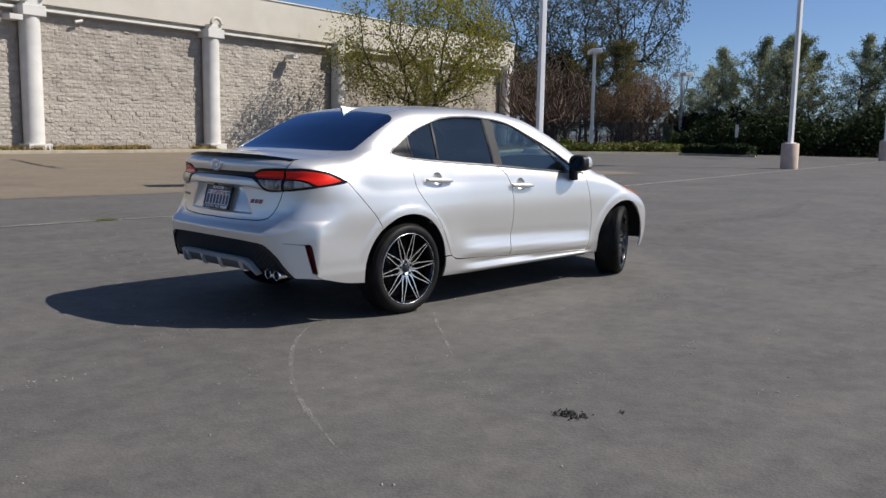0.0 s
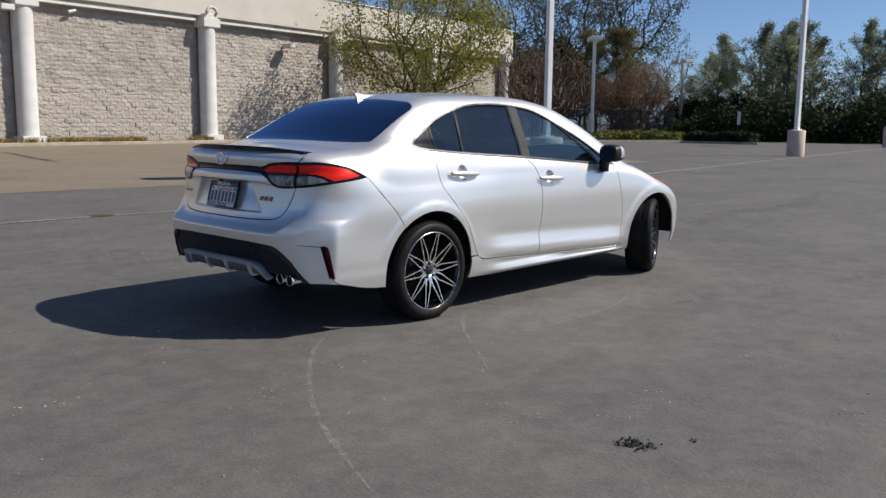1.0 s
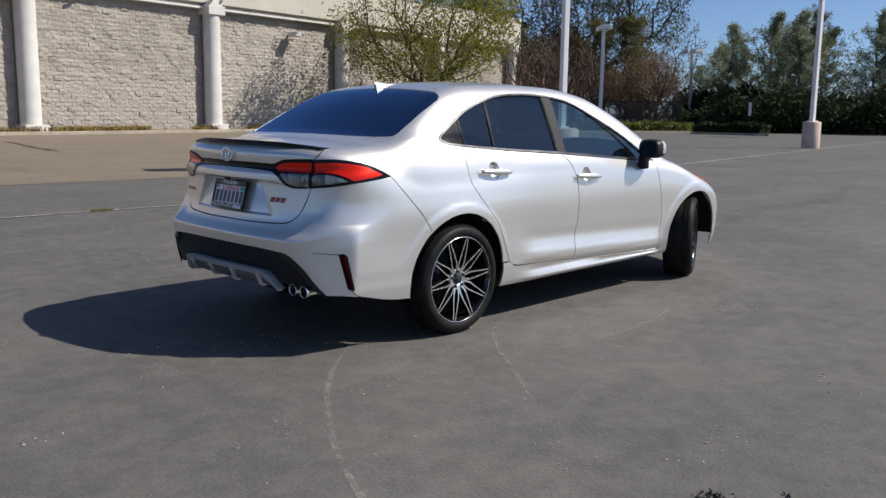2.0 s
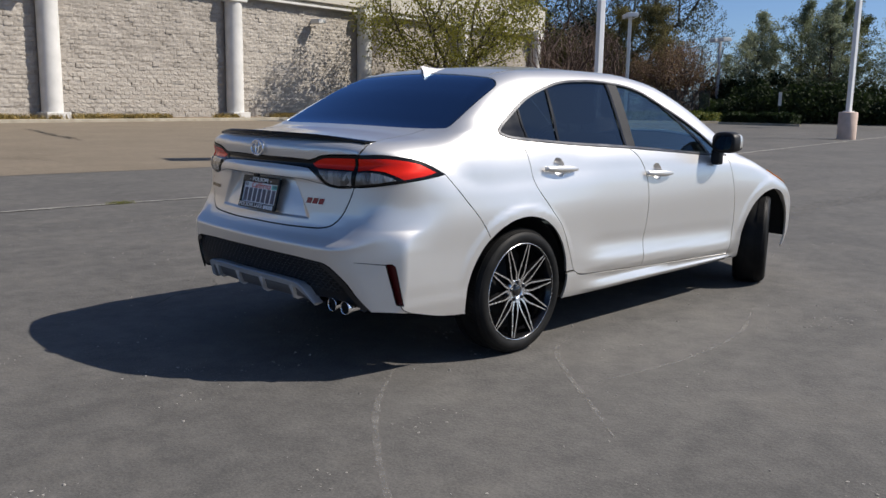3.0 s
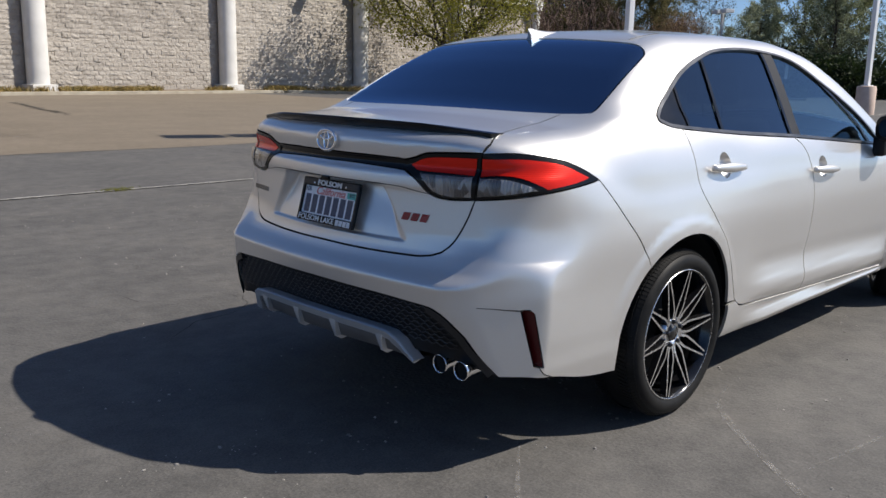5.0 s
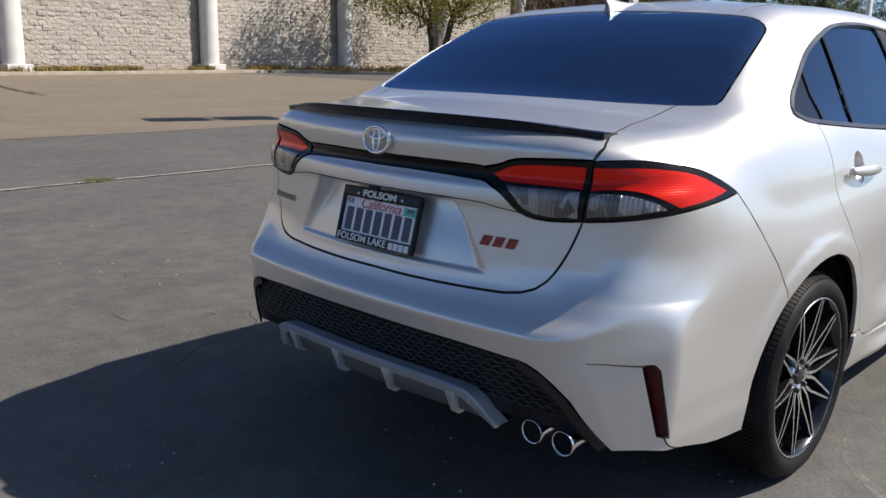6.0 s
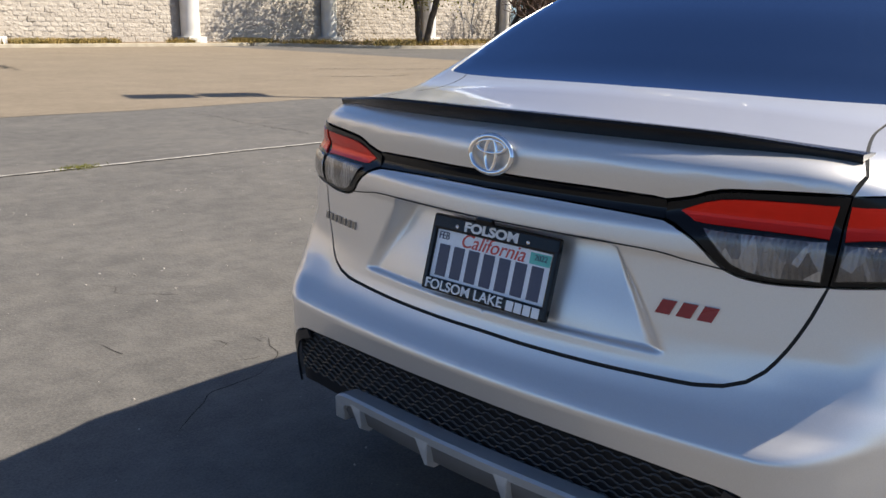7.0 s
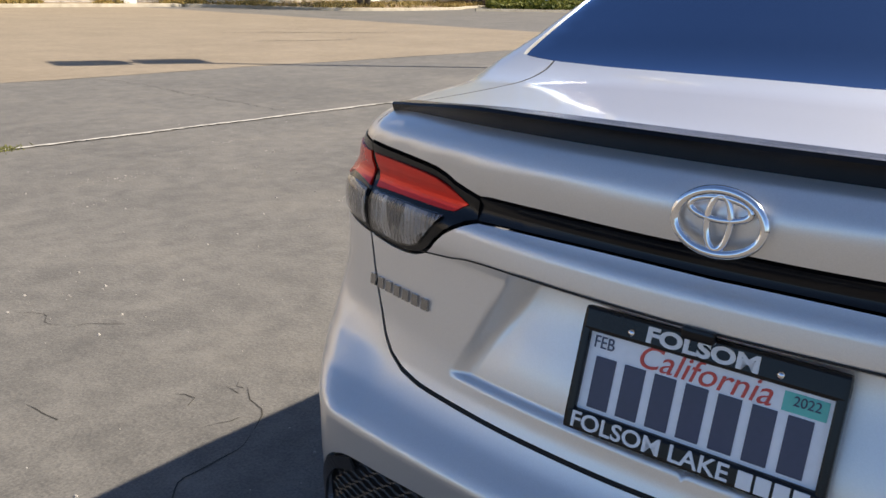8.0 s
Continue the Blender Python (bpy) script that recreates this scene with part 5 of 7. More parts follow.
# wheels: tyre with tread, black rim, ten double spokes that narrow to the rim, with machined faces
def wheel(at):
    """Axis along y, outer face towards -y."""
    hub = new("wheel")
    hub.parent = car
    hub.matrix_basis = at
    m = Euler((radians(90), 0, 0)).to_matrix().to_4x4()     # lathe z towards -y
    bm = bmesh.new()
    lathe(bm, [(0.246, -0.105), (0.268, -0.112), (0.295, -0.108), (0.311, -0.090), (0.318, -0.070), (0.318, 0.070), (0.311, 0.090), (0.297, 0.106), (0.280, 0.112), (0.262, 0.110), (0.251, 0.101), (0.246, 0.098)], 96, m)
    tyre = part("tyre", bm, RUBBER, hub, "", True)
    bm = bmesh.new()
    for k in range(120):
        a = 2 * math.pi * k / 120
        for y0, y1, sk in ((-0.074, -0.035, 0.012), (0.035, 0.074, -0.012), (0.079, 0.098, 0.0), (-0.098, -0.079, 0.0)):
            r = 0.3195 if abs(y0) < 0.077 and abs(y1) < 0.078 else 0.3145
            c = [(r, a - 0.019 + sk, -y0), (r, a + 0.019 + sk, -y0), (r, a + 0.019 - sk, -y1), (r, a - 0.019 - sk, -y1)]
            if r < 0.319:
                rr = (0.3175, 0.3075) if abs(y0) < abs(y1) else (0.3075, 0.3175)
                top = [bm.verts.new((math.cos(b) * rr[i // 2], -y, math.sin(b) * rr[i // 2])) for i, (_, b, y) in enumerate(((r, c[0][1], c[0][2]), (r, c[1][1], c[1][2]), (r, c[2][1], c[2][2]), (r, c[3][1], c[3][2])))]
            else:
                top = [bm.verts.new((math.cos(b) * (rad + 0.003), -y, math.sin(b) * (rad + 0.003))) for rad, b, y in c]
            low = [bm.verts.new((v.co.x * 0.985, v.co.y, v.co.z * 0.985)) for v in top]
            bm.faces.new(top)
            for i in range(4):
                bm.faces.new((top[i], low[i], low[(i + 1) % 4], top[(i + 1) % 4]))
    bmesh.ops.recalc_face_normals(bm, faces=bm.faces)
    tagged(part("tread", bm, RUBBER, tyre), kind="stuff")
    bm = bmesh.new()
    lathe(bm, [(0.250, 0.100), (0.249, 0.104), (0.2455, 0.104), (0.243, 0.098), (0.236, 0.09), (0.228, 0.02), (0.215, -0.10), (0.246, -0.105)], 96, m)
    for f in bm.faces:
        r = [v.co.xz.length for v in f.verts]
        if min(r) > 0.2450 and f.calc_center_median().y < -0.09:
            f.material_index = 1
    part("rim", bm, [RIM_BLACK, MACHINED], hub, "black rim with a machined lip", True)
    for k in range(10):
        base = math.radians(36 * k + 18)
        bm = bmesh.new()
        for s in (-1, 1):
            rows = []
            for r, off, w, y in ((0.050, 0.0100, 0.0058, -0.074), (0.082, 0.0185, 0.0052, -0.080), (0.104, 0.0205, 0.0041, -0.084), (0.170, 0.0145, 0.0035, -0.092), (0.240, 0.0082, 0.0033, -0.098)):
                d, t = Vector((math.cos(base), 0, math.sin(base))), Vector((-math.sin(base), 0, math.cos(base)))
                c = d * r + t * s * off
                rows.append([bm.verts.new(c + t * w * a + Vector((0, y + b, 0))) for a, b in ((-1, 0.0), (1, 0.0), (1.5, 0.026), (-1.5, 0.026))])
            for r0, r1 in zip(rows, rows[1:]):
                for j in range(4):
                    f = bm.faces.new((r0[j], r0[(j + 1) % 4], r1[(j + 1) % 4], r1[j]))
                    f.material_index = 1 if j == 0 else 0
        bmesh.ops.recalc_face_normals(bm, faces=bm.faces)
        part("spoke", bm, [RIM_BLACK, MACHINED], hub)
    bm = bmesh.new()
    lathe(bm, [(0.068, 0.045), (0.064, 0.070), (0.058, 0.074), (0.036, 0.072), (0.034, 0.066), (0.0300, 0.066)], 40, m, 0)
    part("hub_face", bm, MACHINED, hub, "", True)
    bm = bmesh.new()
    lathe(bm, [(0.030, 0.060), (0.030, 0.074), (0.026, 0.078), (0.0005, 0.079)], 32, m)
    part("centre_cap", bm, RIM_BLACK, hub, "", True)
    for k in range(5):
        a = math.radians(36 + 72 * k)
        bm = bmesh.new()
        lathe(bm, [(0.009, 0.058), (0.009, 0.082), (0.006, 0.085), (0.0005, 0.085)], 10, Matrix.Translation((0.047 * math.cos(a), 0, 0.047 * math.sin(a))) @ m)
        part("wheel_nut", bm, RIM_BLACK, hub, "", True)
    bm = bmesh.new()
    lathe(bm, [(0.150, -0.02), (0.150, 0.0), (0.085, 0.0), (0.07, 0.03), (0.0005, 0.03)], 48, m)
    part("brake_disc", bm, UNDER, hub, "", True)
    bm = bmesh.new()
    lathe(bm, [(0.238, -0.06), (0.0005, -0.061)], 40, m)
    part("wheel_back", bm, UNDER, hub)
    return hub


STEER = 24
spin = Euler((0, radians(12), 0)).to_matrix().to_4x4()
for x, turn in ((0.0, 0), (2.70, STEER)):
    for s in (-1, 1):
        wheel(Matrix.Translation((x, s * 0.765, 0.318)) @ Euler((0, 0, radians((0 if s < 0 else 180) + turn))).to_matrix().to_4x4() @ spin)

# underside, wheel wells, cabin
bm = bmesh.new()
box(bm, (0.42, -0.76, 0.20), (2.30, 0.76, 0.30), 0.02)
box(bm, (-0.78, -0.52, 0.34), (0.42, 0.52, 0.60), 0.05)
box(bm, (2.30, -0.52, 0.22), (3.35, 0.52, 0.62), 0.05)
part("underbody", bm, UNDER, car)
for x in (0.0, 2.70):
    for s in (-1, 1):
        bm = bmesh.new()
        rows = []
        for a in np.radians(np.linspace(-2, 181, 23)):
            rows.append([bm.verts.new((x + r * math.cos(a), s * y, 0.32 + r * math.sin(a))) for r, y in ((0.385, 0.835), (0.40, 0.80), (0.40, 0.50), (0.05, 0.50))])
        for r0, r1 in zip(rows, rows[1:]):
            for k in range(3):
                bm.faces.new((r0[k], r0[k + 1], r1[k + 1], r1[k]))
        part("wheel_well", bm, UNDER, car)
lining = np.vstack([side_pts([(0.42, 0.32), (0.42, 0.6), (0.05, 0.85), (0.0, 1.06), (0.5, 1.03), (1.2, 0.98), (2.1, 0.92), (2.15, 0.32), (0.42, 0.32)], False)[:-1]])
pair("door_lining", panel_data(SIDE, lining, step=0.06, raise_by=-0.06, thick=0.03), UNDER, car)


def seat(x, y, wide=0.27, head=True):
    bm = bmesh.new()
    box(bm, (x - 0.02, y - wide, 0.38), (x + 0.52, y + wide, 0.56), 0.06)
    box(bm, (-0.08, -wide, 0.0), (0.08, wide, 0.60), 0.06, Matrix.Translation((x, y, 0.50)) @ Euler((0, radians(-16), 0)).to_matrix().to_4x4())
    if head:
        box(bm, (-0.05, -0.13, 0.66), (0.05, 0.13, 0.82), 0.045, Matrix.Translation((x, y, 0.50)) @ Euler((0, radians(-14), 0)).to_matrix().to_4x4())
        for s in (-0.05, 0.05):
            tube(bm, [(x - 0.16, y + s, 1.06), (x - 0.18, y + s, 1.18)], 0.006, 6)
    part("seat", bm, SEAT, car, "dark fabric seat", True)


seat(1.22, -0.37)
seat(1.22, 0.37)
seat(0.42, 0.0, 0.62, False)
bm = bmesh.new()
box(bm, (1.85, -0.70, 0.50), (2.40, 0.70, 0.94), 0.08)
part("dashboard", bm, UNDER, car, "", True)
bm = bmesh.new()
ring = [Matrix.Translation((1.74, 0.37, 0.93)) @ Euler((0, radians(-64), 0)).to_matrix().to_4x4() @ Vector((0.185 * math.cos(a), 0.185 * math.sin(a), 0)) for a in np.linspace(0, 2 * math.pi, 33)]
tube(bm, ring, 0.015, 8, False)
tube(bm, [ring[0], ring[16]], 0.012, 6)
tube(bm, [(1.74, 0.37, 0.93), (1.95, 0.37, 0.85)], 0.03, 8)
part("steering_wheel", bm, UNDER, car, "", True)
bm = bmesh.new()
box(bm, (-0.45, -0.60, 0.98), (0.18, 0.60, 1.01), 0.01)
part("parcel_shelf", bm, UNDER, car)

# ---- ground
def sheet(name, x0, y0, x1, y1, z, material, cuts=1):
    xs, ys = np.linspace(x0, x1, cuts + 1), np.linspace(y0, y1, cuts + 1)
    v = [(x, y, z) for y in ys for x in xs]
    k = cuts + 1
    return mesh_ob(name, v, [(r * k + c, r * k + c + 1, (r + 1) * k + c + 1, (r + 1) * k + c) for r in range(cuts) for c in range(cuts)], material)


tagged(sheet("ground", -1500, -1500, 1500, 1500, 0.0, ASPHALT), "grey worn asphalt of an open parking lot", "ground", kind="structure")
wavy = lambda x, k: 0.12 * noise.noise((x * 0.35, k, 0)) + 0.04 * noise.noise((x * 1.7, k, 3))
xs = np.linspace(-60, 22, 361)
edge_y = [10.45 + wavy(x, 1.0) for x in xs]
v = [(x, y, 0.004) for x, y in zip(xs, edge_y)] + [(x, 48.0, 0.004) for x in xs]
tagged(mesh_ob("pavement_tan", v, [(i, i + 1, 362 + i, 361 + i) for i in range(360)], TAN_LOT), "tan sun-bleached older asphalt beside the building", "pavement", kind="structure")


def stripe(name, x0, y0, x1, y1, wide, material, label, z=0.008, wob=0.03):
    d = Vector((x1 - x0, y1 - y0))
    n, length = Vector((-d.y, d.x)).normalized(), d.length
    k = max(int(length / 0.1), 4)
    v = []
    for i in range(k + 1):
        c = Vector((x0, y0)) + d * i / k
        s = wob * noise.noise((c.x * 1.3, c.y, 7))
        w = wide * (0.75 + 0.5 * noise.noise((c.x * 3.1, c.y * 3.1, 2)))
        v += [(*(c + n * (s + w / 2)), z), (*(c + n * (s - w / 2)), z)]
    return tagged(mesh_ob(name, v, [(2 * i, 2 * i + 1, 2 * i + 3, 2 * i + 2) for i in range(k)], material), label, "line", kind="structure")


stripe("line_1", -14, 6.2, 12.5, 6.2, 0.075, LINE_PAINT, "worn white line on the asphalt")
stripe("line_2", 12.5, 6.4, 70, 14.6, 0.10, LINE_PAINT, "worn pale line across the far lot")

# ---- building, in its own frame: x along the wall, -y towards the lot
SITE = pose(11.547, 36.337, 0, 0, 0, 8.53)
BAY = 10.28
building = thing("store_building", "cream stucco store with rough grey block wall and round white columns", "building", SITE)
LEFT, RIGHT, WALL_Y = -4 * BAY, 4 * BAY + 0.9, 0.33
bm = bmesh.new()
box(bm, (LEFT, WALL_Y + 0.06, 0), (RIGHT, WALL_Y + 0.5, 6.5))
box(bm, (RIGHT - 0.44, WALL_Y + 0.5, 0), (RIGHT, 26, 6.5))
box(bm, (LEFT, WALL_Y + 0.5, 0), (LEFT + 0.44, 26, 6.5))
box(bm, (LEFT, 25.6, 0), (RIGHT, 26.04, 6.5))
part("wall", bm, MORTAR, building, "mortar core behind rough grey blocks")
bm = bmesh.new()
box(bm, (LEFT - 0.3, WALL_Y - 0.42, 6.75), (RIGHT + 0.32, WALL_Y + 0.3, 8.72), 0.02)
box(bm, (RIGHT - 0.30, WALL_Y + 0.3, 6.75), (RIGHT + 0.32, 26.3, 8.72), 0.02)
part("parapet", bm, STUCCO, building, "cream stucco parapet band")
bm = bmesh.new()
box(bm, (LEFT - 0.35, WALL_Y - 0.48, 8.72), (RIGHT + 0.38, WALL_Y + 0.34, 8.80), 0.01)
box(bm, (RIGHT - 0.36, WALL_Y + 0.34, 8.72), (RIGHT + 0.38, 26.3, 8.80), 0.01)
part("coping", bm, WHITE_PAINT, building)
bm = bmesh.new()
box(bm, (LEFT - 0.3, WALL_Y - 0.36, 6.45), (RIGHT + 0.26, WALL_Y + 0.06, 6.57), 0.01)
part("ledge_strip", bm, WHITE_PAINT, building, "white ledge strip under the parapet")
bm = bmesh.new()
box(bm, (LEFT - 0.3, WALL_Y - 0.10, 6.57), (RIGHT + 0.2, WALL_Y + 0.3, 6.75))
part("shadow_gap", bm, STUCCO, building)
bm = bmesh.new()
box(bm, (LEFT, WALL_Y, 6.7), (RIGHT, 26, 6.9))
part("roof", bm, STUCCO, building)


def column(u):
    c = new("column")
    c.parent = building
    c.matrix_basis = Matrix.Translation((u, 0.0, 0))
    bm = bmesh.new()
    lathe(bm, [(0.47, 0.40), (0.46, 0.44), (0.46, 6.2)], 40)
    part("shaft", bm, WHITE_PAINT, c, "", True)
    bm = bmesh.new()
    box(bm, (-0.56, -0.56, 0.0), (0.56, 0.6, 0.42), 0.02)
    part("plinth", bm, WHITE_PAINT, c)
    bm = bmesh.new()
    box(bm, (-0.55, -0.52, 6.15), (0.55, 0.45, 6.62), 0.03)
    box(bm, (-0.42, -0.46, 6.62), (0.42, 0.40, 6.86), 0.03)
    part("capital", bm, WHITE_PAINT, c)
    bm = bmesh.new()
    pts = [(0.34 * math.cos(a), -0.50, 6.86 + 0.34 * math.sin(a)) for a in np.linspace(0, math.pi, 11)]
    tube(bm, pts, 0.09, 8)
    part("scroll", bm, STUCCO, c, "", True)


for i in range(-4, 5):
    column(i * BAY)


def blocks(bm_verts, bm_faces, u0, u1, seed, first=0):
    """Rough split-faced blocks laid in running bond."""
    rng = np.random.RandomState(seed)
    row_h, length = 0.2032, 0.4064
    for r in range(first, int(6.5 / row_h)):
        off = (r % 2) * length / 2
        u = u0 - off
        while u < u1:
            a, b = max(u, u0) + 0.0015, min(u + length, u1) - 0.0015
            u += length
            if b - a < 0.05:
                continue
            z0, z1 = r * row_h + 0.0015, (r + 1) * row_h - 0.0015
            k = len(bm_verts)
            nx, nz = 5, 3
            tilt, out = rng.uniform(-0.016, 0.016, 2), 0.055 * rng.uniform() ** 4
            for j in range(nz + 1):
                for i in range(nx + 1):
                    rim = i in (0, nx) or j in (0, nz)
                    gx, gz = a + (b - a) * i / nx, z0 + (z1 - z0) * j / nz
                    d = 0.036 + 0.75 * out + 0.030 * noise.noise((gx * 1.6, 0, gz * 3.2)) + 0.018 * noise.noise((gx * 5.0, 5, gz * 9.0)) + rng.uniform(-0.004, 0.004)
                    if rim:
                        d = max(d - 0.008, 0.012)
                    else:
                        d = d + 0.004 + rng.uniform(-0.009, 0.009) + tilt[0] * (i / nx - 0.5) * 2 + tilt[1] * (j / nz - 0.5) * 2
                    x, z = a + (b - a) * i / nx, z0 + (z1 - z0) * j / nz
                    if not rim:
                        x, z = x + rng.uniform(-0.02, 0.02), z + rng.uniform(-0.014, 0.014)
                    bm_verts.append((x, WALL_Y + 0.06 - d, z))
            for j in range(nz):
                for i in range(nx):
                    p = k + j * (nx + 1) + i
                    bm_faces.append((p, p + 1, p + nx + 2, p + nx + 1))


for i in range(-2, 4):
    vv, ff = [], []
    blocks(vv, ff, i * BAY + 0.40, (i + 1) * BAY - 0.40, i + 10, 13 if i == 0 else 0)
    tagged(mesh_ob("rough_blockwork", vv, ff, BLOCK, building), "rough split-faced grey blocks", kind="stuff")


def wall_pack(u, z):
    lampx = thing("wall_flood_light", "white box flood light on the block wall", "wall light", SITE @ Matrix.Translation((u, WALL_Y + 0.03, z)))
    bm = bmesh.new()
    box(bm, (-0.30, -0.95, -0.12), (0.30, -0.30, 0.12), 0.02)
    part("housing", bm, WHITE_PAINT, lampx)
    bm = bmesh.new()
    box(bm, (-0.06, -0.34, -0.05), (0.06, 0.02, 0.05), 0.01)
    part("arm", bm, WHITE_PAINT, lampx)
    return lampx


wall_pack(BAY + 6.0, 5.62)
wall_pack(-0.9, 6.0)
wall_pack(3 * BAY + 4.2, 5.5)
cam_ob = thing("wall_camera", "small dark camera on a wall bracket", "camera", SITE @ Matrix.Translation((2.55, WALL_Y + 0.02, 6.15)))
bm = bmesh.new()
tube(bm, [(0, 0, 0), (0, -0.25, 0.05)], 0.03, 8)
tube(bm, [(-0.25, -0.28, 0.0), (0.12, -0.28, 0.10)], 0.07, 10)
part("camera_body", bm, WHITE_PAINT, cam_ob)


# ---- planting strip and kerb before the wall, bulging out round the tree
def kerb_line():
    """The strip's outer edge in the building's frame."""
    pts = [(LEFT, -1.35), (9.5, -1.35), (13.0, -1.6), (15.0, -3.4), (16.5, -6.6), (20.0, -8.2), (28.0, -8.2), (33.0, -6.5), (RIGHT + 1.5, -4.0)]
    return catmull(pts, 0.4)


kl = kerb_line()
n2 = np.stack([-np.gradient(kl[:, 1]), np.gradient(kl[:, 0])], -1)
n2 /= np.linalg.norm(n2, axis=1)[:, None]
prof = [(0.0, 0.0), (0.0, 0.13), (0.02, 0.15), (0.15, 0.15), (0.15, 0.05)]
v = [SITE @ Vector((*(p + n * a), h)) for p, n in zip(kl, n2) for a, h in prof]
f = [(i * 5 + k, i * 5 + k + 1, i * 5 + k + 6, i * 5 + k + 5) for i in range(len(kl) - 1) for k in range(4)]
tagged(mesh_ob("kerb", v, f, CONCRETE), "pale tan concrete kerb of the planting strip", "kerb", kind="structure")
v = [SITE @ Vector((*(p + n * 0.15), 0.13)) for p, n in zip(kl, n2)] + [SITE @ Vector((p[0], 0.7, 0.16)) for p in kl]
k = len(kl)
tagged(mesh_ob("planting_bed", v, [(i, i + 1, k + i + 1, k + i) for i in range(k - 1)], SOIL), "dry soil bed along the wall", "soil", kind="structure")


def tufts(count, place, height, lean, seed, wide=0.012):
    """Grass blades, three to a tuft."""
    rng = np.random.RandomState(seed)
    vv, ff = [], []
    for _ in range(count):
        c = place(rng)
        if c is None:
            continue
        for _ in range(4):
            a, h = rng.uniform(0, 2 * math.pi), height * rng.uniform(0.4, 1.1)
            dx, dy = math.cos(a) * wide, math.sin(a) * wide
            tx, ty = rng.normal(0, lean * h), rng.normal(0, lean * h)
            b = c + Vector((rng.normal(0, 0.05), rng.normal(0, 0.05), 0))
            k = len(vv)
            vv += [b + Vector((-dx, -dy, 0)), b + Vector((dx, dy, 0)), b + Vector((tx + dx * 0.2, ty + dy * 0.2, h)), b + Vector((tx - dx * 0.2, ty - dy * 0.2, h))]
            ff.append((k, k + 1, k + 2, k + 3))
    return vv, ff


def in_strip(rng):
    i = rng.randint(len(kl) - 1)
    p, t = kl[i], rng.uniform(0.0, 1.0) ** 1.3
    if p[0] < -14:
        return None
    q = Vector((p[0] + rng.uniform(-0.2, 0.2), p[1] + 0.12 + (0.45 - p[1]) * t, 0.13))
    if rng.rand() > 0.25 + 1.5 * noise.noise((q.x * 0.32, q.y * 0.4, 5)) + 0.8 * noise.noise((q.x * 1.3, q.y, 8)):
        return None
    return SITE @ q


vv, ff = tufts(22000, in_strip, 0.25, 0.45, 3, 0.016)
tagged(mesh_ob("dry_grass", vv, ff, GRASS), "dry yellow-green weeds along the kerb", "grass", kind="stuff")
vv, ff = tufts(40, lambda r: Vector((r.normal(1.05, 0.09), r.normal(6.21, 0.025), 0.005)), 0.028, 0.7, 4, 0.005)
tagged(mesh_ob("crack_weeds", vv, ff, LEAF_GROUND), "small green weeds in the joint by the white line", "weeds", kind="stuff")


# ---- lamp posts
def lamp_post(x, y, height, turn, square=0.22, pedestal=(0.29, 0.95), heads=True, label="white square lamp post with two box heads on a concrete pedestal"):
    p = thing("lamp_post", label, "lamp post", pose(x, y, 0, 0, 0, turn), "parking lot lamp posts")
    r, h = pedestal
    bm = bmesh.new()
    lathe(bm, [(r, 0.0), (r, h - 0.03), (r - 0.03, h), (0.001, h + 0.02)], 28)
    part("pedestal", bm, PEDESTAL, p, "pinkish concrete pedestal", True)
    bm = bmesh.new()
    box(bm, (-square * 0.9, -square * 0.9, h), (square * 0.9, square * 0.9, h + 0.04), 0.005)
    part("base_plate", bm, POST_PAINT, p)
    bm = bmesh.new()
    box(bm, (-square / 2, -square / 2, h), (square / 2, square / 2, height), 0.015)
    part("post", bm, POST_PAINT, p)
    for s in (-1, 1):
        bm = bmesh.new()
        box(bm, (min(s * 0.18, s * 1.05), -0.38, height - 0.22), (max(s * 0.18, s * 1.05), 0.38, height + 0.08), 0.03)
        hd = part("head", bm, POST_PAINT, p)
        bm = bmesh.new()
        box(bm, (min(s * 0.25, s * 0.98), -0.22, height - 0.235), (max(s * 0.25, s * 0.98), 0.22, height - 0.222))
        part("diffuser", bm, LENS_CLEAR, hd)
        bm = bmesh.new()
        box(bm, (min(0, s * 0.2), -0.04, height - 0.1), (max(0, s * 0.2), 0.04, height), 0.005)
        part("arm", bm, POST_PAINT, p)
    return p


lamp_post(11.5, 6.97, 7.6, -18, 0.125, (0.36, 0.95))
lamp_post(31.92, 9.68, 8.4, -14, 0.17, (0.35, 1.06))
lamp_post(52.4, 12.3, 11.0, 75, 0.22, (0.37, 1.22))
lamp_post(51.1, 32.8, 7.5, 45, 0.22, (0.28, 0.5))
lamp_post(64.6, 32.9, 6.6, 60, 0.20, (0.28, 0.5))

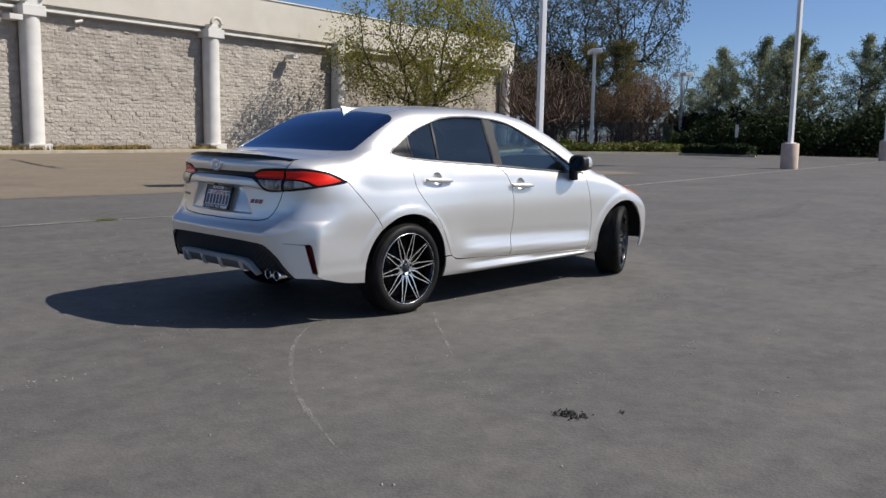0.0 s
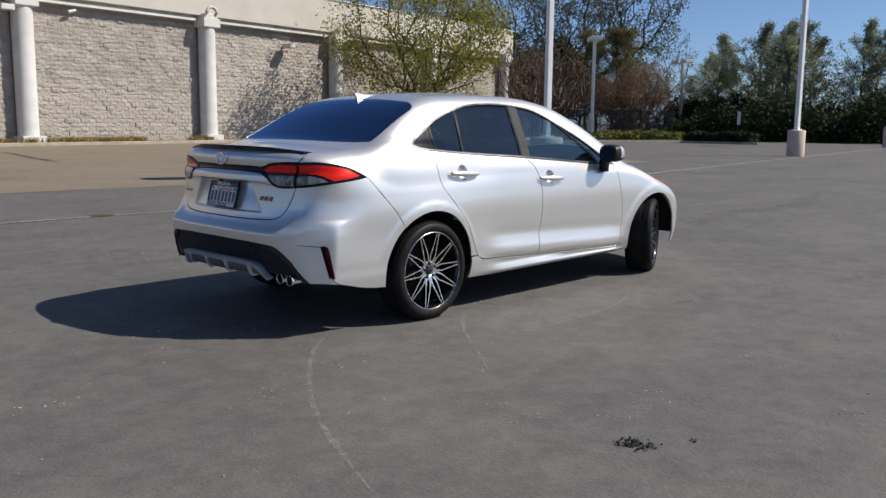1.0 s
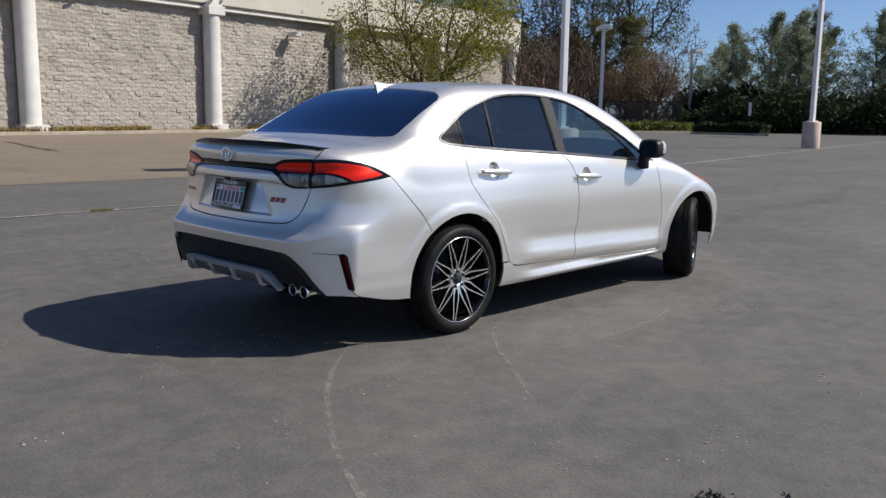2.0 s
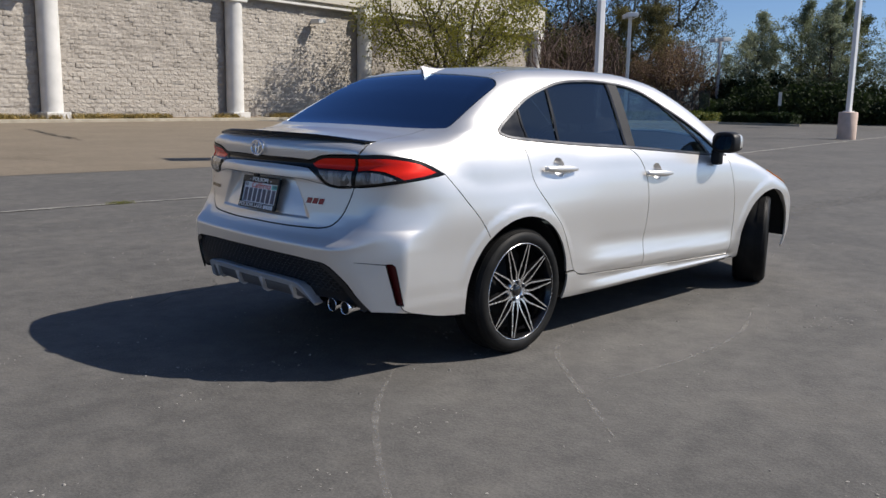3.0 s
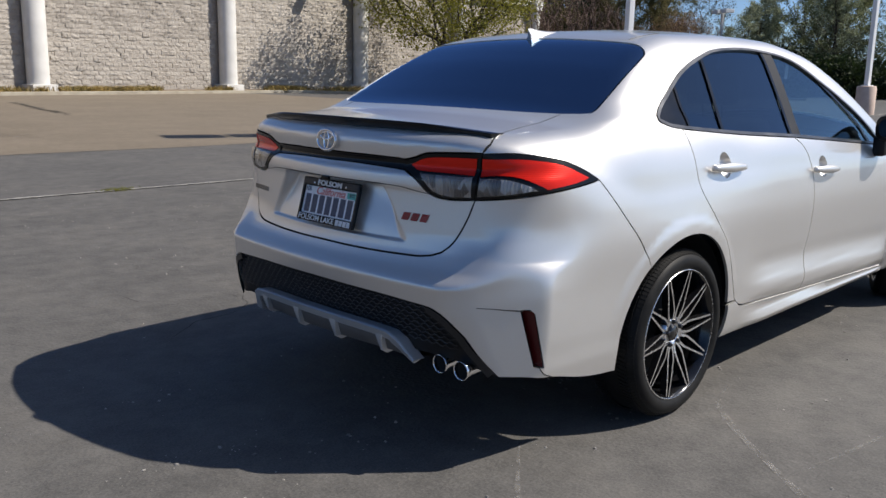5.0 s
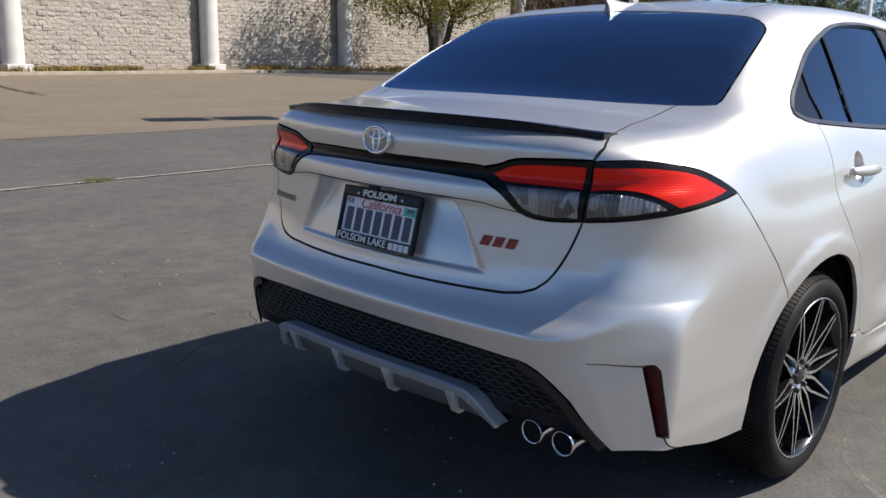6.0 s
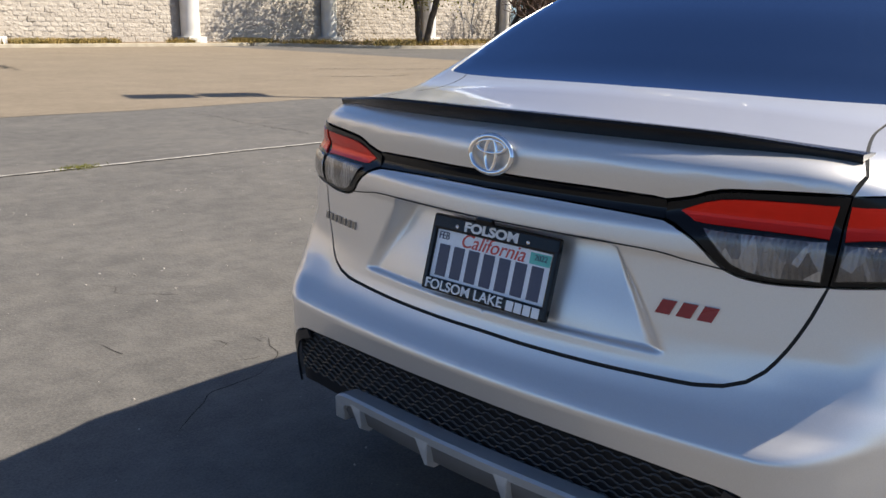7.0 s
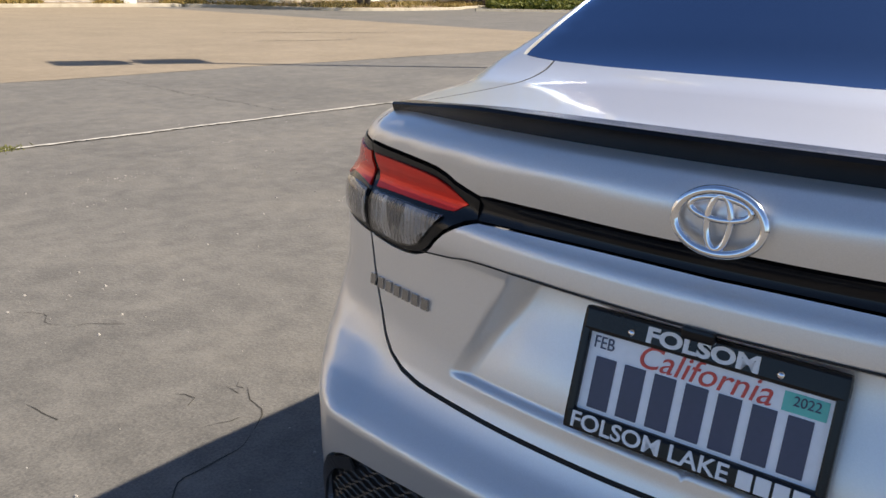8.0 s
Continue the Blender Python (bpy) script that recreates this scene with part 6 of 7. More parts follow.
# ---- trees
def branch_tree(rng, height, spread, trunk_r, levels, splits, gnarl=0.18, upward=0.35, first=0.25, stems=1, limb=0.0, forks=0):
    """A branching skeleton: tapered limbs and the twig ends."""
    limbs, tips = [], []

    def grow(p, d, length, r, level):
        pts, rad = [p], [r]
        n = 5 if level < 2 else 3
        for i in range(n):
            d = (d + Vector(rng.normal(0, gnarl, 3)) + Vector((0, 0, upward * 0.12))).normalized()
            p = p + d * length / n
            pts.append(p)
            rad.append(max(r * (1 - 0.55 * (i + 1) / n), 0.006))
        limbs.append((pts, rad, level))
        if level >= levels:
            tips.extend(pts[1:])
            return
        for k in range(forks if level == 0 and forks else splits):
            i = len(pts) - 1 if k < 2 else rng.randint(max(1, len(pts) // 2), len(pts))
            a = rng.uniform(0, 2 * math.pi)
            side = (d.orthogonal() * math.cos(a) + d.cross(d.orthogonal()) * math.sin(a)).normalized()
            nd = (d * rng.uniform(0.5, 0.9) + side * spread * rng.uniform(0.5, 1.1) + Vector((0, 0, upward * 0.4))).normalized()
            grow(pts[i], nd, limb * rng.uniform(0.8, 1.1) if level == 0 and limb else length * rng.uniform(0.62, 0.82), rad[i] * 0.68, level + 1)

    for s in range(stems):
        a = 2 * math.pi * s / max(stems, 1)
        d = Vector((0.35 * math.cos(a), 0.35 * math.sin(a), 1)).normalized() if stems > 1 else Vector((0, 0, 1))
        grow(Vector((0.1 * math.cos(a), 0.1 * math.sin(a), 0)) if stems > 1 else Vector((0, 0, 0)), d, height * first, trunk_r, 0)
    return limbs, tips


def wood_mesh(name, limbs, material, parent, low=0):
    vv, ff = [], []
    for pts, rad, level in limbs:
        sides = (8, 6, 5, 4, 3, 3, 3)[min(level, 6)]
        k = len(vv)
        for i, p in enumerate(pts):
            d = (pts[min(i + 1, len(pts) - 1)] - pts[max(i - 1, 0)]).normalized()
            a = d.orthogonal().normalized()
            b = d.cross(a)
            for s in range(sides):
                t = 2 * math.pi * s / sides
                vv.append(p + (a * math.cos(t) + b * math.sin(t)) * rad[i])
        for i in range(len(pts) - 1):
            for s in range(sides):
                ff.append((k + i * sides + s, k + i * sides + (s + 1) % sides, k + (i + 1) * sides + (s + 1) % sides, k + (i + 1) * sides + s))
    return mesh_ob(name, vv, ff, material, parent, True)


def leaf_mesh(name, tips, rng, per_tip, size, scatter, material, parent, long=1.6):
    """Many small folded leaves round the twig ends."""
    vv, ff = [], []
    for t in tips:
        for _ in range(rng.poisson(per_tip)):
            c = t + Vector(rng.normal(0, scatter, 3))
            a = Vector(rng.normal(0, 1, 3)).normalized()
            b = a.orthogonal().normalized()
            b = (b * math.cos(1.0) + a.cross(b) * rng.uniform(-1, 1)).normalized()
            s = size * rng.uniform(0.6, 1.3)
            k = len(vv)
            vv += [c - a * s * long / 2, c + b * s / 2, c + a * s * long / 2, c - b * s / 2]
            ff.append((k, k + 1, k + 2, k + 3))
    return mesh_ob(name, vv, ff, material, parent)


def tree(name, label, at, seed, height, spread, r, levels, splits, leaf=None, per_tip=3, size=0.1, scatter=0.2, group="", bark=BARK, **kw):
    rng = np.random.RandomState(seed)
    t = thing(name, label, "tree", at, group)
    limbs, tips = branch_tree(rng, height, spread, r, levels, splits, **kw)
    wood_mesh("trunk", limbs, bark, t)
    if leaf:
        leaf_mesh("crown", tips, rng, per_tip, size, scatter, leaf, t)
    return t


def crown_tree(name, label, at, seed, trunks, centre, radii, ends, leaf, per_tip, size, scatter, group="", bark=BARK, long=1.6, lobes=1.3, thick=0.012, straight_pull=0.6):
    """A tree grown towards ends spread through an uneven crown: each end joins the nearest limb, and limbs swell with what they carry."""
    rng = np.random.RandomState(seed)
    t = thing(name, label, "tree", at, group)
    pts, up = [], []
    for x0, y0, lean_x, lean_y, h in trunks:
        for i in range(7):
            f = i / 6
            pts.append(np.array([x0 + lean_x * f + rng.normal(0, 0.03), y0 + lean_y * f + rng.normal(0, 0.03), h * f]))
            up.append(len(pts) - 2 if i else -1)
    goal = []
    while len(goal) < ends:
        q = rng.uniform(-1, 1, 3)
        r = np.linalg.norm(q)
        if 0.25 < r < 1 and rng.rand() < r ** 1.5 and noise.noise(Vector(q * lobes) + Vector((seed, 0, 0))) > -0.22:
            goal.append(np.asarray(centre) + q * np.asarray(radii))
    start = np.array(trunks[0][:2] + (trunks[0][4],)) + np.array((trunks[0][2], trunks[0][3], 0))
    goal.sort(key=lambda g: np.linalg.norm(g - start))
    free = [i for i in range(len(pts)) if i % 7 >= 4]
    run = [0.0] * len(pts)
    tips = []
    for g in goal:
        c = np.array([pts[i] for i in free])
        cost = np.linalg.norm(c - g, axis=1) + straight_pull * np.array([run[i] for i in free])
        j = free[int(np.argmin(cost))]
        a, span = pts[j], np.linalg.norm(g - pts[j])
        n = max(int(span / 0.45), 2)
        sag = np.array([0, 0, 0.10 * span])
        last = j
        for i in range(1, n + 1):
            f = i / n
            pts.append(a + (g - a) * f + sag * 4 * f * (1 - f) * 0.5 + rng.normal(0, 0.022, 3) * (1 if i < n else 0))
            up.append(last)
            run.append(run[last] + span / n)
            last = len(pts) - 1
            free.append(last)
            if i > n / 2:
                tips.append(Vector(pts[last]))
    load = [0] * len(pts)
    for i in range(len(pts) - 1, -1, -1):
        load[i] += 1
        if up[i] >= 0:
            load[up[i]] += load[i]
    limbs = []
    for i in range(len(pts)):
        if up[i] >= 0:
            r0, r1 = (thick * max(load[k], 1) ** 0.43 for k in (up[i], i))
            limbs.append(([Vector(pts[up[i]]), Vector(pts[i])], [r0 if load[i] * 2 > load[up[i]] else r1, r1], 0 if r1 > 0.08 else 3 if r1 > 0.03 else 5))
    wood_mesh("trunk", limbs, bark, t)
    if leaf:
        leaf_mesh("crown", tips, rng, per_tip, size, scatter, leaf, t, long)
    return t


crown_tree("young_tree", "spring tree with thin yellow-green leaves by the wall", pose(33.65, 33.65, 0.15, 0, 0, 40), 17, [(0.0, 0.0, 0.1, 0.25, 2.7), (0.12, -0.28, 0.3, -0.7, 2.8)], (0.0, 0.0, 6.4), (5.5, 5.5, 4.2), 430, LEAF_SPRING, 52, 0.095, 0.42)



def conifer(name, label, at, seed, height, reach, leaf, group, start=0.22, open_top=0.5, needles=12, size=0.09):
    """An irregular evergreen: straight trunk, whorls of rising boughs, needle sprays along them."""
    rng = np.random.RandomState(seed)
    t = thing(name, label, "tree", at, group)
    trunk, rad = [Vector((0, 0, 0))], [height * 0.016]
    for i in range(1, 13):
        trunk.append(Vector((rng.normal(0, 0.10) + trunk[-1].x, rng.normal(0, 0.10) + trunk[-1].y, height * i / 12)))
        rad.append(height * 0.016 * (1 - i / 12.5))
    limbs, tips = [(trunk, rad, 0)], []
    z = height * start
    while z < height * 0.97:
        f = z / height
        for _ in range(rng.randint(2, 5)):
            a = rng.uniform(0, 6.283)
            length = reach * 1.35 * (1.05 - f) ** 0.95 * (0.55 + 0.6 * abs(math.sin(a * 1.5 + seed + f * 9))) * rng.uniform(0.4, 1.2)
            rise = rng.uniform(0.1, 0.55) + 0.5 * f
            k = min(int(f * 12), 11)
            p = trunk[k].lerp(trunk[k + 1], f * 12 - k)
            d = Vector((math.cos(a), math.sin(a), rise)).normalized()
            pts, rr = [p], [0.05 * (1.2 - f)]
            n = 5
            for i in range(n):
                d = (d + Vector(rng.normal(0, 0.16, 3)) + Vector((0, 0, 0.05))).normalized()
                pts.append(pts[-1] + d * length / n)
                rr.append(rr[0] * (1 - 0.8 * (i + 1) / n))
                if i >= 1:
                    tips.append(pts[-1])
                    side = d.cross(Vector((0, 0, 1))).normalized() * rng.choice((-1, 1)) * length * 0.22
                    q = pts[-1] + side + Vector((0, 0, rng.uniform(0, 0.3)))
                    limbs.append(([pts[-1], q], [rr[-1] * 0.6, 0.008], 4))
                    tips.append(q)
            limbs.append((pts, rr, 3))
        z += height * rng.uniform(0.025, 0.06)
    wood_mesh("trunk", limbs, BARK, t)
    leaf_mesh("crown", tips, rng, needles, size, 0.15, leaf, t, 2.6)
    return t


backs = [
    tree("dark_tree", "tall dark evergreen tree in the far tree line", pose(70, 52, 0), 21, 15, 0.75, 0.28, 5, 3, LEAF_DARK, 20, 0.15, 0.60, "far tree line", upward=0.3, first=0.22),
    conifer("grey_pine", "tall grey-green pine with open boughs in the far tree line", pose(64, 24, 0), 22, 9.4, 3.7, LEAF_GREY, "far tree line", needles=22, size=0.07),
    tree("olive_tree", "broad olive-brown tree in the far tree line", pose(60, 48, 0), 23, 13, 0.8, 0.26, 5, 3, LEAF_OLIVE, 20, 0.14, 0.60, "far tree line", upward=0.3, first=0.20),
    tree("bare_shrub", "leafless reddish-brown bush behind the lot", pose(52, 44, 0), 24, 9.5, 0.62, 0.065, 6, 3, None, group="far bushes", bark=TWIG, upward=0.5, first=0.20, stems=3),
    conifer("dark_pine", "tall dark pine in the far tree line", pose(72.0, 11.7, 0), 25, 9.4, 4.6, LEAF_MID, "far tree line", 0.15, needles=24, size=0.07),
    crown_tree("tall_open_tree", "tall dark tree with open tufts and bare leaning limbs", pose(72, 44, 0), 26, [(0.0, 0.0, 0.8, -0.6, 8.0)], (0.6, -0.5, 13.0), (5.2, 5.2, 7.0), 300, LEAF_BLUE, 9, 0.16, 0.24, "far tree line", thick=0.011, lobes=2.4, straight_pull=0.4),
    crown_tree("small_bare_tree", "small leafless tree with reddish twigs", pose(56, 47, 0), 27, [(0.0, 0.0, 0.1, 0.0, 1.8)], (0.0, 0.0, 4.6), (3.0, 3.0, 2.9), 420, None, 0, 0.1, 0.1, "far bushes", bark=TWIG, thick=0.011),
    conifer("olive_pine", "dense olive-brown evergreen in the far tree line", pose(64.5, 38.5, 0), 28, 9.6, 4.6, LEAF_OLIVE, "far tree line", 0.08, needles=26, size=0.065),
    crown_tree("rusty_bush", "rounded bush with fine rust-brown twigs and buds", pose(61.0, 34.6, 0), 29, [(0.0, 0.0, 0.1, 0.0, 1.2)], (0.0, 0.0, 3.5), (3.2, 3.2, 3.0), 460, LEAF_RUST, 9, 0.07, 0.26, "far bushes", bark=TWIG, thick=0.010),
]
rng = np.random.RandomState(5)
EYE0 = Vector((-4.1, -5.2, 0))


def stand(proto, bearing, distance, scale):
    """Copies a tree to a bearing (degrees from +x, seen from the start of the walk)."""
    b = math.radians(bearing)
    m = Matrix.Translation((EYE0.x + distance * math.cos(b), EYE0.y + distance * math.sin(b), 0)) @ Euler((0, 0, rng.uniform(0, 6.28))).to_matrix().to_4x4()
    c = copy_thing(proto, m)
    c.scale = (scale * rng.uniform(0.9, 1.1),) * 2 + (scale,)
    return c


for b, d, s, k in ((39.2, 96, 0.8, 0), (37.0, 98, 0.75, 2), (41.5, 92, 1.25, 0), (43.5, 95, 1.2, 2), (46, 100, 1.25, 0), (48.5, 95, 1.1, 2),
                   (38.2, 88, 1.0, 5), (36.3, 92, 1.05, 5), (34.8, 95, 1.0, 5), (32.0, 90, 1.05, 5), (40.2, 97, 1.1, 5), (29.6, 92, 0.55, 5),
                   (36.2, 84, 0.85, 7), (35.2, 82, 1.0, 7), (34.2, 84, 0.92, 7), (33.2, 82, 1.02, 7), (32.3, 85, 0.75, 7),
                   (28.6, 86, 0.62, 1), (27.6, 82, 0.80, 1), (26.6, 80, 0.95, 1), (25.7, 82, 0.78, 1), (24.7, 80, 1.05, 1), (23.4, 78, 0.90, 4), (22.4, 76, 1.0, 4), (21.3, 78, 0.88, 4), (18.9, 76, 1.0, 1), (17.8, 76, 0.92, 4), (16.4, 76, 1.0, 1), (15.0, 78, 0.9, 4), (13.5, 78, 1.0, 4),
                   (28.8, 96, 0.34, 2), (26.8, 96, 0.36, 0), (24.6, 96, 0.40, 2), (22.4, 96, 0.40, 0), (20.3, 96, 0.26, 2), (18.4, 96, 0.40, 0), (16.2, 96, 0.40, 2)):
    stand(backs[k], b, d, s)
for b, d, s in ((38.6, 74, 0.85), (37.4, 76, 0.8), (36.4, 74, 0.75)):
    stand(backs[3], b, d, s)
for b, d, s in ((39.0, 70, 1.0), (38.0, 68, 1.05), (37.0, 72, 1.0), (36.2, 72, 0.9)):
    stand(backs[6], b, d, s)
for b, d, s in ((33.0, 78, 0.85), (32.0, 77, 1.0), (31.0, 79, 1.0), (30.2, 80, 0.7), (29.4, 82, 0.5)):
    stand(backs[8], b, d, s)


# ---- low planting, hedge, fence and sign at the lot's far edge
def clump_bed(name, label, poly, height, count, leaf, size, seed, category="plants", uneven=0.5, far=0.5):
    """Ground cover or hedge over a flat area, as leaves over a mound."""
    rng = np.random.RandomState(seed)
    p = np.asarray(poly, float)
    lo, hi = p.min(0), p.max(0)
    vv, ff = [], []
    done = 0
    while done < count:
        q = rng.uniform(lo, hi, (400, 2))
        for x, y in q[inside_poly(q, p)]:
            h = max(height * (0.75 + uneven * noise.noise((x * far, y * far, seed)) + uneven * 0.5 * noise.noise((x * far * 3, y * far * 3, seed))), 0.2)
            c = Vector((x, y, h * rng.uniform(0.01, 1.0) ** 0.7))
            a = Vector(rng.normal(0, 1, 3)).normalized()
            b = a.orthogonal().normalized() if rng.rand() < 0.5 else a.cross(a.orthogonal()).normalized()
            s, k = size * rng.uniform(0.6, 1.3), len(vv)
            vv += [c - a * s * 0.8, c + b * s / 2, c + a * s * 0.8, c - b * s / 2]
            ff.append((k, k + 1, k + 2, k + 3))
            done += 1
    return tagged(mesh_ob(name, vv, ff, leaf), label, category, kind="stuff")


def bearing_pt(b, d):
    return (EYE0.x + d * math.cos(math.radians(b)), EYE0.y + d * math.sin(math.radians(b)))


clump_bed("ground_cover", "low green ground cover along the far edge of the lot", [bearing_pt(38, 58), bearing_pt(29.2, 64), bearing_pt(28.6, 70), bearing_pt(38, 68)], 0.75, 16000, LEAF_GROUND, 0.16, 31)
hedge = thing("hedge", "dark green clipped hedge at the lot's far edge", "hedge")
a, b = Vector(bearing_pt(28.6, 62)), Vector(bearing_pt(24.6, 60.5))
for t0, t1 in ((0.0, 0.49), (0.5, 1.0)):
    p0, p1 = a.lerp(b, t0), a.lerp(b, t1)
    d = (p1 - p0).normalized()
    n = Vector((-d.y, d.x))
    h = clump_bed("hedge_block", "dark clipped hedge", [p0 - n * 0.9, p1 - n * 0.9, p1 + n * 0.9, p0 + n * 0.9], 0.95, 6000, LEAF_HEDGE, 0.13, 32, "")
    h.parent = hedge
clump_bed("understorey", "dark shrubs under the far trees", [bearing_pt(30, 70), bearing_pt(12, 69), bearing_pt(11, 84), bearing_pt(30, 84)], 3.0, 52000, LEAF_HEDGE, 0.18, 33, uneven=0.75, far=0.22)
# ground sheet over the asphalt; the trees' shade is put into its colour
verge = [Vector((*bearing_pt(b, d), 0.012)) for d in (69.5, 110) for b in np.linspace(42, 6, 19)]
tagged(mesh_ob("verge", verge, [(i + 1, i, i + 19, i + 20) for i in range(18)], SHADED_EARTH), "earth under the far trees, coloured dark for their shade", "soil", kind="structure")
vv = [Vector((*bearing_pt(b, 71), z)) for b in np.linspace(40, 29.5, 22) for z in (0.0, 2.3)]
fence = thing("chain_fence", "dark chain-link fence behind the planting", "fence")
for i in range(22):
    bm = bmesh.new()
    tube(bm, [vv[2 * i], vv[2 * i + 1]], 0.035, 6)
    part("fence_post", bm, FENCE, fence)
bm = bmesh.new()
for i in range(21):
    p0, p1 = vv[2 * i], vv[2 * i + 2]
    for z in (0.05, 2.25):
        tube(bm, [p0 + Vector((0, 0, z)), p1 + Vector((0, 0, z))], 0.02, 4)
    for k in range(24):
        q = p0.lerp(p1, k / 24)
        tube(bm, [q, q + Vector((0, 0, 2.25))], 0.008, 3, False)
part("fence_mesh", bm, FENCE, fence)
sign = thing("small_sign", "small white sign on a thin post", "sign", pose(*bearing_pt(25.6, 61), 0, 0, 0, -60))
bm = bmesh.new()
box(bm, (-0.03, -0.03, 0), (0.03, 0.03, 1.9))
part("sign_post", bm, FENCE, sign)
bm = bmesh.new()
box(bm, (-0.10, -0.05, 1.25), (0.10, -0.03, 2.1), 0.005)
part("sign_board", bm, WHITE_PAINT, sign)
for p0, p1, nm in (((39, 57), (29.0, 63.5), "kerb_far_1"), ((29.0, 61), (24.4, 59.5), "kerb_far_2")):
    a, b = Vector((*bearing_pt(*p0), 0)), Vector((*bearing_pt(*p1), 0))
    d = (b - a).normalized()
    n = Vector((-d.y, d.x, 0))
    bm = bmesh.new()
    v = [bm.verts.new(c + n * o + Vector((0, 0, z))) for c in (a, b) for o in (-0.08, 0.08) for z in (0.0, 0.15)]
    for f in ((0, 1, 5, 4), (2, 3, 7, 6), (1, 3, 7, 5), (0, 1, 3, 2), (4, 5, 7, 6)):
        bm.faces.new([v[i] for i in f])
    tagged(part(nm, bm, CONCRETE, None), "pale concrete kerb at the far edge of the lot", "kerb", kind="structure")

# ---- litter on the asphalt
rng = np.random.RandomState(77)
vv, ff = [], []
for i in range(2600):
    if i < 2300:
        x, y = rng.uniform(-4.5, 5), rng.uniform(-6, 7)
    else:
        x, y = rng.uniform(-6, 25), rng.uniform(-6, 20)
    r = 0.0018 + 0.006 * rng.rand() ** 5
    k = len(vv)
    for z, s in ((0.0, 1.0), (r * 0.8, 0.6)):
        for a in range(5):
            t = a * 1.2566 + rng.uniform(-0.3, 0.3)
            vv.append((x + r * s * math.cos(t), y + r * s * math.sin(t), z))
    ff += [(k + j, k + (j + 1) % 5, k + 5 + (j + 1) % 5, k + 5 + j) for j in range(5)] + [tuple(range(k + 5, k + 10))]
for c in range(70):
    cx, cy = rng.uniform(-3.2, 3.0), rng.uniform(-3.5, 5.5)
    for _ in range(rng.randint(6, 22)):
        x, y, r = cx + rng.normal(0, 0.10), cy + rng.normal(0, 0.05), 0.002 + 0.0055 * rng.rand() ** 3
        k = len(vv)
        vv += [(x + r * math.cos(a) * rng.uniform(0.6, 1.5), y + r * math.sin(a) * rng.uniform(0.6, 1.4), z) for z in (0.0, r * 0.5) for a in (0.3, 1.6, 2.9, 4.1, 5.3)]
        ff += [(k + j, k + (j + 1) % 5, k + 5 + (j + 1) % 5, k + 5 + j) for j in range(5)] + [tuple(range(k + 5, k + 10))]
tagged(mesh_ob("grit", vv, ff, STONE_BITS), "pale grit scattered on the asphalt", "grit", kind="stuff")


def dark_bits(name, label, x, y, rx, ry, count, seed):
    r2 = np.random.RandomState(seed)
    vv, ff = [], []
    for _ in range(count):
        c = Vector((x + r2.normal(0, rx), y + r2.normal(0, ry), 0.004))
        a, s = r2.uniform(0, 6.28), r2.uniform(0.004, 0.013)
        d, n = Vector((math.cos(a), math.sin(a), r2.uniform(-0.1, 0.5))) * s, Vector((-math.sin(a), math.cos(a), 0)) * s * 0.35
        k = len(vv)
        vv += [c - d - n, c - d + n, c + d + n + Vector((0, 0, s * 0.6)), c + d - n, c + Vector((0, 0, s * 0.9))]
        ff += [(k, k + 1, k + 4), (k + 1, k + 2, k + 4), (k + 2, k + 3, k + 4), (k + 3, k, k + 4)]
    return tagged(mesh_ob(name, vv, ff, DARK_BITS), label, "litter", kind="stuff")


dark_bits("leaf_litter", "small dark clump of dry litter on the asphalt", -0.98, -2.98, 0.030, 0.036, 55, 1)
dark_bits("litter_speck", "dark speck of litter on the asphalt", -0.78, -3.125, 0.008, 0.008, 5, 2)

# ---- wear on the ground: scuffs, cracks, wind-blown twigs
def faint(name, colour, cover):
    """Dust rubbed thinly over the asphalt, broken up by noise."""
    m, n, l, b = nodes_of(name)
    b.inputs["Base Color"].default_value, b.inputs["Roughness"].default_value = (*colour, 1), 0.95
    tc, nz, rp, tr, mx = n.new("ShaderNodeTexCoord"), n.new("ShaderNodeTexNoise"), n.new("ShaderNodeMapRange"), n.new("ShaderNodeBsdfTransparent"), n.new("ShaderNodeMixShader")
    nz.inputs["Scale"].default_value, nz.inputs["Detail"].default_value = 14, 6
    rp.inputs["From Min"].default_value, rp.inputs["From Max"].default_value, rp.inputs["To Max"].default_value = 0.38, 0.72, cover
    l.new(tc.outputs["Object"], nz.inputs["Vector"])
    l.new(nz.outputs["Fac"], rp.inputs["Value"])
    l.new(rp.outputs[0], mx.inputs[0])
    l.new(tr.outputs[0], mx.inputs[1])
    l.new(b.outputs[0], mx.inputs[2])
    l.new(mx.outputs[0], n["Material Output"].inputs["Surface"])
    return m


SCUFF = faint("tyre_scuff_dust", (0.30, 0.285, 0.265), 0.6)
STAIN = faint("dark_oil_stain", (0.05, 0.047, 0.043), 0.22)
CRACK = surface("crack_shadow", (0.015, 0.014, 0.012), (0.04, 0.036, 0.03), scale=20, rough=1.0, bump=0)


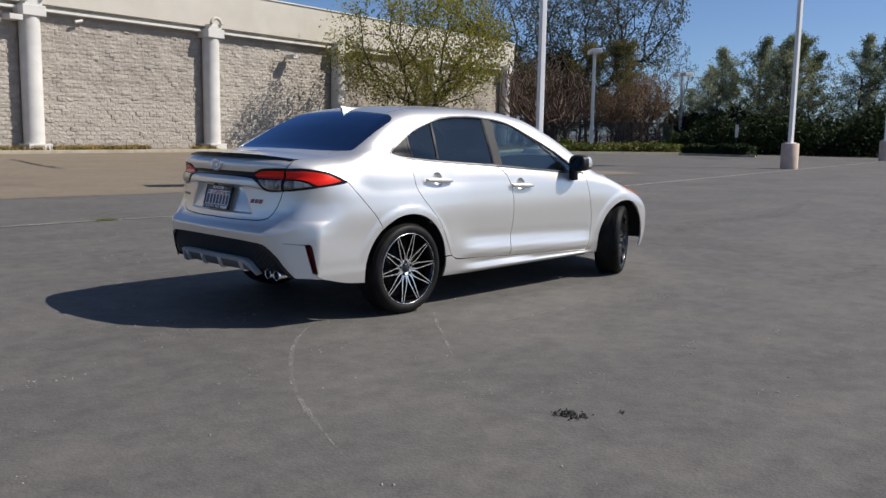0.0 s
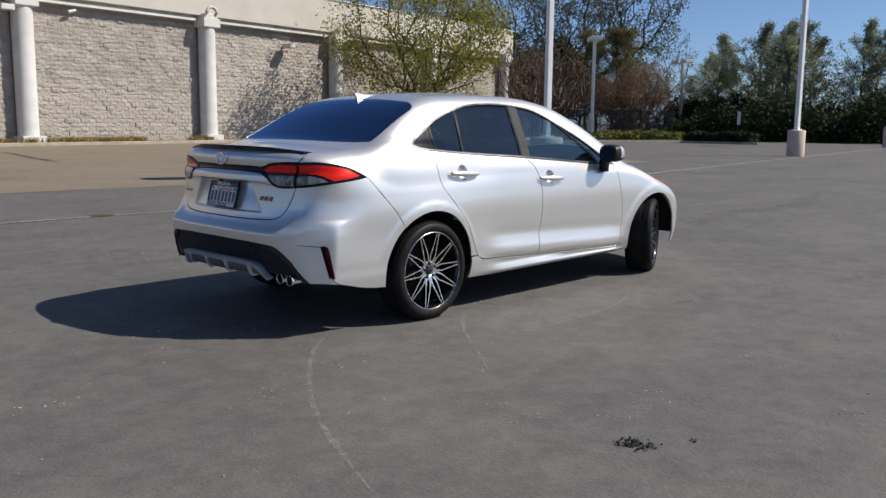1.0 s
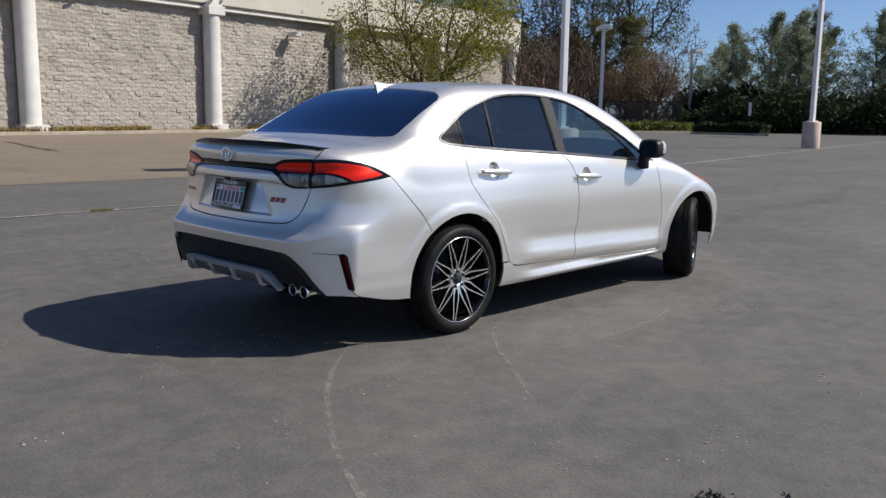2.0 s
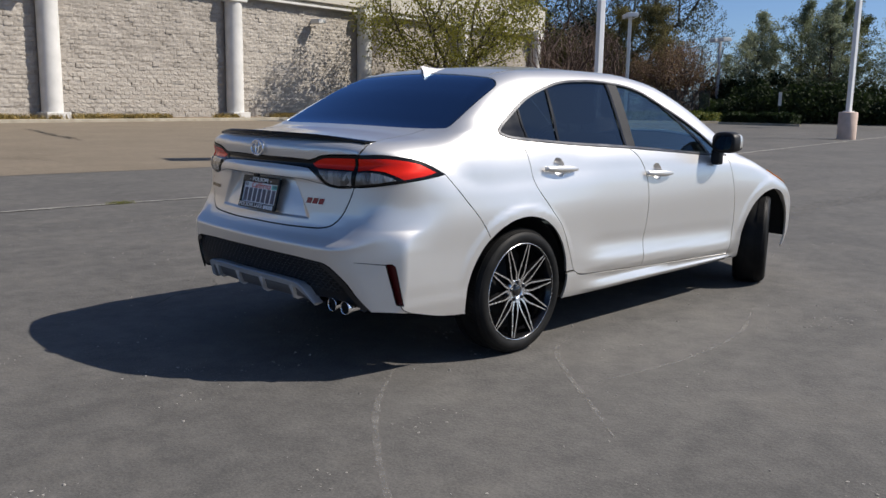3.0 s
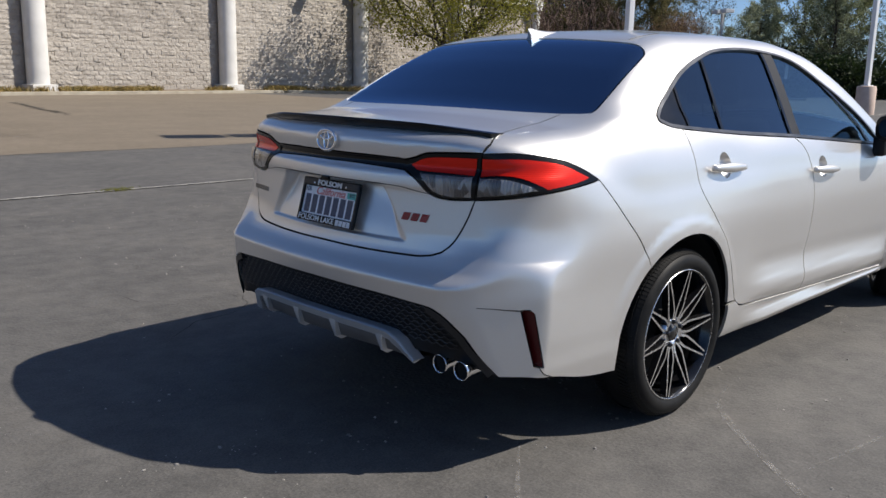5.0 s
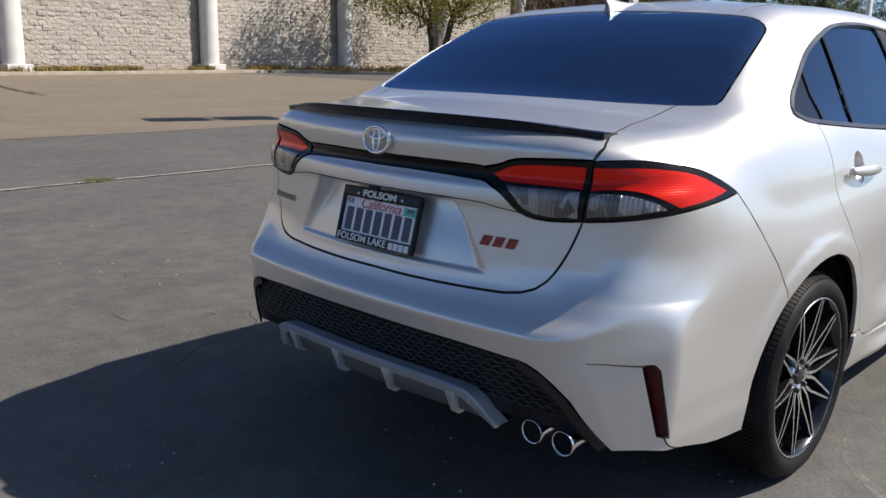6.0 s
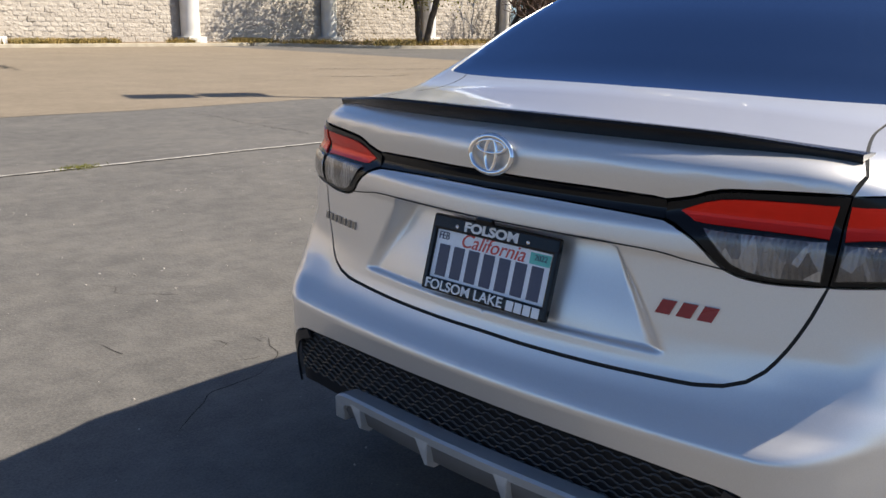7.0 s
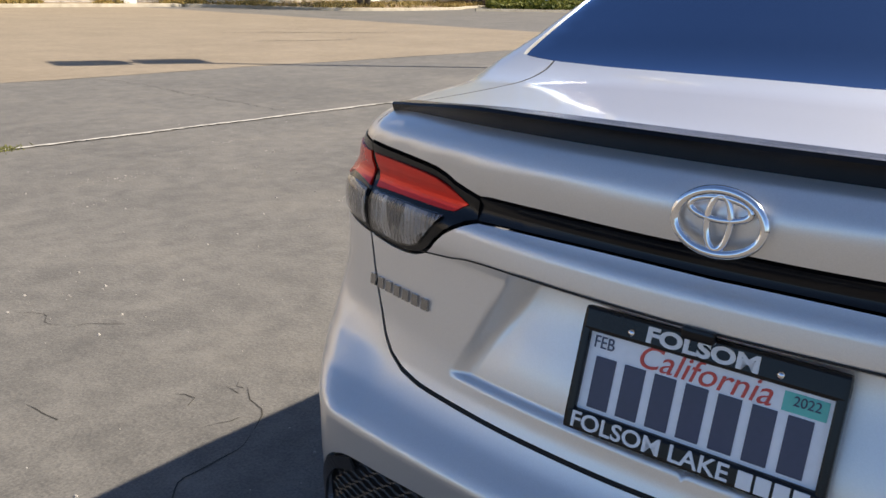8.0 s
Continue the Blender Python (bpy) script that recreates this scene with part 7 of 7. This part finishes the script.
def ribbon(name, label, points, wide, material, z=0.006, rough=0.0, category="mark"):
    p = catmull(points, 0.03)
    t = np.gradient(p, axis=0)
    n = np.stack([-t[:, 1], t[:, 0]], -1) / np.linalg.norm(t, axis=1)[:, None]
    v = []
    for i, (c, m) in enumerate(zip(p, n)):
        w = wide * (0.6 + 0.8 * abs(noise.noise((c[0] * 6, c[1] * 6, 1)))) * min(1, 4 * i / len(p) + 0.15, 4 * (len(p) - i) / len(p) + 0.15)
        c = c + m * rough * noise.noise((c[0] * 9, c[1] * 9, 4))
        v += [(*(c + m * w / 2), z), (*(c - m * w / 2), z)]
    return tagged(mesh_ob(name, v, [(2 * i, 2 * i + 1, 2 * i + 3, 2 * i + 2) for i in range(len(p) - 1)], material), label, category, kind="structure")


ribbon("tyre_scuff_1", "pale curved tyre scuff on the asphalt", [(-0.60, -0.60), (-1.05, -0.98), (-1.38, -1.38), (-1.60, -1.70), (-1.74, -1.95), (-1.88, -2.25), (-2.05, -2.65)], 0.034, SCUFF, 0.0020)
ribbon("tyre_scuff_2", "pale curved tyre scuff on the asphalt", [(0.45, -0.86), (0.20, -0.95), (-0.10, -1.25), (-0.40, -1.62), (-0.60, -1.86)], 0.034, SCUFF, 0.0026)
ribbon("tyre_scuff_3", "pale curved tyre scuff on the asphalt", [(1.9, -1.2), (1.2, -1.45), (0.5, -1.5), (-0.1, -1.42)], 0.03, SCUFF, 0.0023)
ribbon("crack_1", "thin dark crack between the paint line and the tan paving", [(4.2, 10.3), (4.3, 9.3), (4.15, 7.9), (4.15, 7.1), (4.08, 6.3)], 0.014, CRACK, 0.002, 0.10)
ribbon("crack_8", "dark open joint along the white line", [(-6.0, 6.17), (-3.0, 6.165), (0.0, 6.17), (2.5, 6.165), (5.0, 6.17), (9.0, 6.165)], 0.010, CRACK, 0.0095, 0.05)
ribbon("crack_2", "short dark crack in the asphalt", [(-0.25, 1.735), (-0.30, 1.655), (-0.325, 1.585), (-0.375, 1.526), (-0.42, 1.497)], 0.005, CRACK, 0.0014, 0.03)
ribbon("crack_6", "short dark crack in the asphalt", [(-0.295, 1.79), (-0.297, 1.755), (-0.305, 1.72)], 0.004, CRACK, 0.0015, 0.02)
ribbon("crack_7", "short dark crack in the asphalt", [(-0.42, 1.50), (-0.50, 1.46), (-0.60, 1.432), (-0.71, 1.43), (-0.79, 1.38), (-0.96, 1.24)], 0.007, CRACK, 0.0014, 0.02)
for k, line in enumerate(([(-0.445, 1.87), (-0.43, 1.80), (-0.455, 1.765)], [(-0.41, 2.93), (-0.38, 2.82), (-0.40, 2.67)], [(-0.36, 2.59), (-0.275, 2.593), (-0.213, 2.50)],
                          [(-0.78, 2.146), (-0.766, 2.088), (-0.775, 1.977)], [(-0.51, 1.608), (-0.456, 1.622), (-0.40, 1.597)], [(-0.24, 1.80), (-0.272, 1.765), (-0.262, 1.74)])):
    ribbon("crack_%d" % (9 + k), "short broken crack in the asphalt", line, 0.0042, CRACK, 0.0016, 0.05)
ribbon("crack_3", "dark crack in the tan paving", [(12.2, 18.2), (13.6, 17.8), (15.3, 16.9), (17.5, 16.4)], 0.10, CRACK, 0.010, 0.2)
ribbon("crack_4", "dark crack in the tan paving", [(10.8, 15.3), (12.4, 14.7), (13.8, 14.6)], 0.07, CRACK, 0.010, 0.2)
ribbon("crack_5", "dark crack in the tan paving", [(7.9, 28.5), (7.5, 27.6), (6.8, 23.5), (6.2, 20.0)], 0.16, CRACK, 0.010, 0.4)
ribbon("stain_1", "dark stain on the tan paving", [(0.5, 15.5), (2.4, 14.2), (2.9, 13.1)], 0.8, STAIN, 0.012)
ribbon("stain_2", "dark water stain on the asphalt", [(6.0, 0.5), (8.0, 0.9), (10.0, 0.8), (13.0, 1.6)], 0.5, STAIN, 0.007)
ribbon("stain_3", "dark stain on the asphalt", [(3.4, -2.2), (4.2, -2.35), (5.2, -2.3)], 0.22, STAIN, 0.007)
ribbon("stain_4", "dark stain on the asphalt", [(8.5, -1.2), (10.5, -1.0), (12.5, -1.3)], 0.6, STAIN, 0.0072)

rng = np.random.RandomState(9)
for _ in range(14):
    u, v0 = rng.uniform(15.5, 26), rng.uniform(-6.8, -2.0)
    a, length = rng.uniform(0, 6.28), rng.uniform(0.8, 2.2)
    bm = bmesh.new()
    p, pts = Vector((u, v0, 0.20)), []
    for i in range(6):
        pts.append(SITE @ p)
        p = p + Vector((math.cos(a), math.sin(a) * 0.4, rng.uniform(-0.02, 0.10))) * length / 6
        a += rng.normal(0, 0.25)
    tube(bm, pts, [0.03, 0.026, 0.022, 0.018, 0.012, 0.006], 5)
    tube(bm, [pts[2], pts[2] + Vector((rng.normal(0, 0.3), rng.normal(0, 0.3), 0.3))], [0.016, 0.005], 4)
    tagged(part("fallen_branch", bm, BARK, None), "dry fallen branch lying in the planting bed", "branch", "fallen branches")

# ---- wall blocks of the nearest bay, laid one by one over the joined courses
def block_mesh(seed):
    r = np.random.RandomState(seed)
    nx, nz, w, h = 5, 3, 0.4034, 0.2002
    vv, ff = [], []
    out = 0.055 * r.uniform() ** 4
    for j in range(nz + 1):
        for i in range(nx + 1):
            rim = i in (0, nx) or j in (0, nz)
            lump = noise.noise((seed * 7.3 + i * 0.13, 0, j * 0.22)), noise.noise((seed * 3.1 + i * 0.4, 5, j * 0.6))
            d = 0.036 + 0.75 * out + 0.022 * lump[0] + 0.018 * lump[1] + r.uniform(-0.004, 0.004)
            d = max(d - 0.008, 0.012) if rim else d + 0.004 + r.uniform(-0.009, 0.009)
            vv.append((w * (i / nx - 0.5) + (0 if rim else r.uniform(-0.02, 0.02)), -d, h * (j / nz - 0.5) + (0 if rim else r.uniform(-0.014, 0.014))))
    ff = [(j * 6 + i, j * 6 + i + 1, j * 6 + i + 7, j * 6 + i + 6) for j in range(nz) for i in range(nx)]
    k = len(vv)
    ring = [*range(0, 6), 11, 17, *range(23, 17, -1), 12, 6]
    vv += [(vv[i][0], 0.02, vv[i][2]) for i in ring]
    ff += [(ring[a], k + a, k + (a + 1) % len(ring), ring[(a + 1) % len(ring)]) for a in range(len(ring))]
    me = bpy.data.meshes.new("block")
    me.from_pydata(vv, [], ff)
    me.materials.append(BLOCK)
    me.update()
    return me


kinds = [block_mesh(s) for s in range(24)]
rng = np.random.RandomState(3)
for r in range(0, 13):
    u = 0.40 + 0.2032 + (0.2032 if r % 2 == 0 else 0.0)
    while u + 0.2032 < BAY - 0.40:
        b = new("block", kinds[rng.randint(24)])
        b.parent = building
        b.matrix_basis = Matrix.Translation((u, WALL_Y + 0.06, (r + 0.5) * 0.2032)) @ Matrix.Diagonal((rng.choice((-1, 1)), 1, 1, 1))
        u += 0.4064
